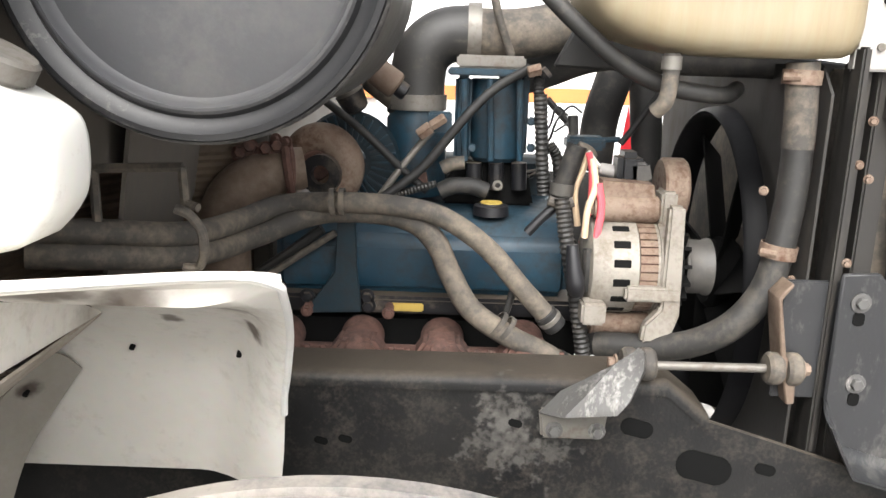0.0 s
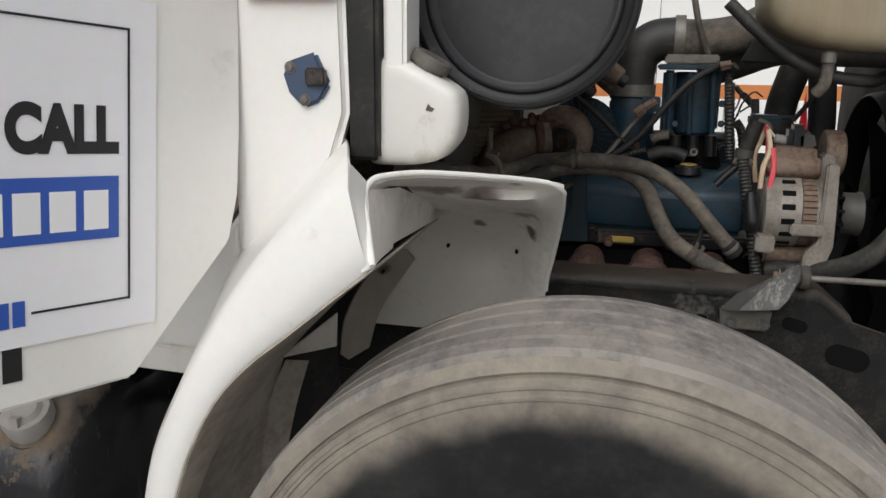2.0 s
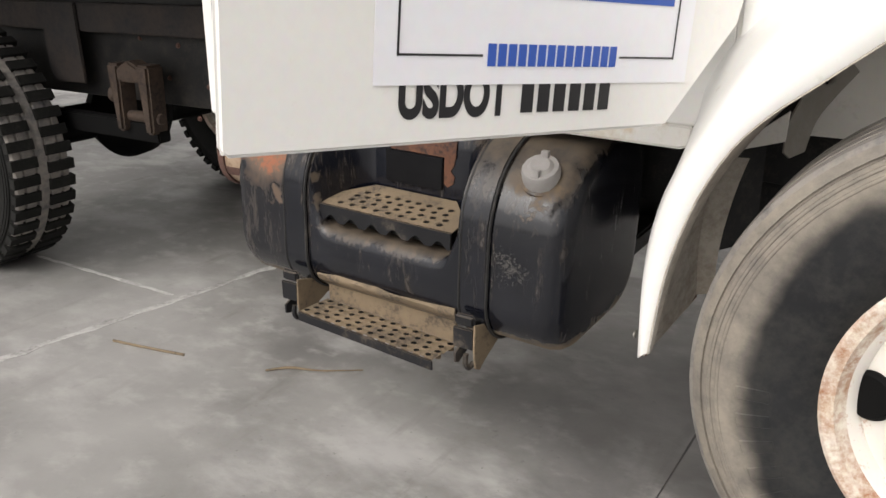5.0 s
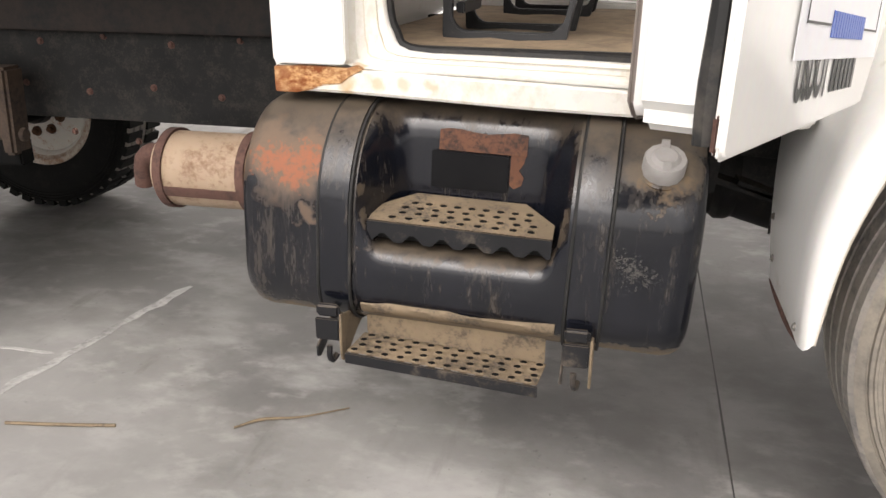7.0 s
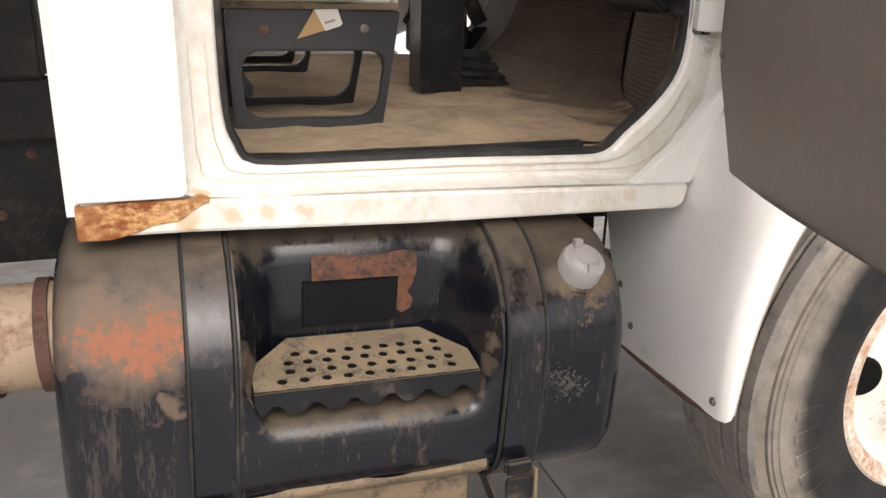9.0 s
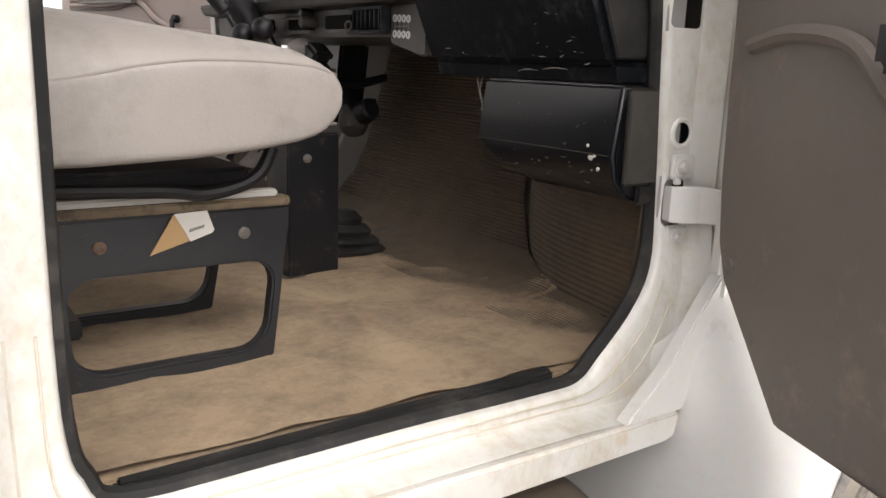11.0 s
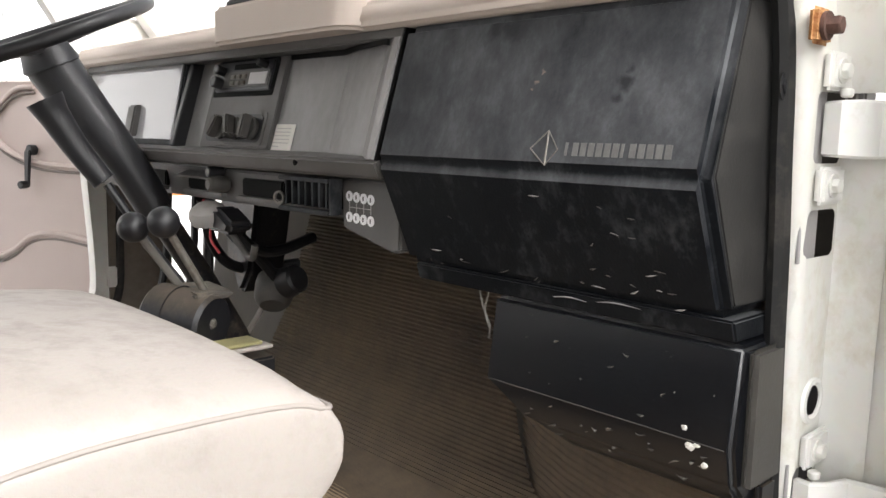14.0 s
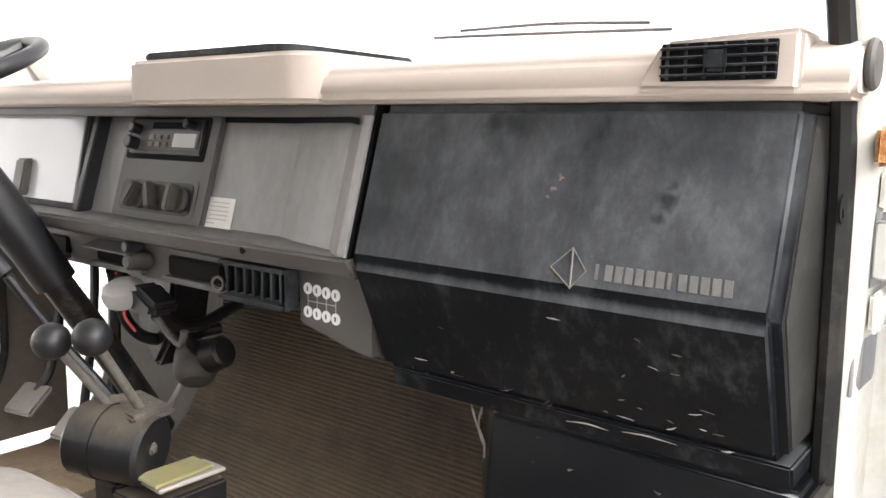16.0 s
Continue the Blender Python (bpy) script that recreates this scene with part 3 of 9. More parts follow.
def inside_pillar(bm):
    """The same for the front pillar alone, growing in from the sill upwards."""
    for v in bm.verts:
        v.co = v.co.lerp(TO_INSIDE @ v.co, ease(v.co.z, 1.08, 1.32) * ease(v.co.x, -1.25, -0.95))
    return bm


def thing(name, base, label, category, group="", axes=None):
    ob = new(name)
    ob.empty_display_size = 0.05
    ob.matrix_basis = (axes or Matrix()) @ Matrix.Translation(base)
    ORIGIN[ob.name] = Vector(base)
    return tagged(ob, label, category, group)


def part(name, bm, material, parent=None, label="", smooth=35, kind=""):
    """One mesh object from a bmesh in world metres, under its thing or part."""
    o = ORIGIN[parent.name] if parent else Vector((0, 0, 0))
    if parent:
        bmesh.ops.translate(bm, vec=-o, verts=bm.verts)
    bmesh.ops.recalc_face_normals(bm, faces=bm.faces)
    me = bpy.data.meshes.new(name)
    bm.to_mesh(me)
    bm.free()
    for p in me.polygons:
        p.use_smooth = True
    me.set_sharp_from_angle(angle=radians(smooth))
    me.materials.append(material)
    ob = new(name, me)
    if parent:
        ob.parent = parent
        ORIGIN[ob.name] = o
    else:
        ORIGIN[ob.name] = o
    return tagged(ob, label, kind=kind)


def B():
    return bmesh.new()


def bevel(bm, w, seg=2, angle=30):
    bmesh.ops.recalc_face_normals(bm, faces=bm.faces)
    bm.normal_update()
    es = [e for e in bm.edges if len(e.link_faces) == 2 and e.calc_face_angle(0) > radians(angle)]
    if es:
        bmesh.ops.bevel(bm, geom=es, offset=w, segments=seg, affect="EDGES", clamp_overlap=True)
    return bm


def box(bm, x0, x1, y0, y1, z0, z1, m=None):
    vs = [bm.verts.new((x, y, z)) for x in (x0, x1) for y in (y0, y1) for z in (z0, z1)]
    if m:
        for v in vs:
            v.co = m @ v.co
    for f in ((0, 1, 3, 2), (4, 6, 7, 5), (0, 4, 5, 1), (2, 3, 7, 6), (0, 2, 6, 4), (1, 5, 7, 3)):
        bm.faces.new([vs[i] for i in f])
    return bm


def bbox(x0, x1, y0, y1, z0, z1, w=0.004, seg=2, m=None):
    return bevel(box(B(), x0, x1, y0, y1, z0, z1, m), w, seg)


AX = {"x": lambda a, u, v: (a, u, v), "y": lambda a, u, v: (u, a, v), "z": lambda a, u, v: (u, v, a)}


def prism(bm, pts, axis, a, b, pts2=None):
    """A polygon pushed along an axis from a to b (pts2: its outline at b)."""
    q = AX[axis]
    lo = [bm.verts.new(q(a, *p)) for p in pts]
    hi = [bm.verts.new(q(b, *p)) for p in (pts2 or pts)]
    n = len(pts)
    bm.faces.new(lo)
    bm.faces.new(list(reversed(hi)))
    for i in range(n):
        bm.faces.new((lo[i], lo[(i + 1) % n], hi[(i + 1) % n], hi[i]))
    return bm


def frame_of(d):
    d = Vector(d).normalized()
    a = Vector((0, 0, 1)) if abs(d.z) < 0.9 else Vector((1, 0, 0))
    u = d.cross(a).normalized()
    return u, d.cross(u).normalized(), d


def lathe(bm, prof, p, d, seg=32, close=False, a0=0.0, a1=360.0):
    """Turns a profile of (radius, height along d) round the axis d through p."""
    u, v, d = frame_of(d)
    p = Vector(p)
    full = abs(a1 - a0) >= 359.9
    n = seg if full else seg + 1
    rings = []
    for r, h in prof:
        if r < 1e-6:
            rings.append([bm.verts.new(p + d * h)])
        else:
            rings.append([bm.verts.new(p + d * h + (u * math.cos(t) + v * math.sin(t)) * r)
                          for t in (radians(a0 + (a1 - a0) * i / seg) for i in range(n))])
    pairs = list(zip(rings, rings[1:])) + ([(rings[-1], rings[0])] if close else [])
    for A, C in pairs:
        for i in range(seg):
            j = (i + 1) % n
            if len(A) == 1 and len(C) == 1:
                continue
            if len(A) == 1:
                bm.faces.new((A[0], C[i], C[j]))
            elif len(C) == 1:
                bm.faces.new((A[i], A[j], C[0]))
            else:
                bm.faces.new((A[i], A[j], C[j], C[i]))
    return bm


def cyl(bm, p0, p1, r0, r1=None, seg=20, bev=0.0):
    p0, p1 = Vector(p0), Vector(p1)
    r1 = r0 if r1 is None else r1
    L = (p1 - p0).length
    b = min(bev, L * 0.4, min(r0, r1) * 0.6)
    prof = [(0, 0), (r0 - b, 0), (r0, b), (r1, L - b), (r1 - b, L), (0, L)] if b else [(0, 0), (r0, 0), (r1, L), (0, L)]
    return lathe(bm, prof, p0, p1 - p0, seg)


def spline(pts, n=6):
    pts = [Vector(p) for p in pts]
    P = [pts[0] * 2 - pts[1]] + pts + [pts[-1] * 2 - pts[-2]]
    out = []
    for i in range(1, len(P) - 2):
        a, b, c, d = P[i - 1:i + 3]
        for k in range(n):
            t = k / n
            out.append(0.5 * ((2 * b) + (c - a) * t + (2 * a - 5 * b + 4 * c - d) * t * t + (3 * b - a - 3 * c + d) * t ** 3))
    return out + [pts[-1]]


def tube(bm, pts, r, seg=12, n=6, ribs=None, flat=None, smooth=True):
    """A hose or cable through points; r is one radius or one at each point; ribs: (pitch, depth) of corrugations."""
    path = spline(pts, n) if smooth else [Vector(p) for p in pts]
    if ribs:
        ln = sum((b - a).length for a, b in zip(path, path[1:]))
        path = spline(pts, max(n, int(ln / ribs[0] * 2 / (len(pts) - 1))))
    m = len(path)
    rs = [r] * m if not isinstance(r, (list, tuple)) else [
        r[min(int(i / (m - 1) * (len(r) - 1)), len(r) - 2)] * (1 - (i / (m - 1) * (len(r) - 1) - min(int(i / (m - 1) * (len(r) - 1)), len(r) - 2)))
        + r[min(int(i / (m - 1) * (len(r) - 1)), len(r) - 2) + 1] * (i / (m - 1) * (len(r) - 1) - min(int(i / (m - 1) * (len(r) - 1)), len(r) - 2)) for i in range(m)]
    if ribs:
        rs = [q - (ribs[1] if i % 2 else 0) for i, q in enumerate(rs)]
    t0 = (path[1] - path[0]).normalized()
    u, v, _ = frame_of(t0)
    rings = []
    for i, p in enumerate(path):
        t = (path[min(i + 1, m - 1)] - path[max(i - 1, 0)]).normalized()
        u = (u - t * u.dot(t)).normalized()
        v = t.cross(u)
        rings.append([bm.verts.new(p + (u * math.cos(a) + v * math.sin(a) * (flat or 1)) * rs[i]) for a in (2 * math.pi * k / seg for k in range(seg))])
    for A, C in zip(rings, rings[1:]):
        for i in range(seg):
            bm.faces.new((A[i], A[(i + 1) % seg], C[(i + 1) % seg], C[i]))
    bm.faces.new(list(reversed(rings[0])))
    bm.faces.new(rings[-1])
    return bm


def loft(bm, rows, closed=False):
    g = [[bm.verts.new(p) for p in r] for r in rows]
    for A, C in zip(g, g[1:]):
        k = len(A)
        for i in range(k if closed else k - 1):
            bm.faces.new((A[i], A[(i + 1) % k], C[(i + 1) % k], C[i]))
    return bm


def solid(bm, t):
    bmesh.ops.recalc_face_normals(bm, faces=bm.faces)
    bmesh.ops.solidify(bm, geom=bm.faces[:] + bm.edges[:] + bm.verts[:], thickness=t)
    return bm


def smooth_rows(rows, n=3):
    cols = [spline(c, n) for c in zip(*rows)]
    return [list(r) for r in zip(*cols)]


def smooth_rows2(rows, n=3):
    rows = smooth_rows(rows, n)
    return [spline(list(r) + [r[0]], 2)[:-1] for r in rows]


def smooth_rows2_open(rows, n=3):
    return [spline(r, n) for r in smooth_rows(rows, n)]


def dense(pts_, n=2):
    out = []
    for a, b in zip(pts_, pts_[1:]):
        out += [tuple(p + (q - p) * k / n for p, q in zip(a, b)) for k in range(n)]
    return out + [pts_[-1]]


def rrect(u0, u1, v0, v1, r, n=5):
    out = []
    for cu, cv, a in ((u1 - r, v1 - r, 0), (u0 + r, v1 - r, 90), (u0 + r, v0 + r, 180), (u1 - r, v0 + r, 270)):
        out += [(cu + r * math.cos(radians(a + 90 * i / n)), cv + r * math.sin(radians(a + 90 * i / n))) for i in range(n + 1)]
    return out


def bolt(bm, p, d, r=0.008, h=0.008, washer=1.5):
    u, v, d = frame_of(d)
    p = Vector(p)
    lathe(bm, [(0, 0), (r * washer, 0), (r * washer, h * 0.25), (0, h * 0.25)], p, d, 14)
    lathe(bm, [(0, h * 0.25), (r, h * 0.25), (r, h * 0.9), (r * 0.85, h), (0, h)], p, d, 6)
    return bm


def words(text, size, m, depth=0.0008, font_width=1.0, align="LEFT", shear=0.0, bold=0.0):
    """Raised lettering as a mesh, in the built-in font, laid out in the plane of m."""
    cu = bpy.data.curves.new("words", "FONT")
    cu.body, cu.size, cu.extrude, cu.align_x, cu.shear, cu.offset = text, size, depth, align, shear, bold
    ob = new("words", cu)
    bpy.context.view_layer.update()
    me = bpy.data.meshes.new_from_object(ob.evaluated_get(bpy.context.evaluated_depsgraph_get()))
    bm = B()
    bm.from_mesh(me)
    bpy.data.objects.remove(ob)
    bpy.data.curves.remove(cu)
    bpy.data.meshes.remove(me)
    bmesh.ops.transform(bm, matrix=m @ Matrix.Diagonal((font_width, 1, 1, 1)), verts=bm.verts)
    return bm


# ---------------------------------------------------------------- ground and surroundings
bm = B()
box(bm, -60, 60, -60, 60, -0.3, 0.0)
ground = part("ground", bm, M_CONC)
tagged(ground, "grey worn concrete yard floor with pale scuffs", "floor", kind="structure")
bm = B()
for x in range(-40, 40):
    box(bm, x * 0.75, x * 0.75 + 0.74, 9.0, 9.12, 0, 7)
tagged(part("wall_far", bm, M_WALLW), "white ribbed sheet metal wall behind the truck", "wall", kind="structure")
rack = thing("storage_rack", (0, 7.0, 0), "orange steel pallet rack standing behind the truck", "rack")
part("beam", bbox(-9, 9, 6.95, 7.05, 1.10, 1.22, 0.005), M_ORANGE, rack)
for x in (-8.9, -6.2, -3.5, -0.8, 1.9, 4.6, 7.3):
    part("upright", bbox(x - 0.05, x + 0.05, 7.051, 7.15, 0, 1.24, 0.005), M_WALLW, rack)

M_JOINT = surf("pale_joint_filler", (0.50, 0.49, 0.47), (0.40, 0.39, 0.375), 0.8, 0, 9, 60, 0.1, (0.2, 0.195, 0.185), 0.35, 6, edge=0.1)
def strip(name, a, b, w, h, mat_, seed):
    rnd = random.Random(seed)
    a, b = Vector(a), Vector(b)
    d = (b - a).normalized()
    q = Vector((-d.y, d.x))
    left, right = [], []
    for i in range(25):
        p = a.lerp(b, i / 24)
        k = w * (0.3 if i in (0, 24) else rnd.uniform(0.5, 1.0))
        o = q * rnd.uniform(-0.15, 0.15) * w
        left.append((p + o + q * k / 2).to_tuple())
        right.append((p + o - q * k / 2).to_tuple())
    return part(name, prism(B(), left + right[::-1], "z", -0.002, h), mat_, ground)
strip("floor_joint", (-3.055, 0.15), (-2.80, 1.64), 0.055, 0.0012, M_JOINT, 1)
strip("floor_joint", (-0.83, -1.2), (-0.81, 3.0), 0.007, 0.0012, M_HOSEDK, 2)
strip("floor_joint", (-3.9, 1.00), (-2.95, 1.02), 0.025, 0.0012, M_JOINT, 3)
straw = thing("straw", (-2.64, 0.65, 0), "dry pale straw stalk lying on the concrete", "straw")
part("stalk", tube(B(), [(-2.80, 0.617, 0.006), (-2.66, 0.64, 0.007), (-2.49, 0.678, 0.005)], 0.005, 6), M_TREADPL, straw)
twig = thing("dead_stalk", (-2.0, 0.84, 0), "brown broken stalk lying on the concrete", "stalk")
part("stalk", tube(B(), [(-2.16, 0.745, 0.006), (-2.10, 0.80, 0.008), (-2.0, 0.84, 0.006), (-1.88, 0.92, 0.005)], [0.003, 0.005, 0.003, 0.002], 6), M_TREADPL, twig)

# ---------------------------------------------------------------- chassis
chassis = thing("chassis_frame", (-2, 1.4, 0.7), "black grimy ladder frame rails of the truck", "truck frame")
top = [(-9, 1.03), (-1.9, 1.03), (-0.9, 1.02), (-0.4, 1.015), (0.255, 1.018), (0.32, 0.965), (0.42, 0.935), (0.62, 0.872), (0.85, 0.85)]
low = [(0.85, 0.70), (0.3, 0.70), (-0.9, 0.76), (-1.9, 0.758), (-9, 0.758)]
part("side_rail", bevel(prism(B(), top + low, "y", 1.2, 1.208), 0.002, 1), M_RAIL, chassis)
bm = B()
loft(bm, [[(x, y, z + dz) for x, z in top[:6]] for y, dz in ((1.1965, -0.016), (1.1965, -0.007), (1.199, 0.001), (1.205, 0.006), (1.215, 0.008), (1.29, 0.008))])
solid(bm, 0.004)
part("rail_flange", bm, M_RAIL, chassis, "rounded dusty top flange of the frame rail", 60)
part("side_rail", bevel(prism(B(), top + low, "y", 2.15, 2.158), 0.002, 1), M_RAIL, chassis)
part("subframe", bbox(-9, -1.98, 1.14, 1.2, 1.034, 1.15, 0.006), M_BROWNFR, chassis, "brown rusty subframe rail")
part("subframe", bbox(-9, -1.98, 2.15, 2.2, 1.034, 1.15, 0.006), M_BROWNFR, chassis)
for x in (-3.6, -4.9):
    part("web_plate", bbox(x - 0.12, x + 0.12, 1.125, 1.139, 0.82, 1.15, 0.004), M_BROWNFR, chassis, "brown rusty joining plate")
for i in range(16):
    bm = B()
    bolt(bm, (-2.05 - 0.075 * i, 1.2, 0.995 - 0.15 * (i % 3) + 0.02 * (i % 2)), (0, -1, 0), 0.008, 0.009, 1.4)
    part("rail_bolt", bm, M_RUST, chassis)
for x, z, r in ((0.216, 0.950, 0.014), (0.320, 0.890, 0.024), (0.411, 0.890, 0.009), (0.038, 0.951, 0.006), (-0.212, 0.917, 0.006), (-0.248, 0.913, 0.006)):
    bm = B()
    w = r * 0.75
    prism(bm, [(x - w + r * math.cos(radians(a)), z + w * 0.25 + r * math.sin(radians(a))) for a in range(90, 271, 20)] + [(x + w + r * math.cos(radians(a)), z - w * 0.25 + r * math.sin(radians(a))) for a in range(-90, 91, 20)], "y", 1.1985, 1.205)
    part("rail_slot", bm, M_DARK, chassis, "dark slot in the rail")
# spring pack assumed, added to fill the darkness under the rail
spring = thing("assumed_spring", (-0.2, 1.2, 0.66), "assumed black leaf spring filling the dark under the frame rail", "leaf spring")
for i, L in enumerate((0.78, 0.66, 0.52, 0.38)):
    bm = B()
    loft(bm, [[(-0.2 + L * u, y, 0.60 - 0.022 * i + 0.13 * u * u) for y in (1.13, 1.20)] for u in (-1, -0.75, -0.5, -0.25, 0, 0.25, 0.5, 0.75, 1)])
    part("leaf", solid(bm, 0.016), M_RAIL, spring)
part("hanger", bevel(prism(B(), [(-1.06, 0.69), (-0.92, 0.66), (-0.90, 0.86), (-1.08, 0.90)], "y", 1.12, 1.198), 0.01, 2), M_RAIL, spring, "cast spring hanger")
bedd = thing("truck_bed", (-5.4, 1.7, 1.15), "dark truck bed on the subframe, with an added deck shading it", "truck bed")
part("long_beam", bbox(-9, -2.0, 1.16, 1.24, 1.152, 1.45, 0.008), M_RAIL, bedd, "black long beam of the bed")
# unseen deck, added to keep the frame below it in shade
part("shade_deck", bbox(-9, -2.05, 0.47, 2.89, 1.452, 1.56, 0.01), M_RAIL, bedd)


# ---------------------------------------------------------------- wheels
def wheel(name, cx, cy, cz, R, width, label, tread_blocks=0, out=-1):
    rr = 0.30
    h = width / 2
    bm = B()
    lathe(bm, [(rr - 0.03, -h * 0.72), (rr - 0.045, -h * 0.62), (rr - 0.05, -h * 0.5), (0.235, -h * 0.52), (0.21, -h * 0.62), (0.19, -h * 0.70), (0.165, -h * 0.78), (0.15, -h * 0.80),
               (0.105, -h * 0.80), (0.1, -h * 0.80), (0.1, h * 0.6), (rr, h * 0.6), (rr, h * 0.8)], (cx, cy, cz), (0, 1, 0), 80)
    w = part(name, bm, M_RIM, chassis, label)
    p, d = (cx, cy, cz), (0, 1, 0)
    # tread half-profile, with grooves between the ribs
    def sec():
        h = width / 2
        pr = [(rr, -h * 0.78), (rr + 0.012, -h * 0.87), (rr + 0.02, -h * 0.885), (rr + 0.024, -h * 0.91), (rr + 0.05, -h * 0.965), (rr + 0.08, -h * 0.995), (rr + 0.10, -h * 1.0),
              (rr + 0.14, -h * 0.995), (R - 0.080, -h * 0.988), (R - 0.066, -h * 0.985), (R - 0.0645, -h * 0.998), (R - 0.060, -h * 0.998), (R - 0.058, -h * 0.978),
              (R - 0.051, -h * 0.968), (R - 0.0495, -h * 0.986), (R - 0.045, -h * 0.984), (R - 0.043, -h * 0.955), (R - 0.0365, -h * 0.945), (R - 0.0350, -h * 0.895), (R - 0.0315, -h * 0.893), (R - 0.0295, -h * 0.930), (R - 0.022, -h * 0.905), (R - 0.012, -h * 0.86)]
        return pr
    side = sec()
    h = width / 2
    bm = B()
    lathe(bm, side, p, d, 96)
    lathe(bm, [(r, -q) for r, q in reversed(side)], p, d, 96)
    tyre = part("tyre", bm, M_LUG if tread_blocks else M_TYRE, w)
    gro = [-0.58, -0.2, 0.2, 0.58]
    tr = [(R - 0.012, -h * 0.86), (R - 0.003, -h * 0.8)]
    for g in gro:
        tr += [(R, h * g - 0.007), (R - 0.009, h * g - 0.004), (R - 0.009, h * g + 0.004), (R, h * g + 0.007)]
    tr += [(R - 0.003, h * 0.8), (R - 0.012, h * 0.86)]
    bm = B()
    lathe(bm, tr, p, d, 96)
    tread = part("tread", bm, M_TREAD, w, "dust-grey worn ribbed tread")
    if not tread_blocks:
        for g in gro[:3]:
            part("groove_dirt", lathe(B(), [(R - 0.0088, h * g - 0.0036), (R - 0.0060, h * g - 0.001), (R - 0.0064, h * g + 0.0015), (R - 0.0088, h * g + 0.0036)], p, d, 96), M_TREADPL, w, "tan dirt packed in the groove")
    if tread_blocks:
        bm = B()
        for i in range(tread_blocks):
            a = 360 * i / tread_blocks
            for s in (-1, 1):
                box(bm, -0.022, 0.022, s * h * 0.55 - h * 0.4, s * h * 0.55 + h * 0.4, R - 0.02, R + 0.012,
                    Matrix.Translation(p) @ pose(0, 0, 0, 0, a + (s > 0) * 180 / tread_blocks, 0))
        part("tread_pattern", bm, M_LUG, w, "chunky dark traction lugs", kind="stuff")
    if not tread_blocks:
        # raised sidewall lettering as plain bars
        for i in range(16):
            a = 214 + i * 7.4 if i < 8 else 34 + (i - 8) * 7.4
            bm = box(B(), -0.014, 0.014, -h * 1.006, -h * 0.97, rr + 0.093, rr + 0.158, Matrix.Translation(p) @ pose(0, 0, 0, 0, a, 0))
            bevel(bm, 0.002, 1)
            part("sidewall_bar", bm, M_TYRE, w)
    bm = B()
    lathe(bm, [(rr + 0.012, -h * 0.83), (rr + 0.016, -h * 0.87), (rr + 0.008, -h * 0.90), (rr - 0.012, -h * 0.88), (rr - 0.02, -h * 0.80), (rr - 0.03, -h * 0.72)], p, d, 80)
    part("rim_flange", bm, M_RIMRUST, w, "rust-edged rim flange")
    for i in range(2):
        a = radians(180 * i + 181)
        c = Vector((cx + 0.236 * math.cos(a), cy - h * 0.565, cz + 0.236 * math.sin(a)))
        nrm = Vector((math.cos(a) * 0.35, -1, math.sin(a) * 0.35))
        bm = B()
        lathe(bm, [(0, 0.012), (0.042, 0.012), (0.049, 0.004), (0.044, -0.012), (0, -0.012)], c, nrm, 28)
        part("hand_hole", bm, M_DARK, w, "dark round hand hole")
    for i in range(10):
        a = radians(36 * i + 10)
        c = (cx + 0.142 * math.cos(a), cy - h * 0.80, cz + 0.142 * math.sin(a))
        bm = B()
        bolt(bm, c, (0, -1, 0), 0.017, 0.028, 1.5)
        part("wheel_nut", bm, M_NUT, w)
    bm = B()
    lathe(bm, [(0.1, -h * 0.8), (0.095, -h * 1.1), (0.08, -h * 1.2), (0, -h * 1.22)], p, d, 40)
    part("hub", bm, M_BLACK, w, "black greasy hub")
    return w


front_wheel = wheel("front_wheel", -0.15, 0.625, 0.565, 0.555, 0.29, "truck wheel with dusty tyre and rust-spotted white rim")
rear = [wheel("rear_wheel", -4.06, y, 0.53, 0.525, 0.29, "black rear truck wheel with chunky tread under the frame", 44) for y in (0.90, 2.58)]
# gearbox hung between the rails under the cab, flared towards the engine; assumed, to fill a dark gap
bm = B()
lathe(bm, [(0, 0), (0.06, 0), (0.065, 0.16), (0.12, 0.18), (0.15, 0.22), (0.19, 0.24), (0.195, 0.62), (0.21, 0.64), (0.21, 0.67), (0.20, 0.69), (0.245, 0.86), (0.265, 0.88), (0.265, 0.92), (0, 0.92)], (-1.50, 1.66, 0.655), (1, 0, 0), 28)
gearbox = part("gearbox", bm, M_RAIL, chassis, "assumed black gearbox with flared bell housing, filling a dark gap", 35)
for k in range(12):
    a = radians(30 * k + 15)
    part("housing_bolt", bolt(B(), (-0.622, 1.66 + 0.252 * math.cos(a), 0.655 + 0.252 * math.sin(a)), (-1, 0, 0), 0.010, 0.012), M_RAIL, gearbox)
part("gearbox_mount", bbox(-1.20, -1.10, 1.21, 2.148, 0.44, 0.50, 0.008), M_RAIL, chassis, "added black crossmember carrying the assumed gearbox")
for y in (1.215, 2.143):
    part("mount_hanger", bbox(-1.19, -1.11, y - 0.006, y + 0.006, 0.49, 0.80, 0.003), M_RAIL, chassis)
axle = thing("rear_axle", (-4.03, 1.68, 0.4), "black drive axle with round differential housing", "axle")
bm = B()
lathe(bm, [(0, -0.17), (0.12, -0.16), (0.2, -0.09), (0.23, 0), (0.2, 0.09), (0.12, 0.16), (0, 0.17)], (-3.98, 1.68, 0.56), (1, 0, 0), 32)
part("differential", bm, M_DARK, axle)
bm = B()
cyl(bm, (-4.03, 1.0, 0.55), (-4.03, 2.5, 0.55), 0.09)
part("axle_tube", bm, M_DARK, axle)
hang = thing("spring_hanger", (-3.1, 1.14, 0.8), "rusty cast spring hanger bolted to the frame", "bracket")
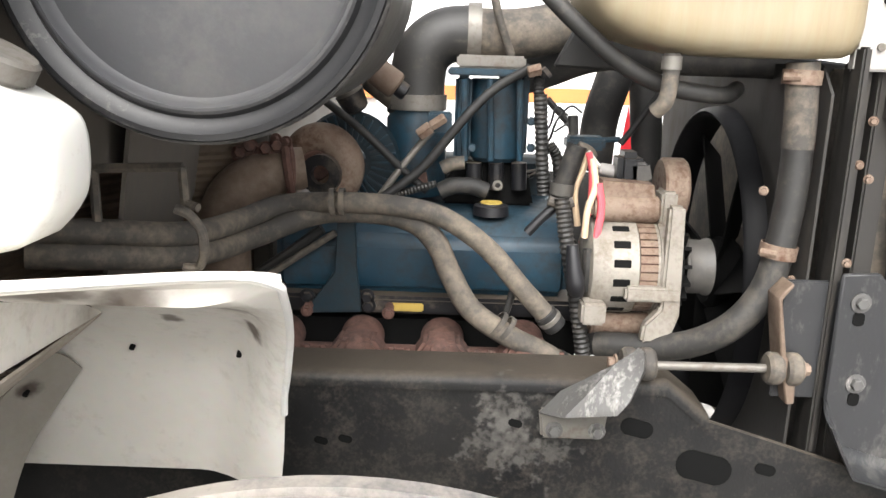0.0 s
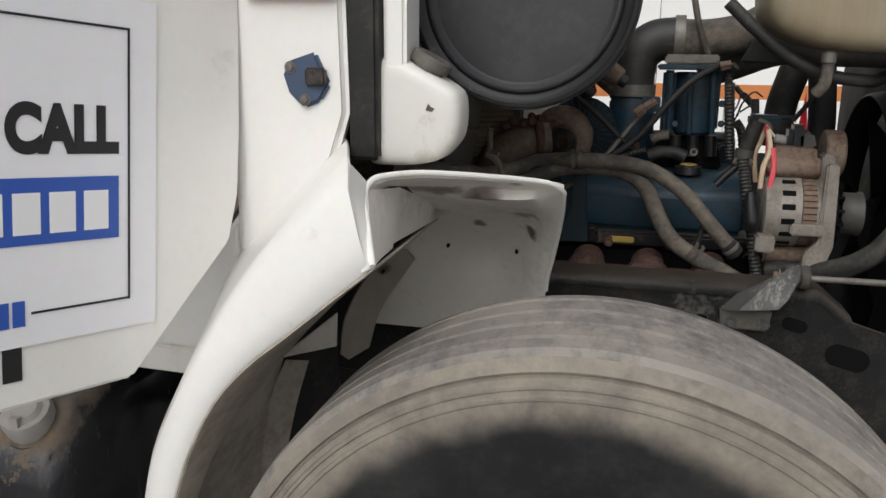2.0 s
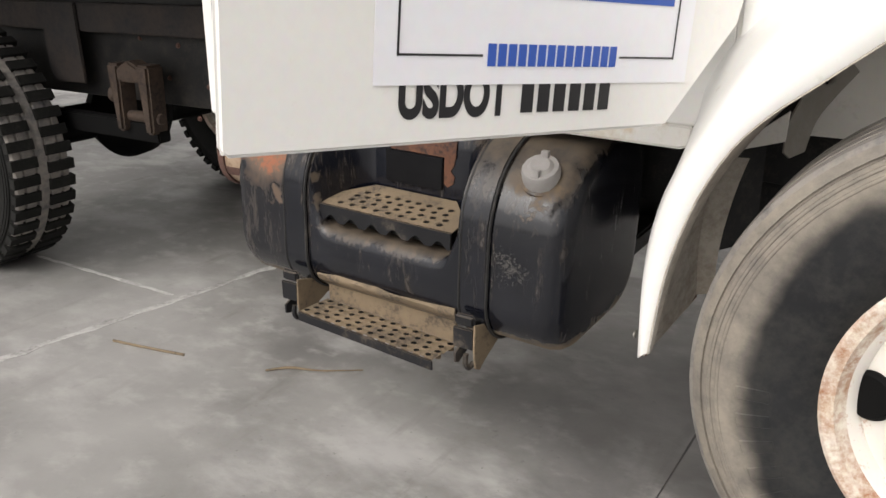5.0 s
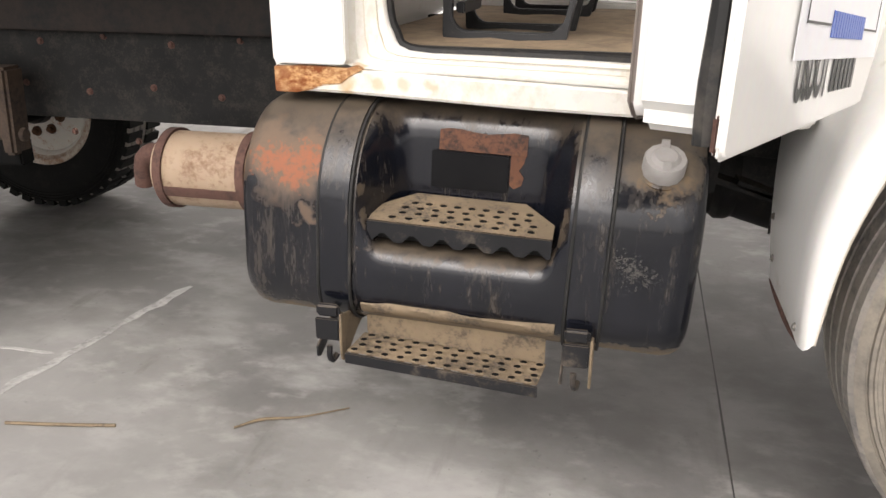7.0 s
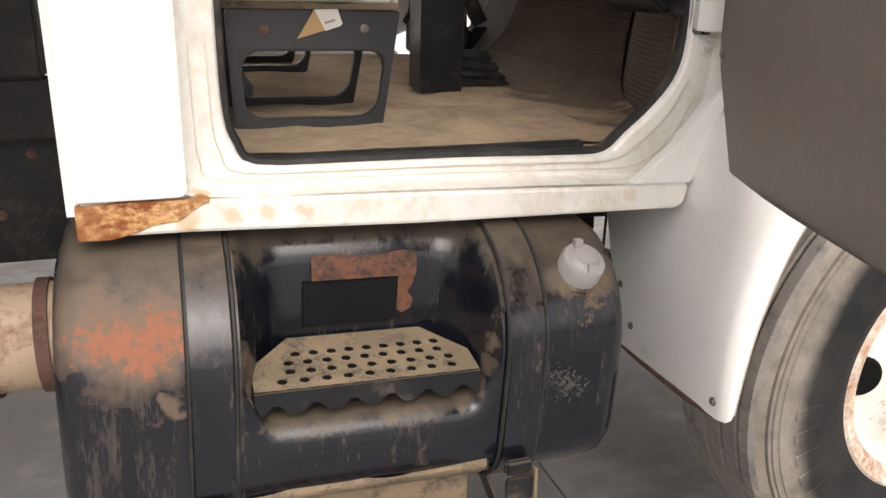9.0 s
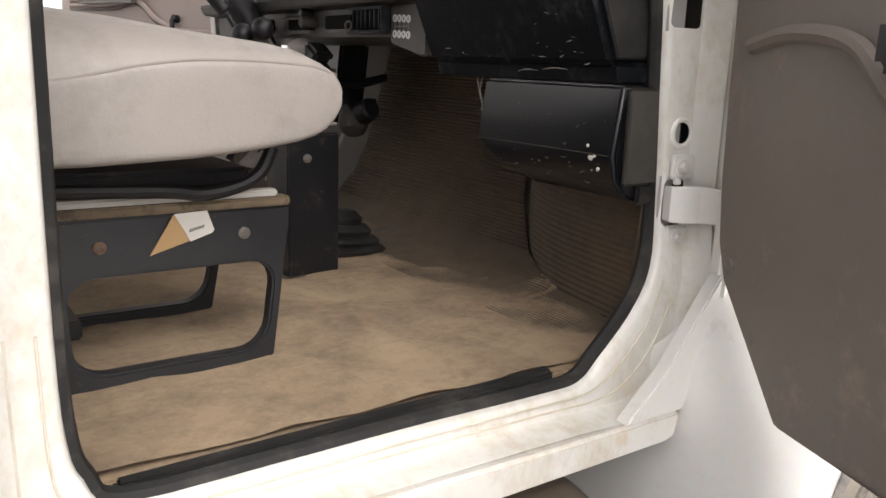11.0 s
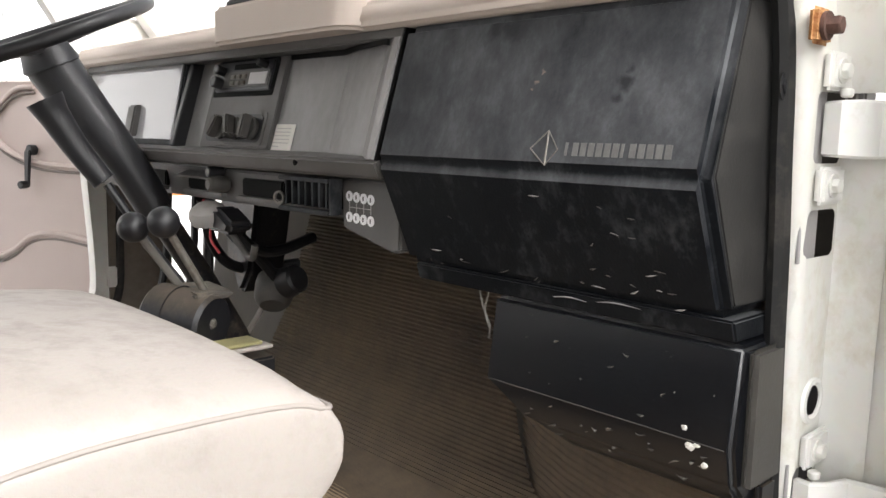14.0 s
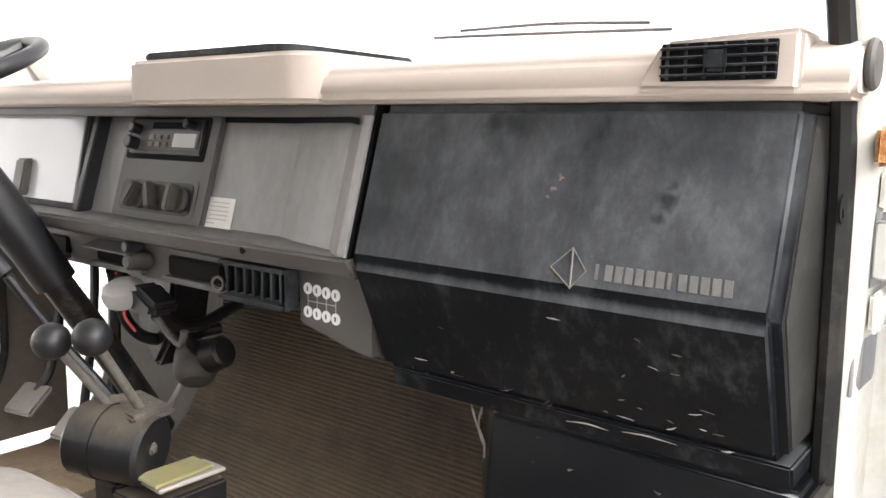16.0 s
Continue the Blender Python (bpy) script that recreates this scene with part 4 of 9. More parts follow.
for x0_, x1_ in ((-3.215, -3.165), (-3.04, -2.985)):
    part("leg", bevel(prism(B(), [(x0_ - 0.01, 0.93), (x1_ + 0.01, 0.93), (x1_ - 0.006, 0.66), (x0_ + 0.006, 0.66)], "y", 1.055, 1.138), 0.010, 2), M_HANGER, hang, "tapered cast leg")
part("bridge", bevel(prism(B(), [(-3.20, 0.90), (-3.10, 0.945), (-3.0, 0.90), (-3.0, 0.86), (-3.20, 0.86)], "y", 1.06, 1.138), 0.008, 2), M_HANGER, hang)
part("shackle_pin", cyl(B(), (-3.225, 1.10, 0.72), (-2.975, 1.10, 0.72), 0.022, None, 16, 0.004), M_HANGER, hang)
part("side_boss", cyl(B(), (-3.26, 1.10, 0.80), (-3.215, 1.10, 0.80), 0.035, 0.028, 18, 0.006), M_HANGER, hang, "rust-brown round boss")
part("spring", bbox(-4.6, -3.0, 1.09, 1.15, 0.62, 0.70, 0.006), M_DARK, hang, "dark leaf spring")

muf = thing("muffler", (-2.3, 0.95, 0.69), "tan dusty steel muffler hung beside the frame", "muffler")
bm = B()
lathe(bm, [(0, -2.41), (0.09, -2.40), (0.104, -2.38), (0.104, -1.85), (0, -1.85)], (0, 0.95, 0.692), (1, 0, 0), 40)
part("shell", bm, M_TAN, muf)
for x in (-2.13, -2.37):
    bm = B()
    lathe(bm, [(0.105, x - 0.012), (0.112, x - 0.012), (0.112, x + 0.012), (0.105, x + 0.012)], (0, 0.95, 0.692), (1, 0, 0), 40)
    part("band", bm, M_RUST, muf, "rusty clamp band")
bm = B()
loft(bm, [[(x, 0.95 - 0.1055 * math.cos(radians(a)), 0.692 - 0.1055 * math.sin(radians(a))) for a in (14, 18, 22, 26, 30)] for x in (-2.36, -2.14)])
part("seam_strip", solid(bm, 0.003), M_RUST, muf, "rusty overlapping seam")
for x in (-2.03,):
    bm = B()
    lathe(bm, [(0.105, x - 0.012), (0.112, x - 0.012), (0.112, x + 0.012), (0.105, x + 0.012)], (0, 0.95, 0.692), (1, 0, 0), 40)
    part("band", bm, M_RUST, muf, "rusty clamp band")
bm = B()
tube(bm, [(-2.39, 0.95, 0.72), (-2.44, 0.95, 0.73), (-2.48, 0.96, 0.70), (-2.50, 0.98, 0.63)], 0.028)
part("tail_pipe", bm, M_RUST, muf)

# ---------------------------------------------------------------- fuel tank with steps
tank = thing("fuel_tank", (-1.495, 0.76, 0.46), "black dusty steel fuel tank with built-in step", "fuel tank")
X0, X1, S0, S1 = -1.988, -0.998, -1.712, -1.262
def tank_section(o):
    out = []
    for cy_, cz_, r, a in ((0.905, 0.813, 0.125, 0), (0.738, 0.728, 0.21, 90), (0.653, 0.577, 0.125, 180), (0.905, 0.577, 0.125, 270)):
        out += [(cy_ + (r + o) * math.cos(radians(a + 90 * i / 10)), cz_ + (r + o) * math.sin(radians(a + 90 * i / 10))) for i in range(11)]
    return out
SEC = tank_section(0.0)
def tank_end(xa, xb, mat_, lab=""):
    bm = B()
    s = 1 if xb > xa else -1
    L = abs(xb - xa)
    rows = []
    cy_, cz_ = 0.78, 0.695
    for f, inset in ((0, 0), (L - 0.05, 0), (L - 0.028, 0.005), (L - 0.012, 0.016), (L - 0.003, 0.034), (L, 0.055)):
        k = 1 - inset / 0.25
        rows.append([(xa + s * f, cy_ + (y - cy_) * k, cz_ + (z - cz_) * k) for y, z in SEC])
    loft(bm, rows, closed=True)
    bm.verts.ensure_lookup_table()
    bm.faces.new([v for v in bm.verts][-len(SEC):])
    bm.faces.new([v for v in bm.verts][:len(SEC)])
    return part("tank_end", bm, mat_, tank, lab, 45)
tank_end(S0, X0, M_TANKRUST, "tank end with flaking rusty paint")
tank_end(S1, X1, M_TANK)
# middle: the tank's own section at the straps, swept smoothly into the step recess
FULL = [(1.03, 0.452), (0.65, 0.452), (0.585, 0.470), (0.550, 0.505), (0.532, 0.545), (0.528, 0.580), (0.528, 0.615), (0.528, 0.645), (0.528, 0.675), (0.528, 0.700), (0.528, 0.715)]
FULL += [(0.738 + 0.21 * math.cos(radians(180 - 90 * i / 11)), 0.728 + 0.21 * math.sin(radians(180 - 90 * i / 11))) for i in range(12)] + [(1.03, 0.938)]
DEEP = [(1.03, 0.452), (0.65, 0.452), (0.585, 0.470), (0.550, 0.505), (0.532, 0.545), (0.526, 0.580), (0.524, 0.605), (0.526, 0.628), (0.534, 0.645), (0.548, 0.655), (0.566, 0.658), (0.62, 0.660),
        (0.68, 0.662), (0.696, 0.672), (0.700, 0.700), (0.700, 0.760), (0.700, 0.820), (0.700, 0.846), (0.701, 0.866), (0.704, 0.886), (0.711, 0.906), (0.724, 0.924), (0.752, 0.937), (1.03, 0.938)]
rows = []
for i in range(57):
    x = S0 + (S1 - S0) * i / 56
    k = math.sin(min(1.0, min(x - S0, S1 - x) / 0.085) * math.pi / 2) ** 1.15
    rows.append([(x, a + (c - a) * k, b + (d - b) * ease(k, 0.0, 0.75)) for (a, b), (c, d) in zip(FULL, DEEP)])
bm = loft(B(), rows)
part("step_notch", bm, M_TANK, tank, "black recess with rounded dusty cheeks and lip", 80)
part("recess_plate", bbox(-1.588, -1.413, 0.692, 0.699, 0.762, 0.846, 0.002), M_BLACKCL, tank, "clean black rectangle on the recess")
bm = loft(B(), [[(-1.572 + 0.196 * k, y + 0.001, z + (0.004 * math.sin(9 * k) - 0.003 if z > 0.87 else 0)) for k in (0, 0.12, 0.25, 0.4, 0.55, 0.7, 0.85, 1)] for y, z in ((0.7055, 0.894), (0.7015, 0.886), (0.6985, 0.868), (0.697, 0.848))])
solid(bm, 0.003)
part("rust_strip", bm, M_RUSTOR, tank, "bare rusty strip above the plate")
bm = prism(B(), [(-1.410, 0.848), (-1.378, 0.848), (-1.382, 0.83), (-1.392, 0.815), (-1.380, 0.80), (-1.384, 0.782), (-1.400, 0.772), (-1.411, 0.78)], "y", 0.6975, 0.7005)
part("rust_strip", bm, M_RUSTOR, tank)
bm = B()
loft(bm, [[(x, 0.541 + 0.004 * math.sin(31 * x), 0.530 + 0.006 * math.sin(23 * x)), (x, 0.534, 0.522), (x, 0.540, 0.508), (x, 0.556, 0.494)] for x in [S0 + 0.01 + (S1 - S0 - 0.02) * i / 24 for i in range(25)]])
part("bottom_flange", solid(bm, 0.006), M_TREADPL, tank, "dust-caked lower flange", 60)


def perforated(bm, corners, nx, ny, z, r, lip):
    """A tread plate with a rim of raised holes: pieces of sheet round each hole, and raised collars."""
    (xa, ya), (xb, yb), (xc, yc), (xd, yd) = corners
    def P(u, v):
        x0, y0 = xa + (xb - xa) * u, ya + (yb - ya) * u
        x1, y1 = xd + (xc - xd) * u, yd + (yc - yd) * u
        return x0 + (x1 - x0) * v, y0 + (y1 - y0) * v
    for j in range(ny):
        off = 0.5 * (j % 2)
        for i in range(nx):
            u0, u1, v0, v1 = i / nx, (i + 1) / nx, j / ny, (j + 1) / ny
            q = [P(u0, v0), P((u0 + u1) / 2, v0), P(u1, v0), P(u1, (v0 + v1) / 2), P(u1, v1), P((u0 + u1) / 2, v1), P(u0, v1), P(u0, (v0 + v1) / 2)]
            c = P((u0 + u1) / 2 + (0.12 if j % 2 else -0.12) / nx, (v0 + v1) / 2)
            outer = [bm.verts.new((x, y, z)) for x, y in q]
            a0 = [math.atan2(y - c[1], x - c[0]) for x, y in q]
            mid_ = [bm.verts.new((c[0] + r * 1.35 * math.cos(a), c[1] + r * 1.35 * math.sin(a), z)) for a in a0]
            ring = [bm.verts.new((c[0] + r * math.cos(a), c[1] + r * math.sin(a), z + lip)) for a in a0]
            low_ = [bm.verts.new((c[0] + r * math.cos(a), c[1] + r * math.sin(a), z - 0.014)) for a in a0]
            for A, C in ((outer, mid_), (mid_, ring), (ring, low_)):
                for k in range(8):
                    bm.faces.new((A[k], A[(k + 1) % 8], C[(k + 1) % 8], C[k]))
    return bm


# black discs just below the rims paint the shade in the holes
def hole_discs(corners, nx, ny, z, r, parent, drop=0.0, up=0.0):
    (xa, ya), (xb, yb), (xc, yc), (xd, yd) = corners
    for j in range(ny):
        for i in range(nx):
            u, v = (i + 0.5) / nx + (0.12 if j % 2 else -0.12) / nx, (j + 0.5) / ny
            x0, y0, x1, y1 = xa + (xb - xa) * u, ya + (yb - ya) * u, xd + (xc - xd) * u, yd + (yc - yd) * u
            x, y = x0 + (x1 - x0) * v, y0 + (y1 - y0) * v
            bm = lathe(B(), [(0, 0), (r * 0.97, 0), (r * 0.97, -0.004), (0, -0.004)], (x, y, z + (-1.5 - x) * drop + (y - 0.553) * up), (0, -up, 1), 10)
            part("hole", bm, M_DARK, parent, "black disc painting the shade in a punched hole")


def rise(x, y, z):
    return z + 0.19 * (y - 0.553)


TREAD = [(-1.662, 0.560), (-1.314, 0.560), (-1.345, 0.655), (-1.625, 0.655)]
bm = B()
perforated(bm, TREAD, 9, 4, 0.716, 0.0092, 0.002)
# plain margins round the holes, with the back corners cut off
for q in ([(-1.692, 0.553), (-1.294, 0.553), (-1.314, 0.560), (-1.662, 0.560)], [(-1.314, 0.560), (-1.294, 0.553), (-1.296, 0.612), (-1.345, 0.655)],
          [(-1.662, 0.560), (-1.625, 0.655), (-1.690, 0.618), (-1.692, 0.553)], [(-1.625, 0.655), (-1.345, 0.655), (-1.368, 0.692), (-1.618, 0.692)], [(-1.625, 0.655), (-1.618, 0.692), (-1.690, 0.618)], [(-1.345, 0.655), (-1.296, 0.612), (-1.368, 0.692)]):
    bm.faces.new([bm.verts.new((x, y, 0.716)) for x, y in q])
for v in bm.verts:
    v.co.z = rise(*v.co)
stp = part("step_tread", bm, M_TREADPL, tank, "dusty perforated step tread with cut back corners", 60)
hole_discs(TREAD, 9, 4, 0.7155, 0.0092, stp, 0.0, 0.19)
# black plate under the tread, painting the shade beneath its holes
bm = prism(B(), [(-1.685, 0.557), (-1.30, 0.557), (-1.30, 0.610), (-1.37, 0.688), (-1.616, 0.688), (-1.685, 0.617)], "z", 0.676, 0.690)
for v in bm.verts:
    v.co.z = rise(*v.co)
part("tread_shade", bm, M_DARK, tank)
teeth = [(-1.692, 0.715), (-1.692, 0.676)]
for i in range(6):
    a = -1.690 + 0.066 * i
    teeth += [(a + 0.010, 0.672), (a + 0.028, 0.690), (a + 0.038, 0.690), (a + 0.058, 0.672)]
teeth += [(-1.294, 0.676), (-1.294, 0.715)]
part("tread_front", prism(B(), teeth, "y", 0.546, 0.552), M_BLACK, tank, "dark toothed front edge of the tread", 30)
for xa, xb in ((-1.790, -1.726), (-1.248, -1.183)):
    sec = tank_section(0.0045)
    bm = loft(B(), [[(x, y, z) for x in (xa, xa + 0.02, xb - 0.02, xb)] for y, z in sec + sec[:1]])
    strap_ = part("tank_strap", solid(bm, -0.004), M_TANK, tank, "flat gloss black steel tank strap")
    for x in (xa - 0.004, xb + 0.004):
        bm = B()
        tube(bm, [(x + 0.0015 * math.sin(9 * z), y, z) for y, z in tank_section(0.0055)[10:34]], 0.0042, 6, 1)
        part("strap_liner", bm, M_RUBBER, strap_, "dark rubber liner at the strap's edge")
# filler cap
capd = Vector((0.05, -0.5, 0.86))
fc = Vector((-1.093, 0.600, 0.868))
bm = B()
lathe(bm, [(0.048, -0.03), (0.048, 0.0), (0.042, 0.004), (0, 0.004)], fc, capd, 30)
neck = part("filler_neck", bm, M_TANK, tank)
bm = B()
lathe(bm, [(0, 0.045), (0.022, 0.047), (0.030, 0.04), (0.040, 0.04), (0.043, 0.034), (0.043, 0.004), (0.0, 0.004)], fc, capd, 14)
cap = part("filler_cap", bm, M_CAP, tank, "grey-white screw fuel cap")
u_, v_, d_ = frame_of(capd)
for s in (-1, 1):
    part("cap_lug", box(B(), -0.008, 0.008, -0.006, 0.006, 0, 0.016, Matrix.Translation(fc + d_ * 0.038 + v_ * 0.030 * s)), M_CAP, cap)
tank.rotation_euler.y = radians(2.0)

lstep = thing("lower_step", (-1.5, 0.54, 0.41), "dusty perforated lower step plate under the tank", "step")
bm = B()
perforated(bm, [(-1.715, 0.474), (-1.295, 0.474), (-1.285, 0.575), (-1.705, 0.575)], 12, 4, 0.425, 0.0088, 0.003)
for v in bm.verts:
    v.co.z += (-1.5 - v.co.x) * 0.07
ltp = part("tread_plate", bm, M_TREADPL, lstep, "", 60)
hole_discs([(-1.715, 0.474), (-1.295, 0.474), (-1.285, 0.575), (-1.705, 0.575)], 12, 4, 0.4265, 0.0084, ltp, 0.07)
slope = Matrix(((1, 0, 0, 0), (0, 1, 0, 0), (-0.07, 0, 1, -0.105), (0, 0, 0, 1)))
part("front_lip", bbox(-1.717, -1.293, 0.468, 0.474, 0.398, 0.424, 0.002, m=slope), M_BLACK, lstep)
part("riser", bbox(-1.70, -1.29, 0.577, 0.583, 0.423, 0.50, 0.002, m=slope), M_TREADPL, lstep, "dust-caked riser plate")
for x in (-1.762, -1.218):
    bm = bbox(x - 0.030, x + 0.026, 0.492, 0.500, 0.452, 0.505, 0.003)
    br = part("step_bracket", bm, M_BLACK, lstep, "black dusty folded bracket")
    part("bracket_pad", bbox(x - 0.029, x + 0.025, 0.496, 0.512, 0.506, 0.536, 0.006, 3), M_BLACK, br, "dust-caked strap end")
    part("bracket_arm", bevel(prism(B(), [(0.490, 0.520), (0.486, 0.45), (0.492, 0.408), (0.512, 0.396), (0.535, 0.412), (0.60, 0.44), (0.72, 0.47), (0.72, 0.50), (0.56, 0.50)], "x", x + 0.027, x + 0.033), 0.002, 1), M_TREADPL, br, "dusty folded side arm")
    part("bracket_arm", bevel(prism(B(), [(0.500, 0.43), (0.500, 0.405), (0.515, 0.398), (0.60, 0.43), (0.72, 0.465), (0.72, 0.48), (0.58, 0.46)], "x", x - 0.034, x - 0.028), 0.002, 1), M_BLACK, br)
    part("bracket_hook", tube(B(), [(x - 0.005, 0.510, 0.430), (x - 0.004, 0.506, 0.405), (x, 0.515, 0.392), (x + 0.004, 0.53, 0.40)], 0.007, 8), M_BLACK, br, "bent hook bolt end")

# ---------------------------------------------------------------- cab shell (in the cab's own axes)
cab = thing("truck_cab", (-1.3, 1.8, 0.98), "white truck cab shell with dirty sills and an open doorway", "truck cab", axes=CAB_AXES)
OPEN = [(-1.05, 2.2), (-1.655, 2.2), (-1.655, 1.65), (-1.655, 1.27), (-1.65, 1.148), (-1.636, 1.10), (-1.60, 1.062), (-1.427, 1.057), (-1.22, 1.055), (-0.985, 1.048), (-0.91, 1.052),
        (-0.867, 1.088), (-0.801, 1.146), (-0.762, 1.205), (-0.757, 1.30), (-0.772, 1.5), (-0.788, 1.68), (-0.835, 1.92)]
OUT = [(-1.0, 2.47), (-1.73, 2.47), (-1.73, 1.65), (-1.73, 1.27), (-1.73, 1.13), (-1.73, 1.06), (-1.70, 1.03), (-1.427, 1.021), (-1.22, 1.014), (-0.985, 1.006), (-0.86, 0.999),
       (-0.79, 1.0), (-0.735, 1.05), (-0.692, 1.13), (-0.688, 1.30), (-0.688, 1.5), (-0.69, 1.70), (-0.76, 1.93)]
def ring_wall(y, inner, outer):
    """The flat door surround: stepped jamb from the outer skin to the inside."""
    bm = B()
    rows = []
    for k in range(len(inner) + 1):
        (a, b), (c, d) = inner[k % len(inner)], outer[k % len(outer)]
        rows.append([(c + (a - c) * f, y + dy, d + (b - d) * f) for f, dy in ((0, 0), (0.03, 0.003), (0.07, 0.024), (0.10, 0.046), (0.14, 0.052), (0.5, 0.0535), (0.88, 0.055), (0.95, 0.059), (1.0, 0.072), (0.90, 0.092))])
    return loft(bm, smooth_rows(rows, 3))
def punch(bm, poly):
    """Cuts a convex opening, given in x and z, through the jamb by the front pillar."""
    xs, zs = [p[0] for p in poly], [p[1] for p in poly]
    cx, cz = sum(xs) / len(xs), sum(zs) / len(zs)
    for k in range(len(poly)):
        (a, b), (c, d) = poly[k], poly[(k + 1) % len(poly)]
        near = [f for f in bm.faces if max(v.co.x for v in f.verts) > min(xs) - 0.002 and max(v.co.z for v in f.verts) > min(zs) - 0.002 and min(v.co.z for v in f.verts) < max(zs) + 0.002]
        geo = near + list({e for f in near for e in f.edges}) + list({v for f in near for v in f.verts})
        bmesh.ops.bisect_plane(bm, geom=geo, dist=1e-5, plane_co=(a, 0, b), plane_no=(d - b, 0, -(c - a)))
    def inside(p):
        side = [(c - a) * (p.z - b) - (d - b) * (p.x - a) for (a, b), (c, d) in zip(poly, poly[1:] + poly[:1])]
        return all(v >= -1e-6 for v in side) or all(v <= 1e-6 for v in side)
    bmesh.ops.delete(bm, geom=[f for f in bm.faces if inside(f.calc_center_median())], context="FACES")
    return bm
HOLES = [rrect(-0.772, -0.704, 1.598, 1.652, 0.009, 3), [(-0.722 + 0.018 * math.cos(math.tau * i / 14), 1.425 + 0.018 * math.sin(math.tau * i / 14)) for i in range(14)],
         rrect(-0.772, -0.706, 1.704, 1.782, 0.009, 3), rrect(-0.752, -0.706, 1.268, 1.346, 0.009, 3)]
def mirror_y(bm, c=1.785):
    for v in bm.verts:
        v.co.y = 2 * c - v.co.y
    return bm
jamb = ring_wall(0.755, OPEN, OUT)
for hole_ in HOLES:
    punch(jamb, hole_)
part("door_frame", inside_pillar(jamb), M_SILL, cab, "white door surround with tan stains", 50)
part("door_frame", mirror_y(ring_wall(0.755, OPEN, OUT)), M_WHITE, cab, "", 50)
low_frame = [(o, q) for o, q in zip(OPEN, OUT) if o[1] < 1.30]
for k_, dy, r_ in ((0.62, 0.0530, 0.0018), (0.26, 0.0515, 0.0016)):
    line_ = [(o[0] + (q[0] - o[0]) * k_, 0.755 + dy, o[1] + (q[1] - o[1]) * k_) for o, q in low_frame]
    part("dirt_line", inside_pillar(tube(B(), line_, r_, 6, 4)), M_STAIN, cab, "tan dirt line in the door step")
face_ = [(-0.688, 1.20), (-0.687, 1.30), (-0.687, 1.5), (-0.689, 1.70), (-0.76, 1.93)]
bm = loft(B(), [[(x + 0.004, y, z) for x, z in face_] for y in (0.762, 0.735, 0.700)])
part("pillar_face", inside(solid(bm, 0.004)), M_SILL, cab, "stained white outer face of the hinge pillar", 60)
SILLP = [(-1.886, 1.033), (-1.32, 1.016), (-0.93, 1.001), (-0.75, 0.9975), (-0.752, 0.975), (-0.758, 0.952), (-0.778, 0.946), (-1.32, 0.958), (-1.72, 0.975), (-1.886, 0.978)]
part("sill", bevel(prism(B(), SILLP, "y", 0.7415, 0.85), 0.006, 3), M_SILL, cab, "white rocker sill with rust runs")
part("sill", bevel(prism(B(), SILLP, "y", 2.72, 2.822), 0.008, 3), M_WHITE, cab)
bm = prism(B(), [(-1.889, 1.030), (-1.80, 1.033), (-1.72, 1.030), (-1.70, 1.037), (-1.685, 1.028), (-1.715, 1.012), (-1.735, 0.996), (-1.775, 0.992), (-1.80, 0.982), (-1.84, 0.973), (-1.889, 0.974)], "y", 0.7395, 0.76)
part("rust_corner", bevel(bm, 0.002, 2), M_SILLRUST, cab, "badly rusted lower corner")
bm = prism(B(), rrect(-1.888, -1.722, 1.037, 2.45, 0.012, 3), "y", 0.735, 0.765)
part("corner_panel", bevel(bm, 0.008, 3), M_WHITE, cab, "smooth white rear corner panel")
part("rear_wall", bbox(-1.905, -1.86, 0.77, 2.80, 0.98, 1.55, 0.02), M_WHITE, cab)
part("rear_wall", bbox(-1.905, -1.86, 0.77, 2.80, 2.1, 2.47, 0.02), M_WHITE, cab)
for ya, yb in ((0.77, 0.95), (2.62, 2.80)):
    part("rear_wall", bbox(-1.904, -1.861, ya, yb, 1.552, 2.098, 0.004), M_WHITE, cab)
# unseen window, assumed so that light enters the cab from behind
rg = part("rear_window", box(B(), -1.886, -1.882, 0.952, 2.618, 1.552, 2.098), M_GLASS, cab, "assumed clear rear window that lets light into the cab")
rg.visible_shadow = False
part("roof", bbox(-1.905, -0.95, 0.77, 2.80, 2.472, 2.52, 0.02), M_WHITE, cab)
part("cab_floor", inside(bbox(-1.92, -0.68, 0.822, 2.71, 0.99, 1.034, 0.004)), M_FLOOR, cab, "sand-covered brown floor mat")
part("front_floor", inside(bbox(-0.678, -0.44, 1.14, 2.71, 0.99, 1.034, 0.004)), M_MAT, cab)
part("sill_plate", bbox(-1.60, -0.94, 0.846, 0.872, 1.045, 1.068, 0.006), M_RUBBER, cab, "worn black sill tread strip")
bm = B()
seal = [(x, 0.836, z) for x, z in OPEN]
tube(bm, seal + seal[:1], 0.0125, 8, 5)
part("door_seal", inside_pillar(bm), M_RUBBER, cab, "dusty black rubber door seal")
COWL = [(-0.688, 1.10), (-0.688, 1.96), (-0.51, 1.96), (-0.498, 1.40), (-0.52, 1.33), (-0.62, 1.22)]
part("cowl_side", bevel(prism(B(), COWL, "y", 0.742, 0.775), 0.01, 3), M_WHITE, cab, "white cowl side panel")
part("cowl_side", bevel(prism(B(), COWL, "y", 2.795, 2.828), 0.01, 3), M_WHITE, cab)
LOWC = [(-0.885, 1.0025), (-0.748, 0.9985), (-0.69, 1.136), (-0.688, 1.22), (-0.712, 1.19), (-0.80, 1.075)]
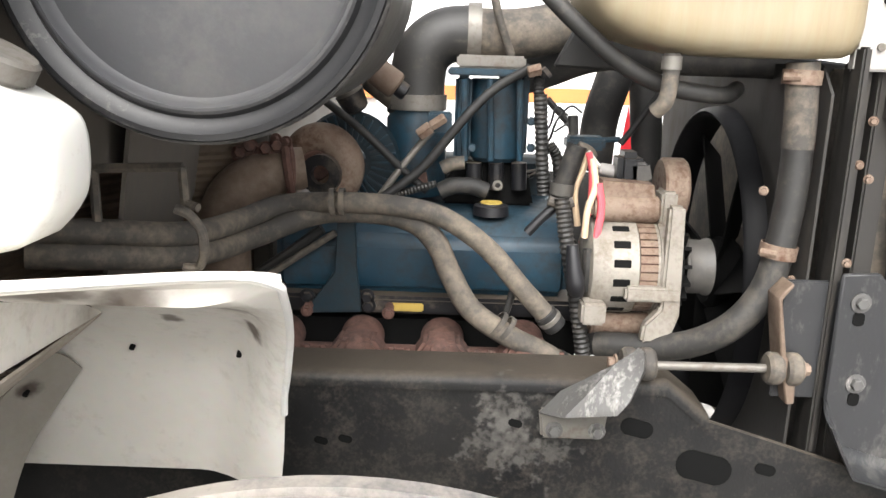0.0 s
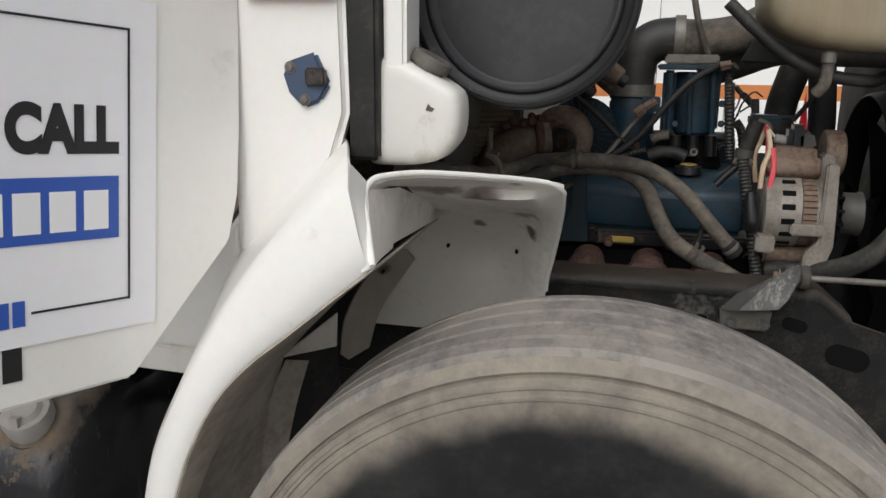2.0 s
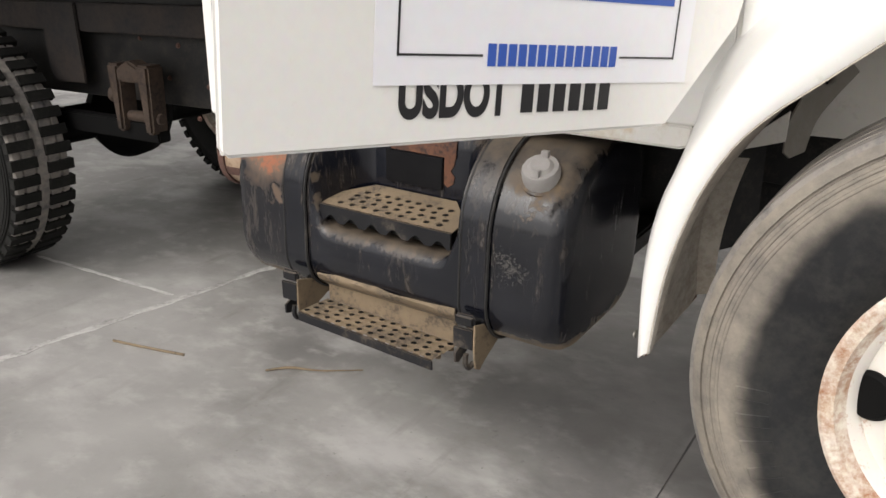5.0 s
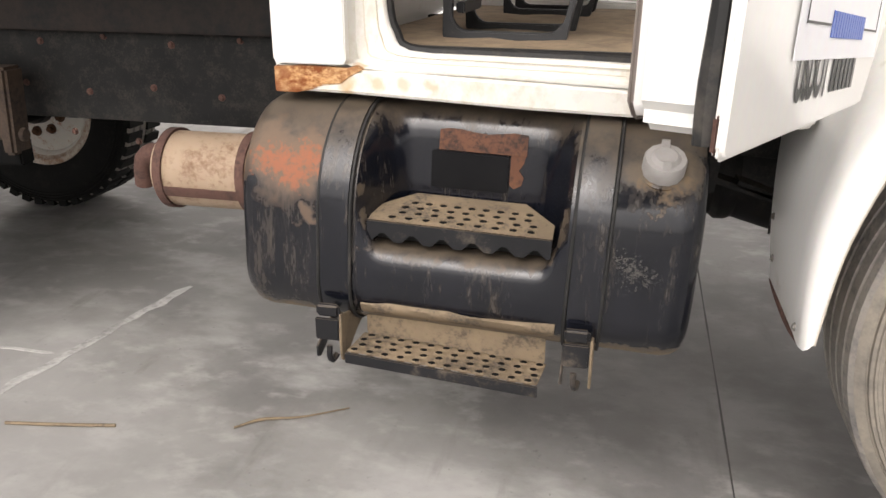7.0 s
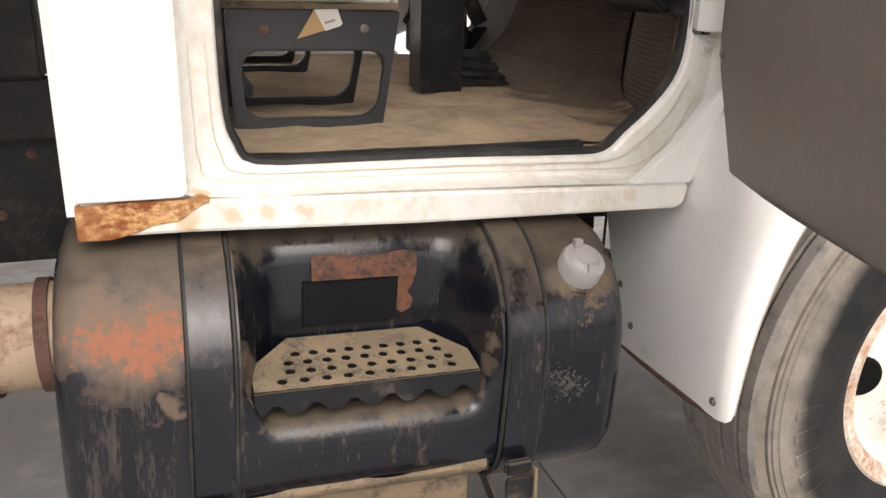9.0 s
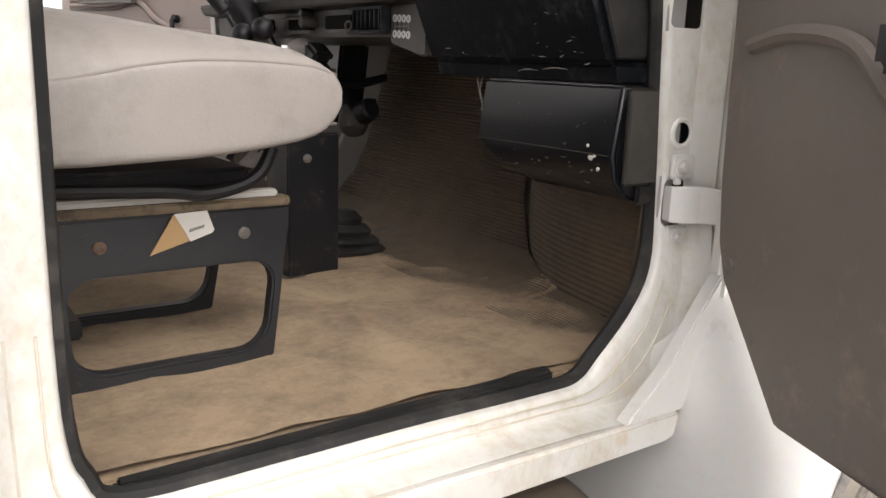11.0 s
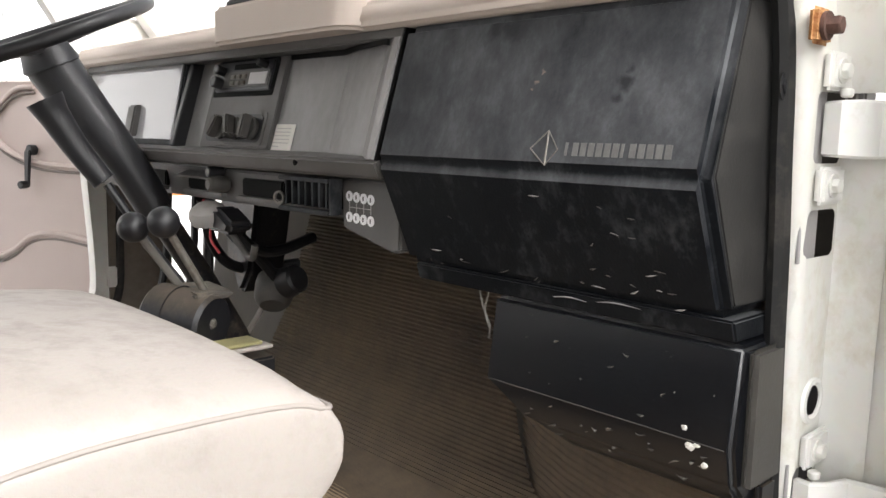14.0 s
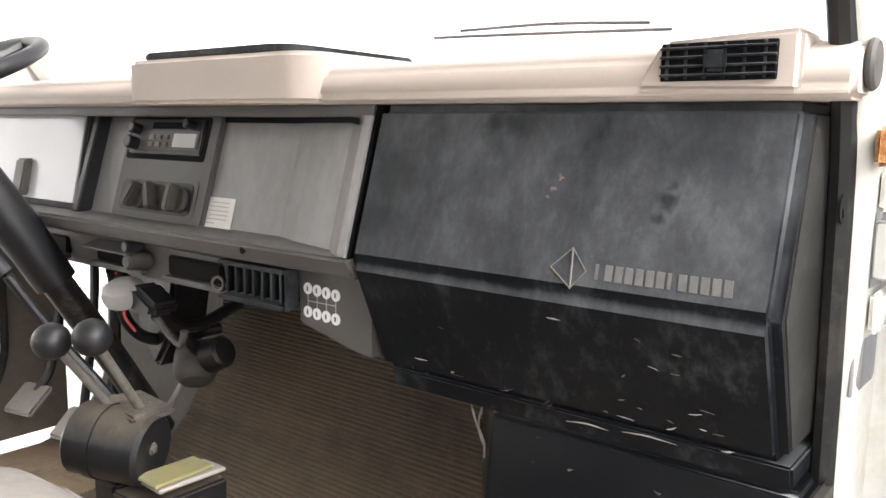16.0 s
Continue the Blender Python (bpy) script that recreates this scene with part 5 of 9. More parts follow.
part("cowl_lower", bevel(prism(B(), LOWC, "y", 0.7405, 0.766), 0.003, 2), M_WHITE, cab, "white lower cowl corner")
part("cowl_seal", bbox(-0.498, -0.452, 0.745, 0.80, 1.33, 2.0, 0.006), M_RUBBER, cab, "black cowl edge seal")
part("cowl_edge", bbox(-0.45, -0.415, 0.765, 0.85, 1.33, 2.0, 0.006), M_WHITE, cab)
part("firewall", inside(bbox(-0.44, -0.40, 1.40, 2.77, 1.38, 1.94, 0.01)), M_FIREWALL, cab, "dusty grey firewall")
part("firewall", inside(bbox(-0.535, -0.505, 0.86, 1.399, 1.32, 1.94, 0.01)), M_FIREWALL, cab)
part("firewall_toe", inside(bbox(-0.439, -0.401, 1.62, 2.77, 0.95, 1.379, 0.006)), M_FIREWALL, cab, "dusty lower firewall")
KICK = [(-0.80, 0.838), (-0.755, 0.840), (-0.728, 0.856), (-0.712, 0.90), (-0.698, 0.98), (-0.685, 1.06), (-0.668, 1.14), (-0.640, 1.23), (-0.595, 1.33), (-0.53, 1.43), (-0.44, 1.50)]
def kick_line(x):
    for (a, b), (c, d) in zip(KICK, KICK[1:]):
        if a <= x <= c:
            return b + (d - b) * (x - a) / (c - a)
    return KICK[0][1] if x < KICK[0][0] else KICK[-1][1]
bm = B()
loft(bm, [[(x + (z - 1.03) * 0.10 - (0.0018 * (k % 2) if i > 2 else 0.0), y + (0.003 * (k % 2) if i > 2 else 0.0), z) for i, (x, y) in enumerate(KICK)] for k, z in enumerate([1.03 + 0.0062 * q for q in range(82)])])
part("kick_panel", inside(bm), M_MAT, cab, "brown ribbed mat on the kick panel", 20)
for y, s in ((0.80, 1), (2.77, -1)):
    bm = B()
    tube(bm, [(-0.56, y, 1.93), (-0.75, y + s * 0.01, 2.17), (-0.98, y + s * 0.03, 2.48)], 0.035, 8)
    part("windscreen_pillar", inside(bm), M_WHITE, cab)
bm = loft(B(), [[(-0.46, 0.84, 1.93), (-0.46, 2.73, 1.93)], [(-0.95, 0.87, 2.47), (-0.95, 2.70, 2.47)]])
solid(bm, 0.005)
ws = part("windscreen", inside(bm), M_GLASS, cab, "clear windscreen")
ws.visible_shadow = False
# ribbed mat over the front of the floor and up the toe board
bm = B()
pts = []
knots = [Vector(p) for p in ((-0.86, 0, 1.0355), (-0.72, 0, 1.040), (-0.66, 0, 1.052), (-0.60, 0, 1.092), (-0.545, 0, 1.165), (-0.51, 0, 1.26), (-0.46, 0, 1.62))]
for a, b in zip(knots, knots[1:]):
    k = max(2, int((b - a).length / 0.0047) // 2 * 2)
    nr = Vector((-(b - a).z, 0, (b - a).x)).normalized()
    for i in range(k):
        pts.append(a.lerp(b, i / k) + nr * (0.0055 if i % 2 else 0))
pts.append(knots[-1])
loft(bm, [[(p.x, y - 0.25 * max(0.0, p.z - 1.04) if y > 2 else y, p.z) for p in pts] for y in (0.87, 2.33)])
for v in bm.verts:
    v.co.y = max(v.co.y, kick_line(v.co.x) + 0.006)
part("ribbed_mat", inside(bm), M_MAT, cab, "brown ribbed rubber mat rising up the toe board", 20)
toe = loft(B(), [[(q.x + 0.012, y, q.z - 0.012) for q in knots] for y in (1.145, 2.72)])
part("toe_board", inside(solid(toe, 0.006)), M_FIREWALL, cab, "dusty toe board", 60)
# far hinge pillar, seen past the gear levers
part("far_pillar", inside(bbox(-0.80, -0.60, 2.770, 2.800, 1.04, 1.58, 0.008, 2)), M_KICKTAN, cab, "tan painted hinge pillar of the far door")
part("far_seal", inside(tube(B(), [(-0.757, 2.766, 1.52), (-0.761, 2.764, 1.45), (-0.764, 2.764, 1.305), (-0.772, 2.764, 1.25), (-0.788, 2.764, 1.205), (-0.815, 2.764, 1.16)], 0.012, 8)), M_RUBBER, cab, "black seal of the far door")
part("far_catch", inside(bbox(-0.803, -0.775, 2.755, 2.769, 1.275, 1.335, 0.004)), M_WHITE, cab)
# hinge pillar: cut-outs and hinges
# behind each opening, a grey sheet paints its lit part, a black one its shade
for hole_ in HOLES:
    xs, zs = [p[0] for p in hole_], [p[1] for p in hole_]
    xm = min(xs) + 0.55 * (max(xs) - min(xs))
    part("pocket", inside(bbox(min(xs) - 0.006, xm, 0.814, 0.818, min(zs) - 0.006, max(zs) + 0.006, 0.001, 1)), M_GREYPL, cab, "grey sheet painting the lit inner wall behind a pillar opening")
    part("pocket", inside(bbox(xm + 0.0005, max(xs) + 0.012, 0.848, 0.852, min(zs) - 0.012, max(zs) + 0.012, 0.001, 1)), M_DARK, cab, "black sheet painting the shade behind a pillar opening")
part("hole_rim", inside(lathe(B(), [(0.0185, 0.001), (0.022, -0.0025), (0.027, -0.0015), (0.029, 0.002)], (-0.722, 0.8075, 1.425), (0, 1, 0), 28)), M_WHITE, cab)
for z in (1.742, 1.306):
    for dz in (-0.062, 0.062):
        x0 = -0.772 if z > 1.5 else -0.750
        lf = part("hinge_leaf", inside(bbox(x0, x0 + 0.058, 0.7955, 0.807, z + dz - 0.021, z + dz + 0.021, 0.004)), M_WHITE, cab, "white hinge leaf")
        bm = B()
        bolt(bm, (x0 + 0.024, 0.7955, z + dz), (0, -1, 0), 0.009, 0.009)
        part("hinge_bolt", inside(bm), M_JUG, lf)
    bm = loft(B(), [[(-0.752, 0.812, z + 0.030 * f) for f in (-1, 1)], [(-0.757, 0.79, z + 0.031 * f) for f in (-1, 1)], [(-0.742, 0.772, z + 0.032 * f) for f in (-1, 1)], [(-0.715, 0.762, z + 0.032 * f) for f in (-1, 1)],
                    [(-0.708, 0.74, z + 0.031 * f) for f in (-1, 1)], [(-0.706, 0.712, z + 0.030 * f) for f in (-1, 1)]])
    solid(bm, 0.010)
    part("hinge_strap", inside(bevel(bm, 0.003, 1, 60)), M_WHITE, cab, "curved white hinge strap")
    bm = B()
    cyl(bm, (-0.745, 0.790, z + 0.034), (-0.745, 0.790, z + 0.044), 0.007, None, 14, 0.002)
    part("hinge_pin", inside(bm), M_JUG, cab)
stk = part("striker_plate", inside(bbox(-0.82, -0.775, 0.7985, 0.807, 1.828, 1.866, 0.006)), M_SILLRUST, cab, "rust-stained striker plate")
part("striker_bolt", inside(bolt(B(), (-0.798, 0.798, 1.847), (0, -1, 0), 0.010, 0.018)), M_RUST, stk)
# hood latch and marker lamp on the cowl
lat = thing("hood_latch", (-0.59, 0.69, 1.43), "blue painted hood latch bolted to the cowl", "latch")
bm = prism(B(), [(-0.632, 1.447), (-0.618, 1.462), (-0.578, 1.475), (-0.556, 1.428), (-0.572, 1.402), (-0.598, 1.392), (-0.622, 1.415)], "y", 0.672, 0.70)
part("body", bevel(bm, 0.005, 2), M_BLUELT, lat)
part("keeper", bbox(-0.592, -0.560, 0.664, 0.676, 1.425, 1.452, 0.003), M_BLACK, lat, "dark catch recess")
for p in ((-0.617, 1.452), (-0.595, 1.405)):
    part("latch_screw", bolt(B(), (p[0], 0.672, p[1]), (0, -1, 0), 0.006, 0.005), M_STEEL, lat)
amb = thing("marker_lamp", (-0.62, 0.69, 1.57), "amber side marker lamp", "lamp")
part("lens", bbox(-0.682, -0.540, 0.655, 0.70, 1.550, 1.605, 0.006), M_AMBER, amb)

# ---------------------------------------------------------------- open doors
def door(name, inner, label, m, mirror=False, category="door", belt=1.95):
    """A door in its own axes: u from the hinge to the latch edge, v outwards, w up."""
    d = new(name)
    d.empty_display_size = 0.05
    ORIGIN[d.name] = Vector((0, 0, 0))
    tagged(d, label, category, "cab doors")
    s = -1 if mirror else 1
    prof = [(0.022, belt), (0.038, 1.50), (0.046, 1.36), (0.056, 1.26), (0.078, 1.19), (0.16, 1.118), (0.262, 1.027), (1.072, 1.094), (1.080, 1.104), (1.066, 1.28), (1.045, 1.60), (1.045, belt)]
    if mirror:
        prof[4:7] = [(0.066, 1.13), (0.12, 1.06), (0.24, 1.02)]
    bm = prism(B(), prof, "y", s * -0.012, s * 0.0)
    part("skin", bevel(bm, 0.005, 3), M_WHITE, d, "white outer door skin")
    core = [(0.045, belt), (0.058, 1.50), (0.066, 1.36), (0.078, 1.27), (0.10, 1.215), (0.175, 1.145), (0.272, 1.055), (1.035, 1.106), (1.052, 1.125), (1.048, 1.28), (1.03, 1.60), (1.02, belt)]
    if mirror:
        core[4:7] = [(0.085, 1.15), (0.135, 1.085), (0.25, 1.045)]
    bm = prism(B(), core, "y", s * -0.070, s * -0.0125)
    bevel(bm, 0.014, 4)
    for v in bm.verts:
        if abs(v.co.y) > 0.04:
            v.co.y -= s * 0.03 * max(0.0, min(1.0, (v.co.x - 0.15) / 0.4))
    part("shell", bm, M_WHITE, d, "white inner shell and end face")
    ins = [(u + (0.52 - u) * 0.025, w + (1.6 - w) * 0.012) for u, w in core]
    bm = prism(B(), ins, "y", s * -0.078, s * -0.0705)
    bevel(bm, 0.006, 3)
    bmesh.ops.subdivide_edges(bm, edges=[e for e in bm.edges if e.calc_length() > 0.2], cuts=6)
    for v in bm.verts:
        v.co.y -= s * 0.03 * max(0.0, min(1.0, (v.co.x - 0.15) / 0.4))
    part("trim_panel", bm, inner, d, "door trim panel")
    bm = B()
    for a, b in (((0.02, belt - 0.02), (0.30, 2.43)), ((0.30, 2.43), (1.0, 2.43)), ((1.0, 2.43), (1.0, belt - 0.02))):
        tube(bm, [(a[0], s * -0.05, a[1]), ((a[0] + b[0]) / 2, s * -0.05, (a[1] + b[1]) / 2), (b[0], s * -0.05, b[1])], 0.022, 8)
    part("window_frame", bm, M_WHITE, d)
    d.matrix_basis = m
    return d


ang = math.degrees(math.atan2(-0.9322, -0.3617))
pdoor = door("passenger_door", M_DOORIN, "white open truck door carrying a parts sign", Matrix.Translation((-0.682, 0.709, 0)) @ pose(0, 0, 0, 0, 0, ang))
bm = B()
tube(bm, [(1.058, -0.022, 1.105), (1.056, -0.024, 1.16), (1.052, -0.022, 1.28), (1.04, -0.020, 1.6), (1.03, -0.020, 1.93)], [0.013, 0.012, 0.009, 0.008, 0.008], 8)
part("edge_seal", bm, M_RUBBER, pdoor, "black seal along the latch edge")
part("rust_edge", bbox(1.066, 1.078, -0.013, -0.006, 1.10, 1.135, 0.003), M_RUST, pdoor, "rusty lower edge")
bm = B()
tube(bm, [(0.12, -0.080, 1.56), (0.22, -0.087, 1.575), (0.34, -0.096, 1.56), (0.42, -0.102, 1.50), (0.52, -0.110, 1.465), (0.9, -0.110, 1.465)], 0.012, 8)
part("trim_piping", bm, M_DOORIN, pdoor)
part("arm_rest", bbox(0.42, 0.85, -0.150, -0.100, 1.53, 1.59, 0.012, 3), M_BLACK, pdoor, "black pull handle")
for u, w in ((0.20, 1.16), (0.13, 1.25)):
    part("trim_button", bolt(B(), (u, -0.080, w), (0, -1, 0), 0.010, 0.006), M_DOORIN, pdoor)
ddoor = door("driver_door", M_TRIM, "open far door with taupe vinyl trim and window crank", INSIDE_AXES @ Matrix.Translation((-0.672, 2.86, 0.06)) @ pose(0, 0, 0, 0, 0, 180 - 67), mirror=True, belt=1.81)
for pts_, r in (([(0.10, 1.55), (0.30, 1.56), (0.42, 1.60), (0.50, 1.66), (0.60, 1.68), (0.95, 1.68)], 0.010), ([(0.10, 1.33), (0.24, 1.345), (0.34, 1.33), (0.42, 1.28), (0.52, 1.26), (0.95, 1.26)], 0.010), ([(0.10, 1.57), (0.095, 1.45), (0.10, 1.33)], 0.008), ([(0.30, 1.79), (0.38, 1.78), (0.47, 1.715), (0.56, 1.675), (0.70, 1.655), (0.95, 1.655)], 0.008)):
    # darker strip along the piping paints the shade of its crease
    part("crease_shade", tube(B(), [(u, 0.0775 + 0.03 * max(0.0, min(1.0, (u - 0.15) / 0.4)), w - 0.017) for u, w in pts_], 0.0045, 8), M_DOORIN, ddoor, "darker strip painting the shade of the crease")
    part("trim_piping", tube(B(), [(u, 0.079 + 0.03 * max(0.0, min(1.0, (u - 0.15) / 0.4)), w) for u, w in pts_], r, 8), M_TRIM, ddoor)
crk = part("window_crank", cyl(B(), (0.31, 0.088, 1.60), (0.31, 0.112, 1.60), 0.016, None, 16, 0.003), M_INK, ddoor, "black window crank")
part("crank_arm", bevel(prism(B(), [(0.298, 1.60), (0.322, 1.60), (0.328, 1.49), (0.31, 1.485)], "y", 0.110, 0.120), 0.003, 2), M_INK, crk)
part("crank_knob", cyl(B(), (0.316, 0.120, 1.495), (0.316, 0.145, 1.495), 0.012, None, 12, 0.003), M_INK, crk)
part("arm_rest", bbox(0.50, 0.86, 0.100, 0.155, 1.66, 1.735, 0.015, 3), M_GREYPL, ddoor, "grey arm rest")
# sign sheet and lettering on the outer skin
SL = math.atan2(0.060, 0.645)
sign = thing("parts_sign", (0, 0, 0), "white parts sign with blue band taped to the door", "sign")
SIGNM = pdoor.matrix_basis @ Matrix.Translation((0.222, 0.002, 1.106)) @ Matrix.Rotation(-SL, 4, "Y")
sign.matrix_basis = SIGNM
def on_sign(name, x0, x1, z0, z1, h, mat_, lab=""):
    return part(name, box(B(), x0, x1, h, h + 0.0006, z0, z1), mat_, sign, lab)
on_sign("sheet", 0, 0.645, -0.005, 0.43, 0, M_SIGN, "slightly bowed white sheet")
band = on_sign("blue_band", 0.058, 0.593, 0.121, 0.203, 0.0012, M_SIGNBLUE, "blue band")
for x in (0.0425, 0.6085):
    on_sign("border_line", x - 0.0016, x + 0.0016, 0.034, 0.394, 0.0012, M_INK)
for x0, x1, z in ((0.0441, 0.178, 0.0345), (0.464, 0.6069, 0.0345), (0.0441, 0.6069, 0.391)):
    on_sign("border_line", x0, x1, z, z + 0.003, 0.0012, M_INK)
for i in range(14):
    x = 0.186 + i * 0.0195
    bm = box(B(), x, x + 0.0152, 0.0012, 0.002, 0.021, 0.053)
    part("url_bar", bm, M_SIGNBLUE, sign)
for i in range(12):
    x, z = 0.296 + 0.0105 * (i % 6), 0.335 + 0.009 * (i // 6)
    part("small_print", box(B(), x, x + 0.0085, 0.0012, 0.002, z, z + 0.006), M_SIGNBLUE, sign, "tiny blue print")
x = 0.574
for i in range(12):
    dash_ = i in (3, 7)
    w = 0.019 if dash_ else 0.034
    part("number_bar", box(B(), x - w, x, 0.0020, 0.0026, 0.156 if dash_ else 0.134, 0.164 if dash_ else 0.185), M_INKW, sign, "white bar")
    x -= w + (0.0105 if dash_ or i in (2, 6) else 0.0115)
def lettering(text, x_right, x_left, z, cap, mat_, m=None, base=0.0, bold=0.0):
    bm = words(text, 1.0, Matrix(), 0.0, bold=bold)
    xs, ys = [v.co.x for v in bm.verts], [v.co.y for v in bm.verts]
    k, q = (x_left - x_right) / (max(xs) - min(xs)), cap / (max(ys) - min(ys))
    for v in bm.verts:
        v.co = Vector((x_left - (v.co.x - min(xs)) * k, 0.0016 + base, z + (v.co.y - min(ys)) * q))
    return part("lettering", bm, mat_, sign)
for text, x_right, x_left in (("FOR", 0.469, 0.586), ("PARTS", 0.229, 0.439), ("CALL", 0.057, 0.205)):
    for bold, base, trim in ((0.058, 0.0, 0.0), (0.035, 0.0003, 0.0012)):
        lettering(text, x_right + trim, x_left - trim, 0.231 + trim, 0.063 - 2 * trim, M_INK, bold=bold, base=base)
dot = thing("door_lettering", (0, 0, 0), "black lettering painted on the door below the sign", "lettering")
dot.matrix_basis = pdoor.matrix_basis @ Matrix.Translation((0.222, 0.0006, 1.106)) @ Matrix.Rotation(-SL, 4, "Y")
bm = words("USDOT", 1.0, Matrix(), 0.0, bold=0.045)
xs, ys = [v.co.x for v in bm.verts], [v.co.y for v in bm.verts]
for v in bm.verts:
    v.co = Vector((0.603 - (v.co.x - min(xs)) / (max(xs) - min(xs)) * 0.196, 0.0008, -0.052 + (v.co.y - min(ys)) / (max(ys) - min(ys)) * 0.067))
part("letters", bm, M_INK, dot)
for i in range(6):
    x = 0.190 + i * 0.0335
    part("number_bar", box(B(), x, x + 0.024, 0.0006, 0.0012, -0.048, -0.001), M_INK, dot, "black bar")

# ---------------------------------------------------------------- rear part of the front fender
fender = thing("front_fender", (-0.6, 0.6, 0.57), "white fender arch with dusty splash panel", "fender")
FO = [(-0.782, 0.57), (-0.770, 0.68), (-0.753, 0.78), (-0.715, 0.90), (-0.666, 0.995), (-0.61, 1.06), (-0.552, 1.108), (-0.49, 1.16), (-0.428, 1.212)]
FS = [(-0.800, 0.553), (-0.806, 0.678), (-0.800, 0.79), (-0.776, 0.90), (-0.73, 1.00), (-0.68, 1.085), (-0.62, 1.17), (-0.55, 1.255), (-0.462, 1.342)]
FB = [(-0.80, 0.86, 0.545), (-0.812, 0.88, 0.67), (-0.81, 0.93, 0.79), (-0.80, 0.97, 0.90), (-0.81, 0.80, 1.03), (-0.765, 0.72, 1.12), (-0.70, 0.72, 1.20), (-0.62, 0.72, 1.285), (-0.55, 0.72, 1.345)]
rows = []
for (a, b), (c, d), (e, f, g) in zip(FO, FS, FB):
    rows.append([(a + 0.008, 0.472, b), (a, 0.465, b), (a + (c - a) * 0.3, 0.462, b + (d - b) * 0.3), (a + (c - a) * 0.75, 0.468, b + (d - b) * 0.75), (c, 0.492, d), (c + (e - c) * 0.25, 0.55, d + (g - d) * 0.12),
                 (c + (e - c) * 0.6, 0.49 + (f - 0.49) * 0.62, d + (g - d) * 0.5), (e, f, g)])
bm = loft(B(), smooth_rows(rows))
solid(bm, 0.004)
part("flare", bm, M_WHITE, fender, "glossy white fender flare", 50)
bm = loft(B(), smooth_rows([[(x + 0.0075, y + 0.004, z - 0.005) for x, y, z in r[4:]] for r in rows[:5]]))
part("inner_skin", solid(bm, 0.0015), M_LINER, fender, "road dirt coating the inside of the flare", 50)
for q in ((-0.809, 0.494, 0.594), (-0.81, 0.80, 0.62), (-0.81, 0.86, 0.70)):
    part("rivet", bolt(B(), (q[0] - 0.002, q[1], q[2]), (-1, 0, 0), 0.006, 0.005), M_STEEL, fender)
# arch sheet under the flare: from its rim inboard, wide at the top and narrow below
INB = [0.50, 0.515, 0.54, 0.60, 0.80, 1.045, 1.095, 1.075]
rows = [[(x + 0.004, 0.468 + (y - 0.468) * k, z - 0.004 * math.sin(k * 3.14)) for k in (0, 0.15, 0.4, 0.7, 1)] for (x, z), y in zip(FO, INB)]
rows.append([(-0.424 - 0.051 * k, 0.468 + 0.541 * k, 1.211 - 0.042 * k) for k in (0, 0.15, 0.4, 0.7, 1)])
bm = loft(B(), smooth_rows2_open(rows))
part("arch_sheet", solid(bm, 0.003), M_LINER, fender, "dirty beige underside of the flare", 50)
# splash panel: a lip, a short shelf, then a sloping back that turns out to its free edge
LIP = [(-0.455, 0.532, 1.300), (-0.450, 0.547, 1.309), (-0.436, 0.569, 1.3135), (-0.400, 0.615, 1.3125), (-0.352, 0.664, 1.3050), (-0.318, 0.705, 1.2975), (-0.285, 0.745, 1.290), (-0.245, 0.790, 1.279), (-0.228, 0.812, 1.268), (-0.2215, 0.828, 1.258)]
LEVELS = ((1.250, 0.785, -0.458, 0.838, -0.2225), (1.215, 0.905, -0.466, 0.884, -0.2275), (1.187, 0.972, -0.471, 0.920, -0.2335), (1.165, 1.010, -0.476, 0.944, -0.238), (1.140, 1.042, -0.506, 0.967, -0.244), (1.097, 1.086, -0.566, 1.000, -0.254),
          (1.063, 1.100, -0.603, 1.022, -0.2625), (1.030, 1.108, -0.632, 1.040, -0.267), (0.960, 1.122, -0.655, 1.062, -0.274), (0.898, 1.130, -0.668, 1.078, -0.283))
rows = []
for x, y, z in dense(LIP, 3):
    f = (x - LIP[0][0]) / (LIP[-1][0] - LIP[0][0])
    out = ease(f, 0.68, 1.0)
    rows.append([(x, y, z), (x + 0.0005, y + 0.004, z - 0.007), (x, y + (0.735 + 0.085 * f - y) * 0.55, z + (1.277 - z) * 0.6),
                 (-0.456 + 0.2335 * f, 0.735 + 0.085 * f, 1.272 - 0.010 * f)] + [(xl + (xr - xl) * f, yd + (yr - yd) * out, lz) for lz, yd, xl, yr, xr in LEVELS])
bm = loft(B(), rows)
loft(bm, [[(x, y + 0.004, z + 0.002) for x, y, z in r] for r in rows])
part("splash_panel", bm, M_SPLASH, fender, "dusty off-white inner splash panel with brown stains", 40)
rim = [(-0.421, 0.464, 1.216), (-0.438, 0.496, 1.258), (-0.452, 0.524, 1.292)] + LIP[1:] + [(xr, yr, lz) for lz, yd, xl, yr, xr in LEVELS[:8]]
part("panel_lip", tube(B(), rim, 0.0045, 10, 3), M_WHITE, fender, "thin rolled white lip")
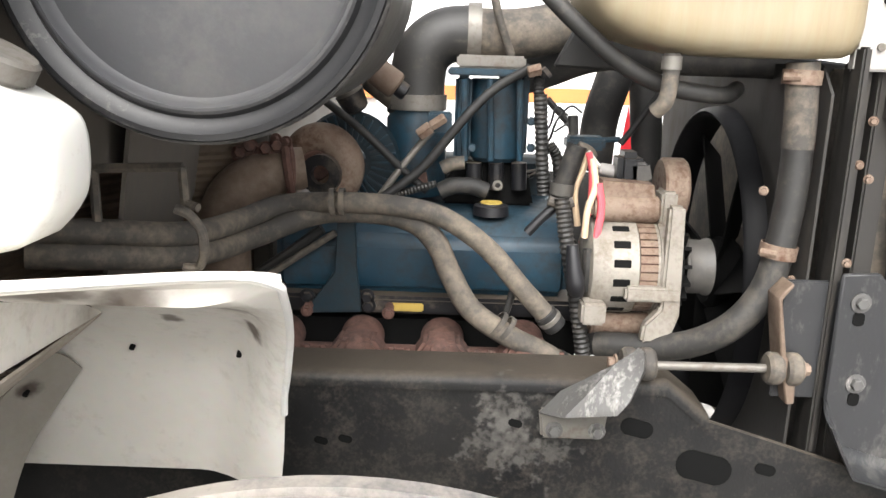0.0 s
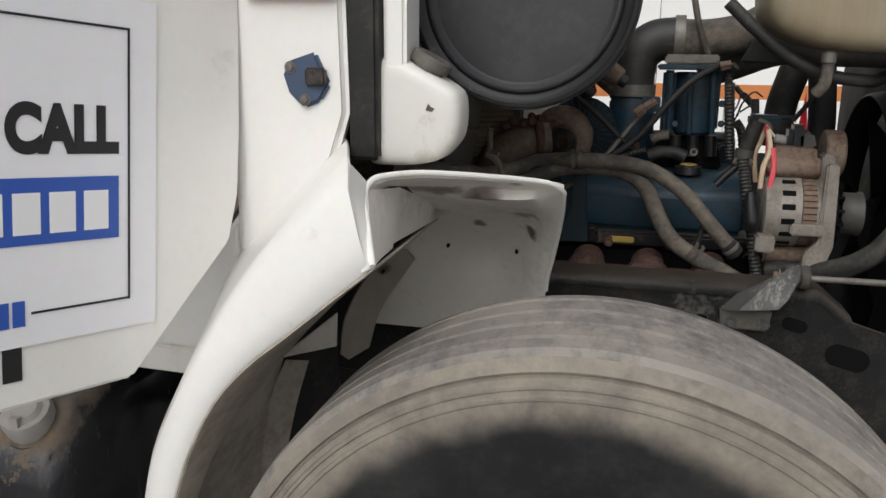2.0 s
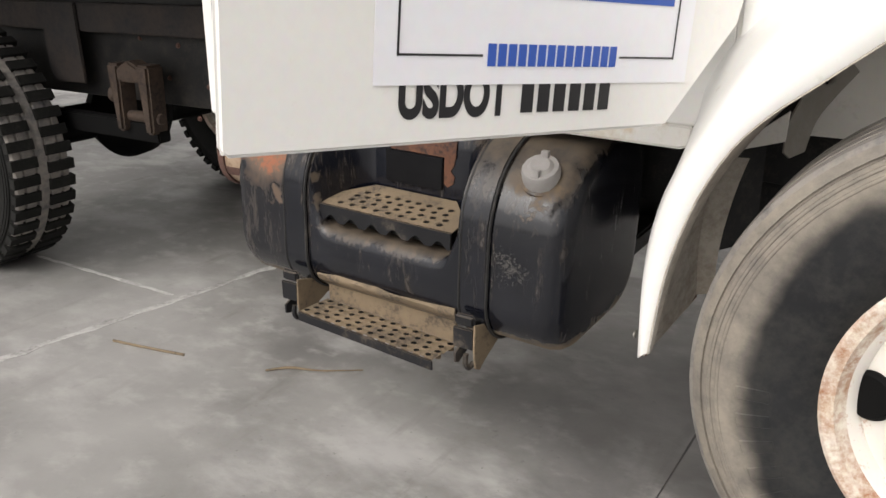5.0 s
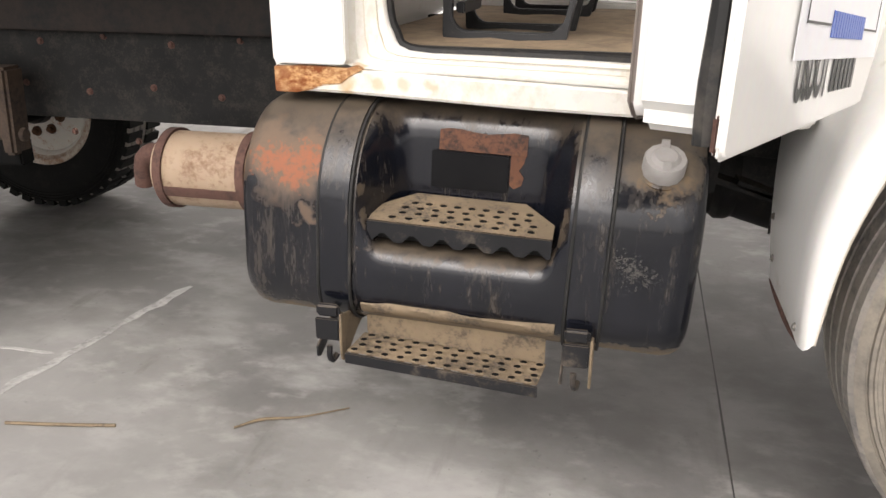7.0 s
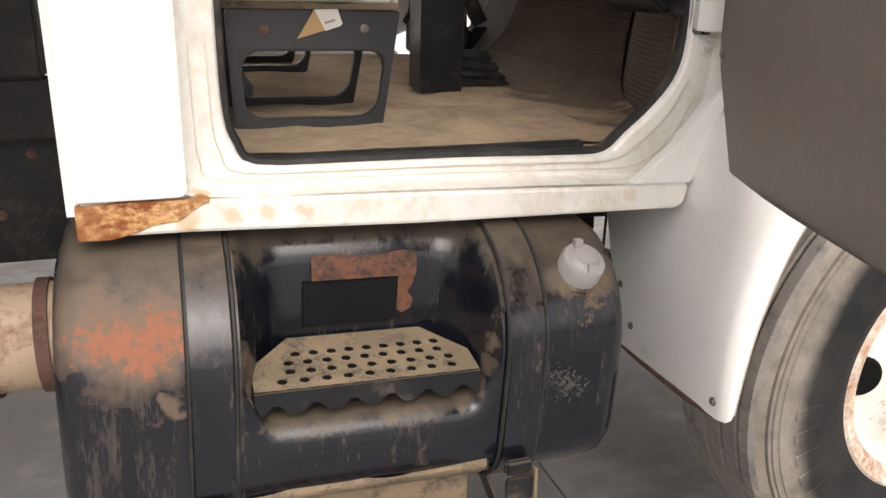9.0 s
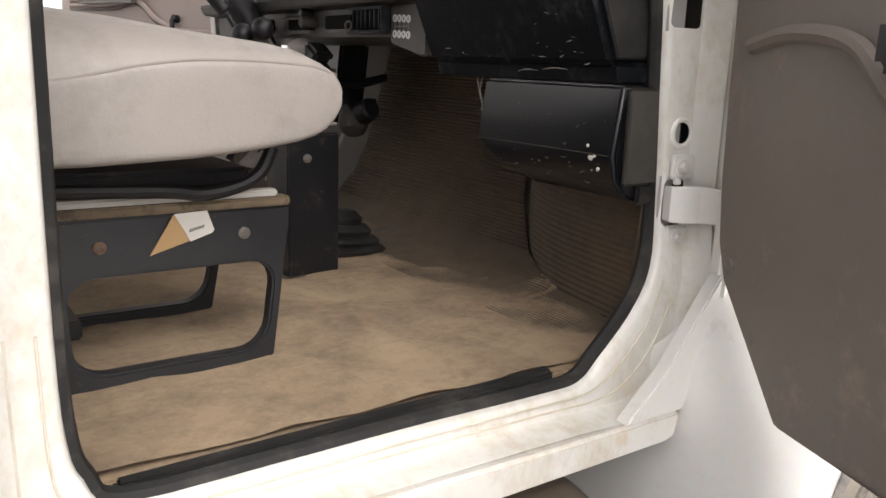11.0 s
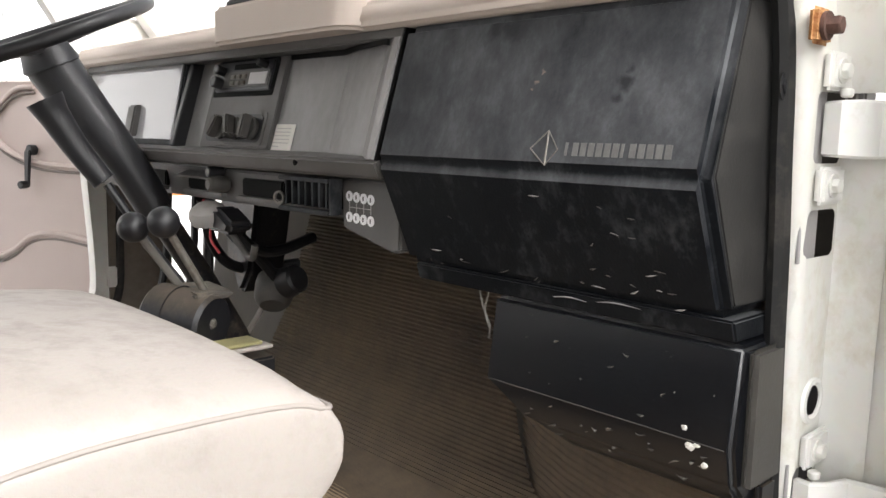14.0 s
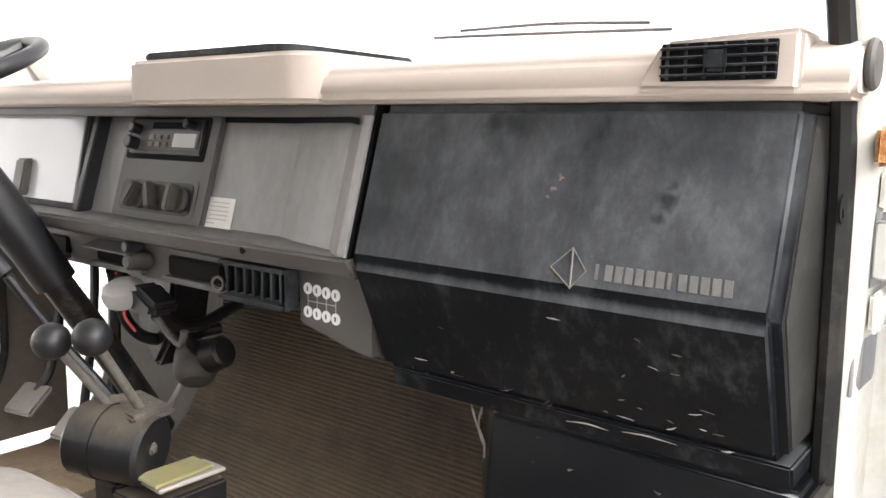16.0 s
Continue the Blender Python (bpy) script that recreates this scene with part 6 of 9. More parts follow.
# cheek between the flare's front end and the panel: a narrow flange, a crease, then a deep web
bm = loft(B(), smooth_rows([[(-0.453, 0.532, 1.299), (-0.438, 0.497, 1.258), (-0.421, 0.466, 1.216)], [(-0.450, 0.600, 1.290), (-0.441, 0.565, 1.248), (-0.434, 0.535, 1.209)],
                            [(-0.453, 0.680, 1.279), (-0.448, 0.645, 1.240), (-0.444, 0.612, 1.203)], [(-0.462, 0.705, 1.275), (-0.459, 0.675, 1.236), (-0.456, 0.650, 1.199)],
                            [(-0.458, 0.785, 1.250), (-0.462, 0.780, 1.220), (-0.464, 0.800, 1.186)], [(-0.466, 0.905, 1.215), (-0.469, 0.910, 1.196), (-0.470, 0.920, 1.176)],
                            [(-0.475, 1.005, 1.170), (-0.475, 1.007, 1.169), (-0.475, 1.009, 1.168)]], 3))
part("front_return", solid(bm, 0.003), M_SPLASH, fender, "dusty white web at the front end of the flare", 30)
bm = loft(B(), [[(-0.436, 0.464, 1.206), (-0.447, 0.4635, 1.258), (-0.456, 0.474, 1.305), (-0.462, 0.492, 1.342)], [(-0.426, 0.463, 1.211), (-0.440, 0.474, 1.258), (-0.450, 0.498, 1.300), (-0.456, 0.515, 1.325)], [(-0.419, 0.468, 1.216), (-0.436, 0.498, 1.258), (-0.449, 0.528, 1.294), (-0.452, 0.542, 1.306)]])
part("front_face", bm, M_WHITE, fender, "glossy white rolled front end", 70)
part("gusset", bevel(prism(B(), [(-0.772, 0.887), (-0.645, 0.994), (-0.648, 0.925)], "y", 0.905, 0.911), 0.002, 1), M_SPLASH, fender, "white triangular gusset")
bm = loft(B(), smooth_rows([[(-0.572, 1.075, 1.090), (-0.560, 1.088, 1.078), (-0.545, 1.094, 1.060)], [(-0.628, 1.035, 1.035), (-0.612, 1.062, 1.022), (-0.588, 1.094, 1.000)], [(-0.660, 0.985, 0.960), (-0.645, 1.010, 0.950), (-0.618, 1.070, 0.945)], [(-0.660, 0.955, 0.890), (-0.648, 0.965, 0.876), (-0.628, 1.030, 0.880)]], 4))
part("rubber_flap", solid(bm, 0.004), M_FLAP, fender, "dusty grey rubber flap", 60)
bm = loft(B(), smooth_rows([[(-0.775, 0.950, 0.868), (-0.728, 0.958, 0.868)], [(-0.800, 0.925, 0.790), (-0.748, 0.935, 0.780)], [(-0.806, 0.882, 0.670), (-0.758, 0.890, 0.665)], [(-0.796, 0.862, 0.548), (-0.756, 0.870, 0.556)]], 3))
part("liner_strip", solid(bm, 0.003), M_LINER, fender, "off-white inner flange of the flare", 50)
# black sheet added where there is only darkness behind the flare
bm = loft(B(), [[(-0.800, 0.972, z), (-0.768, 1.03, z), (-0.724, 1.10, z)] for z in (1.02, 0.85, 0.72, 0.62)])
part("dark_filler", solid(bm, 0.004), M_RUBBER, fender, "black sheet added to fill the dark of the wheel well", 40)
part("lower_edge", tube(B(), [(-0.792, 0.50, 0.553), (-0.80, 0.60, 0.548), (-0.80, 0.74, 0.545), (-0.796, 0.86, 0.545)], 0.006, 8), M_RUST, fender, "rusty dirt-caked lower edge")
for p in ((-0.330, 1.071, 1.098), (-0.472, 1.084, 1.098), (-0.603, 1.059, 1.039)):
    bm = B()
    lathe(bm, [(0, -0.008), (0.0035, -0.008), (0.0035, 0.0), (0, 0.0)], (p[0], p[1] + 0.003, p[2]), (0, 0.85, 0.5), 10)
    part("hole", bm, M_DARK, fender, "small dark hole")

# ---------------------------------------------------------------- engine
engine = thing("engine", (-0.1, 1.6, 0.75), "blue painted diesel engine with rusty exhaust manifold", "engine")
VC = [(1.425, 1.075), (1.415, 1.11), (1.42, 1.17), (1.45, 1.198), (1.50, 1.206), (1.80, 1.206), (1.85, 1.19), (1.87, 1.10), (1.87, 1.075)]
bm = prism(B(), VC, "x", -0.36, 0.135)
bevel(bm, 0.014, 3, 40)
part("valve_cover", bm, M_BLUE, engine, "worn blue valve cover")
part("cover_flange", bbox(-0.40, 0.145, 1.405, 1.88, 1.045, 1.075, 0.006), M_BLACK, engine, "black gasket rail")
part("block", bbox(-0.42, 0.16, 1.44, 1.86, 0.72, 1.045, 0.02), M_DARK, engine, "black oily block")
for x in (-0.345, -0.21, -0.075, 0.06):
    bm = B()
    lathe(bm, [(0.0, 0.0), (0.016, 0.002), (0.028, 0.010), (0.034, 0.025), (0.036, 0.05), (0.037, 0.11)], (x, 1.300, 0.994), (0, 0.99, 0.10), 24)
    prism(bm, [(x - 0.062, 0.975), (x + 0.062, 0.975), (x + 0.063, 0.995), (x + 0.045, 1.008), (x + 0.026, 1.035), (x - 0.026, 1.035), (x - 0.045, 1.008), (x - 0.063, 0.995)], "y", 1.305, 1.36)
    bevel(bm, 0.006, 2, 45)
    for q, r_ in (((x - 0.040, 1.318, 0.992), 0.020), ((x + 0.040, 1.318, 0.992), 0.020), ((x - 0.002, 1.312, 1.018), 0.024)):
        lathe(bm, [(0, 0.0), (r_ * 0.6, r_ * 0.15), (r_ * 0.9, r_ * 0.5), (r_, r_), (r_ * 1.05, r_ * 2)], (q[0], q[1] - r_ * 0.6, q[2]), (0, 0.97, -0.15), 14)
    port = part("manifold_port", bm, M_RUST, engine, "rusted cast exhaust port")
    for s in (-0.055, 0.055):
        bm = cyl(B(), (x + s, 1.315, 0.995), (x + s, 1.315, 1.020), 0.0045, None, 8)
        bolt(bm, (x + s, 1.315, 1.012), (0, 0, 1), 0.006, 0.007)
        part("stud", bm, M_RUST, port)
    bm = B()
    cyl(bm, (x + 0.045, 1.376, 1.056), (x + 0.045, 1.404, 1.06), 0.008, None, 12, 0.003)
    bolt(bm, (x + 0.045, 1.376, 1.056), (0, -1, 0), 0.007, 0.008)
    part("injector_nut", bm, M_RUST if x < 0 else M_RUSTLT, engine, "rusty union nut")
bm = B()
cyl(bm, (-0.40, 1.34, 0.975), (0.12, 1.34, 0.975), 0.038)
part("manifold_log", bm, M_RUST, engine)
bm = B()
lathe(bm, [(0, 0.02), (0.018, 0.021), (0.022, 0.017), (0.03, 0.016), (0.031, 0.0), (0, 0.0)], (0.002, 1.475, 1.208), (0, 0, 1), 20)
part("oil_cap", bm, M_INK, engine, "black oil filler cap")
bm = B()
lathe(bm, [(0, 0.0215), (0.019, 0.0215), (0.019, 0.018), (0, 0.018)], (0.002, 1.475, 1.2085), (0, 0, 1), 20)
part("cap_label", bm, M_YELLOW, engine, "yellow cap label")
part("tag", bbox(-0.165, -0.108, 1.398, 1.404, 1.052, 1.066, 0.002), M_YELLOW, engine, "scuffed yellow tag")
# dark castings and lines behind the cover and under the filter
part("intake_manifold", bevel(prism(B(), [(1.70, 1.19), (1.70, 1.262), (1.72, 1.275), (1.82, 1.275), (1.84, 1.25), (1.84, 1.19)], "x", -0.35, 0.125), 0.01, 2), M_BLUEDK, engine, "grimy dark blue intake manifold")
part("filter_base", bevel(prism(B(), [(-0.085, 1.205), (0.085, 1.205), (0.072, 1.262), (0.045, 1.287), (-0.05, 1.287), (-0.075, 1.262)], "y", 1.575, 1.66), 0.006, 2), M_DARK, engine, "black filter bracket")
for i in range(5):
    x_ = -0.30 + 0.085 * i
    part("fuel_line", tube(B(), [(x_, 1.68, 1.205), (x_ + 0.01, 1.66, 1.245), (x_ + 0.06, 1.65, 1.262), (min(x_ + 0.14, 0.08), 1.64, 1.25)], 0.0045, 8), M_BLACK, engine, "thin dark fuel line")
# filter housing
filt = part("filter_housing", lathe(B(), [(0, 0), (0.038, 0), (0.046, 0.008), (0.047, 0.02), (0.047, 0.146), (0, 0.146)], (0.010, 1.585, 1.288), (0, 0, 1), 36), M_BLUE, engine, "blue cast filter housing")
part("side_column", bbox(-0.066, -0.036, 1.555, 1.615, 1.290, 1.438, 0.006, 3), M_BLUE, filt, "cast column beside the filter")
part("side_web", bbox(0.050, 0.066, 1.57, 1.60, 1.300, 1.438, 0.004, 2), M_BLUE, filt)
part("housing_lid", bbox(-0.08, 0.07, 1.52, 1.655, 1.44, 1.452, 0.003), M_BLUE, filt)
part("lid_cover", bbox(-0.065, 0.055, 1.535, 1.64, 1.4525, 1.475, 0.004), M_STEEL, filt, "dusty grey top cover")
cyl_ = B()
lathe(cyl_, [(0, 0), (0.052, 0), (0.055, 0.006), (0.055, 0.14), (0.048, 0.15), (0.048, 0.17), (0, 0.17)], (-0.135, 1.60, 1.22), (0, 0, 1), 32)
part("intake_neck", cyl_, M_BLUE, engine, "blue round intake neck")
part("neck_clamp", lathe(B(), [(0.052, 0.0), (0.054, 0.001), (0.054, 0.028), (0.05, 0.028)], (-0.135, 1.60, 1.375), (0, 0, 1), 32), M_STEEL, engine, "steel hose clamp")
# turbocharger
turbo = thing("turbocharger", (-0.3, 1.55, 1.2), "rusty turbocharger with ribbed blue compressor side", "turbocharger")
bm = B()
ps = []
for i in range(20):
    a = radians(215 - i * 15)
    r = 0.036 + 0.0008 * i
    ps.append((-0.300 + r * math.cos(a), 1.50, 1.283 + r * math.sin(a)))
tube(bm, ps, [0.020, 0.026, 0.030, 0.033, 0.035], 16, 3)
part("turbine_scroll", bm, M_RUSTLT, turbo, "rust-brown cast turbine scroll")
part("scroll_core", cyl(B(), (-0.300, 1.535, 1.283), (-0.300, 1.475, 1.283), 0.042, 0.03, 24, 0.006), M_RUST, turbo)
bm = B()
lathe(bm, [(0.016, -0.008), (0.034, -0.008), (0.034, 0.008), (0.016, 0.008)], (-0.287, 1.452, 1.272), (0.15, 1, 0), 28, close=True)
part("flange_ring", bm, M_BLACK, turbo, "black ring plug")
bm = B()
lathe(bm, [(0.03, 0.0), (0.085, 0.0), (0.09, 0.01), (0.085, 0.03), (0.05, 0.05), (0.03, 0.06)], (-0.250, 1.53, 1.285), (0, 1, 0), 32)
bp = part("back_plate", bm, M_BLUEDK, turbo, "ribbed blue back plate")
for i in range(30):
    part("rib", box(B(), 0.040, 0.084, -0.010, 0.0, -0.0016, 0.0016, Matrix.Translation((-0.250, 1.53, 1.285)) @ pose(0, 0, 0, 0, 12 * i, 0)), M_BLUE, bp)
bm = B()
tube(bm, [(-0.318, 1.465, 1.280), (-0.37, 1.45, 1.272), (-0.415, 1.43, 1.250), (-0.44, 1.42, 1.21), (-0.445, 1.42, 1.15), (-0.445, 1.43, 1.0)], [0.036, 0.040, 0.043, 0.044, 0.043, 0.042], 20)
part("exhaust_elbow", bm, M_TANEL, turbo, "tan heat-stained exhaust elbow")
bm = B()
tube(bm, [(-0.345, 1.46, 1.325), (-0.333, 1.432, 1.305), (-0.330, 1.424, 1.265), (-0.340, 1.44, 1.235)], 0.006, 8)
part("v_clamp", bm, M_RUST, turbo)

sol = thing("solenoid", (-0.19, 1.5, 1.43), "tan dusty solenoid on the turbocharger outlet", "solenoid")
part("body", cyl(B(), (-0.205, 1.50, 1.447), (-0.165, 1.505, 1.418), 0.024, 0.024, 20, 0.004), M_TANEL, sol)
part("collar", cyl(B(), (-0.165, 1.505, 1.418), (-0.150, 1.507, 1.408), 0.015, 0.015, 16, 0.002), M_BLACK, sol)
part("plunger", cyl(B(), (-0.252, 1.52, 1.41), (-0.235, 1.53, 1.375), 0.026, 0.022, 18, 0.005), M_BLACK, sol, "black plug")
part("v_flange", lathe(B(), [(0.040, -0.008), (0.050, -0.006), (0.052, 0.0), (0.050, 0.006), (0.040, 0.008)], (-0.345, 1.462, 1.277), (0.97, 0.20, 0.12), 28, close=True), M_RUST, turbo, "rusty clamp flange")
for a_ in (60, 110, 160):
    part("flange_bolt", bolt(B(), (-0.352 + 0.02 * math.cos(radians(a_)), 1.44, 1.277 + 0.056 * math.sin(radians(a_))), (-0.3, -1, 0.1), 0.007, 0.010), M_RUST, turbo)
# intake pipes
pipe = thing("intake_pipe", (0, 1.6, 1.5), "dusty black rubber intake elbow and charge pipe", "pipe")
bm = B()
tube(bm, [(-0.135, 1.60, 1.39), (-0.135, 1.60, 1.43), (-0.125, 1.60, 1.475), (-0.09, 1.605, 1.505), (-0.04, 1.61, 1.512)], 0.05, 20)
part("elbow", bm, M_HOSEDK, pipe, "black rubber elbow")
bm = B()
tube(bm, [(-0.04, 1.61, 1.512), (0.04, 1.62, 1.513), (0.12, 1.63, 1.53), (0.18, 1.64, 1.57), (0.22, 1.65, 1.64)], 0.045, 20)
part("charge_pipe", bm, M_HOSE, pipe, "dusty metal charge pipe")
bm = B()
lathe(bm, [(0.051, -0.012), (0.054, -0.012), (0.054, 0.012), (0.051, 0.012)], (-0.035, 1.61, 1.512), (1, 0, 0), 28)
part("clamp", bm, M_STEEL, pipe)
bm = B()
tube(bm, [(0.02, 1.72, 1.43), (0.10, 1.72, 1.455), (0.20, 1.72, 1.49), (0.33, 1.72, 1.50), (0.45, 1.72, 1.5)], 0.042, 18)
p2 = thing("upper_radiator_hose", (0.2, 1.72, 1.48), "dusty black upper radiator hose", "hose")
part("hose", bm, M_HOSEDK, p2)

# ---------------------------------------------------------------- air cleaner
air = thing("air_cleaner", (-0.325, 1.2, 1.38), "black round air cleaner canister with dusty lid", "air cleaner")
AC, AD = (-0.302, 0.85, 1.570), (0, 1, 0)
bm = B()
lathe(bm, [(0.165, 0.02), (0.172, 0.03), (0.172, 0.48), (0.14, 0.54), (0, 0.54)], AC, AD, 64)
part("canister", bm, M_GREYDK, air, "dusty grey-black canister body")
bm = B()
lathe(bm, [(0.173, 0.05), (0.182, 0.045), (0.184, 0.012), (0.180, 0.002), (0.174, 0.0), (0.167, 0.008), (0.160, 0.011), (0.156, 0.004), (0.153, 0.003)], AC, AD, 80)
lid_ = part("lid", bm, M_RIMBLK, air, "worn black clamp rim of the lid")
part("lid_middle", lathe(B(), [(0.153, 0.003), (0.150, 0.0025), (0.1475, 0.006), (0.1455, 0.011), (0.141, 0.014), (0.136, 0.013), (0.08, 0.0115), (0, 0.011)], AC, AD, 80), M_LID, lid_, "dull grey pressed middle")
part("rim_edge", lathe(B(), [(0.1815, 0.0035), (0.1835, 0.006), (0.1847, 0.012), (0.1847, 0.016), (0.1836, 0.018)], AC, AD, 80), M_WORN, lid_, "paint worn pale along the rim")

# ---------------------------------------------------------------- washer jug
jug = thing("washer_bottle", (-0.43, 0.78, 1.31), "white plastic fluid bottle with grey cap", "bottle")
JUGP = [(-0.515, 1.315), (-0.50, 1.304), (-0.406, 1.311), (-0.381, 1.335), (-0.368, 1.357), (-0.367, 1.412), (-0.384, 1.428), (-0.447, 1.462), (-0.47, 1.469), (-0.515, 1.469)]
for _ in range(2):
    JUGP = [(a[0] + (b[0] - a[0]) * k, a[1] + (b[1] - a[1]) * k) for a, b in zip(JUGP, JUGP[1:] + JUGP[:1]) for k in (0.25, 0.75)]
jr_ = []
for y, k in ((0.703, 0.62), (0.7035, 0.78), (0.706, 0.89), (0.712, 0.96), (0.722, 1.0), (0.745, 1.0), (0.772, 1.0), (0.784, 0.95), (0.79, 0.8)):
    jr_.append([(-0.438 + (x + 0.438) * k, y, 1.388 + (z - 1.388) * k) for x, z in JUGP])
bm = loft(B(), jr_, closed=True)
bm.verts.ensure_lookup_table()
bm.faces.new(bm.verts[:len(JUGP)])
bm.faces.new(bm.verts[-len(JUGP):])
part("mark", bevel(prism(B(), [(-0.418, 1.392), (-0.408, 1.390), (-0.404, 1.395), (-0.410, 1.397), (-0.414, 1.402)], "y", 0.7018, 0.7032), 0.0003, 1), M_HOSE, jug, "small dark smear")
part("bottle", bm, M_JUG, jug, "", 80)
bm = B()
lathe(bm, [(0.026, -0.02), (0.026, 0.008), (0.031, 0.008), (0.031, 0.022), (0.027, 0.025), (0, 0.025)], (-0.428, 0.745, 1.448), (0.48, 0, 0.88), 24)
part("cap", bm, M_STEEL, jug, "dirty grey cap")

# ---------------------------------------------------------------- alternator and front accessories
alt = thing("alternator", (0.22, 1.36, 1.07), "dirty aluminium alternator with rusty stator band", "alternator")
AP = Vector((0.148, 1.385, 1.150))
AXX = Vector((1, 0, 0))
bm = B()
lathe(bm, [(0, 0), (0.05, 0.0), (0.072, 0.008), (0.078, 0.02), (0.078, 0.078), (0.074, 0.08)], AP, AXX, 40)
rearh = part("rear_housing", bm, M_ALU, alt)
for i in range(16):
    a = radians(360 / 16 * i + 8)
    bm = bevel(box(B(), 0.038, 0.066, -0.0068, 0.0068, 0.070, 0.0790, Matrix.Translation(AP) @ Matrix.Rotation(a, 4, "X")), 0.002, 1)
    part("vent_slot", bm, M_DARK, rearh, "dark vent slot")
bm = B()
lathe(bm, [(0.074, 0.08), (0.072, 0.08), (0.072, 0.108), (0.074, 0.108)], AP, AXX, 40)
stat = part("stator_band", bm, M_RUST, alt, "rusty laminated stator")
for i in range(36):
    part("lamination", box(B(), 0.0805, 0.1075, -0.0052, 0.0052, 0.070, 0.0755, Matrix.Translation(AP) @ Matrix.Rotation(radians(10 * i), 4, "X")), M_RUSTLT, stat)
bm = B()
lathe(bm, [(0.074, 0.108), (0.079, 0.108), (0.079, 0.135), (0.06, 0.142), (0.0, 0.142)], AP, AXX, 40)
box(bm, 0.115, 0.14, -0.03, 0.02, 0.05, 0.125, Matrix.Translation(AP))
box(bm, 0.112, 0.14, -0.03, 0.02, -0.115, -0.05, Matrix.Translation(AP))
bevel(bm, 0.004, 2, 50)
part("front_housing", bm, M_ALU, alt)
part("through_boss", bevel(box(B(), 0.205, 0.290, 1.297, 1.330, 1.112, 1.136), 0.004, 2), M_ALU, alt, "cast boss across the stator")
part("front_arm", bevel(prism(B(), [(0.262, 1.262), (0.286, 1.262), (0.290, 1.16), (0.292, 1.09), (0.278, 1.045), (0.235, 1.045), (0.238, 1.075), (0.262, 1.10)], "y", 1.300, 1.322), 0.004, 2), M_ALU, alt, "flat cast front arm")
part("terminal_box", bevel(box(B(), 0.140, 0.178, 1.296, 1.335, 1.072, 1.108), 0.004, 2), M_ALU, alt, "square cast terminal cover")
part("cable_boot", tube(B(), [(0.122, 1.318, 1.195), (0.125, 1.314, 1.165), (0.130, 1.312, 1.135), (0.134, 1.318, 1.118)], [0.009, 0.012, 0.015, 0.012], 12), M_INK, alt, "black rubber cable boot")
bm = B()
lathe(bm, [(0.0, 0.145), (0.066, 0.145), (0.066, 0.15), (0, 0.15)], AP, AXX, 32)
afan = part("cooling_fan", bm, M_DARK, alt, "black cooling fan")
for i in range(14):
    part("blade", box(B(), 0.15, 0.162, -0.003, 0.003, 0.035, 0.066, Matrix.Translation(AP) @ Matrix.Rotation(radians(360 / 14 * i), 4, "X")), M_DARK, afan)
bm = B()
lathe(bm, [(0, 0.162), (0.044, 0.162), (0.046, 0.166), (0.044, 0.17), (0.044, 0.195), (0.047, 0.2), (0.047, 0.205), (0.0, 0.205)], AP, AXX, 32)
part("pulley", bm, M_GREYDK, alt, "worn grey pulley")
bm = B()
cyl(bm, (0.163, 1.37, 1.245), (0.262, 1.37, 1.245), 0.022, None, 20, 0.004)
bolt(bm, (0.163, 1.37, 1.245), (-1, 0, 0), 0.012, 0.016)
prism(bm, [(0.16, 1.262), (0.255, 1.255), (0.25, 1.285), (0.17, 1.29)], "y", 1.36, 1.40)
part("upper_mount", bm, M_RUSTLT, alt, "rusty mounting boss")
bm = B()
cyl(bm, (0.168, 1.37, 1.055), (0.29, 1.37, 1.055), 0.018, None, 16, 0.004)
bolt(bm, (0.17, 1.37, 1.055), (-1, 0, 0), 0.013, 0.02)
part("lower_mount", bm, M_RUSTLT, alt, "rusty pivot bolt")
idl = thing("idler_pulley", (0.29, 1.42, 1.3), "rust-brown belt idler pulley", "pulley")
bm = B()
lathe(bm, [(0, 0), (0.046, 0), (0.05, 0.004), (0.05, 0.035), (0.046, 0.04), (0, 0.04)], (0.272, 1.42, 1.272), (1, 0, 0), 32)
part("wheel", bm, M_RUSTLT, idl)
part("bracket", bbox(0.20, 0.24, 1.40, 1.46, 1.25, 1.33, 0.01), M_BLACK, idl)

# fan, shroud and radiator
shroud = thing("fan_shroud", (0.5, 1.7, 1.0), "dark dusty radiator fan shroud", "fan shroud")
N_ = 64
bm = B()
inner, outer_, lip = [], [], []
for i in range(N_):
    a = 2 * math.pi * i / N_
    cy_, cz_ = math.cos(a), math.sin(a)
    inner.append(bm.verts.new((0.445, 1.64 + 0.285 * cy_, 1.075 + 0.31 * cz_)))
    k = 1 / max(abs(cy_) / 0.44, abs(cz_) / 0.40)
    outer_.append(bm.verts.new((0.445, 1.66 + k * cy_, 1.075 + k * cz_)))
for i in range(N_):
    bm.faces.new((inner[i], inner[(i + 1) % N_], outer_[(i + 1) % N_], outer_[i]))
solid(bm, 0.004)
part("shroud_plate", bm, M_BAFFLE, shroud, "dusty dark shroud plate", 30)
bm = B()
lathe(bm, [(0.296, 0.0), (0.290, -0.035), (0.284, -0.04), (0.278, -0.035), (0.282, 0.03), (0.296, 0.03)], (0.445, 1.64, 1.075), (1, 0, 0), 64)
for v in bm.verts:
    v.co.z = 1.075 + (v.co.z - 1.075) * 1.09
part("shroud_ring", bm, M_BLACKCL, shroud, "black rolled shroud ring", 60)
fan = thing("cooling_fan", (0.47, 1.64, 1.075), "black engine cooling fan", "fan")
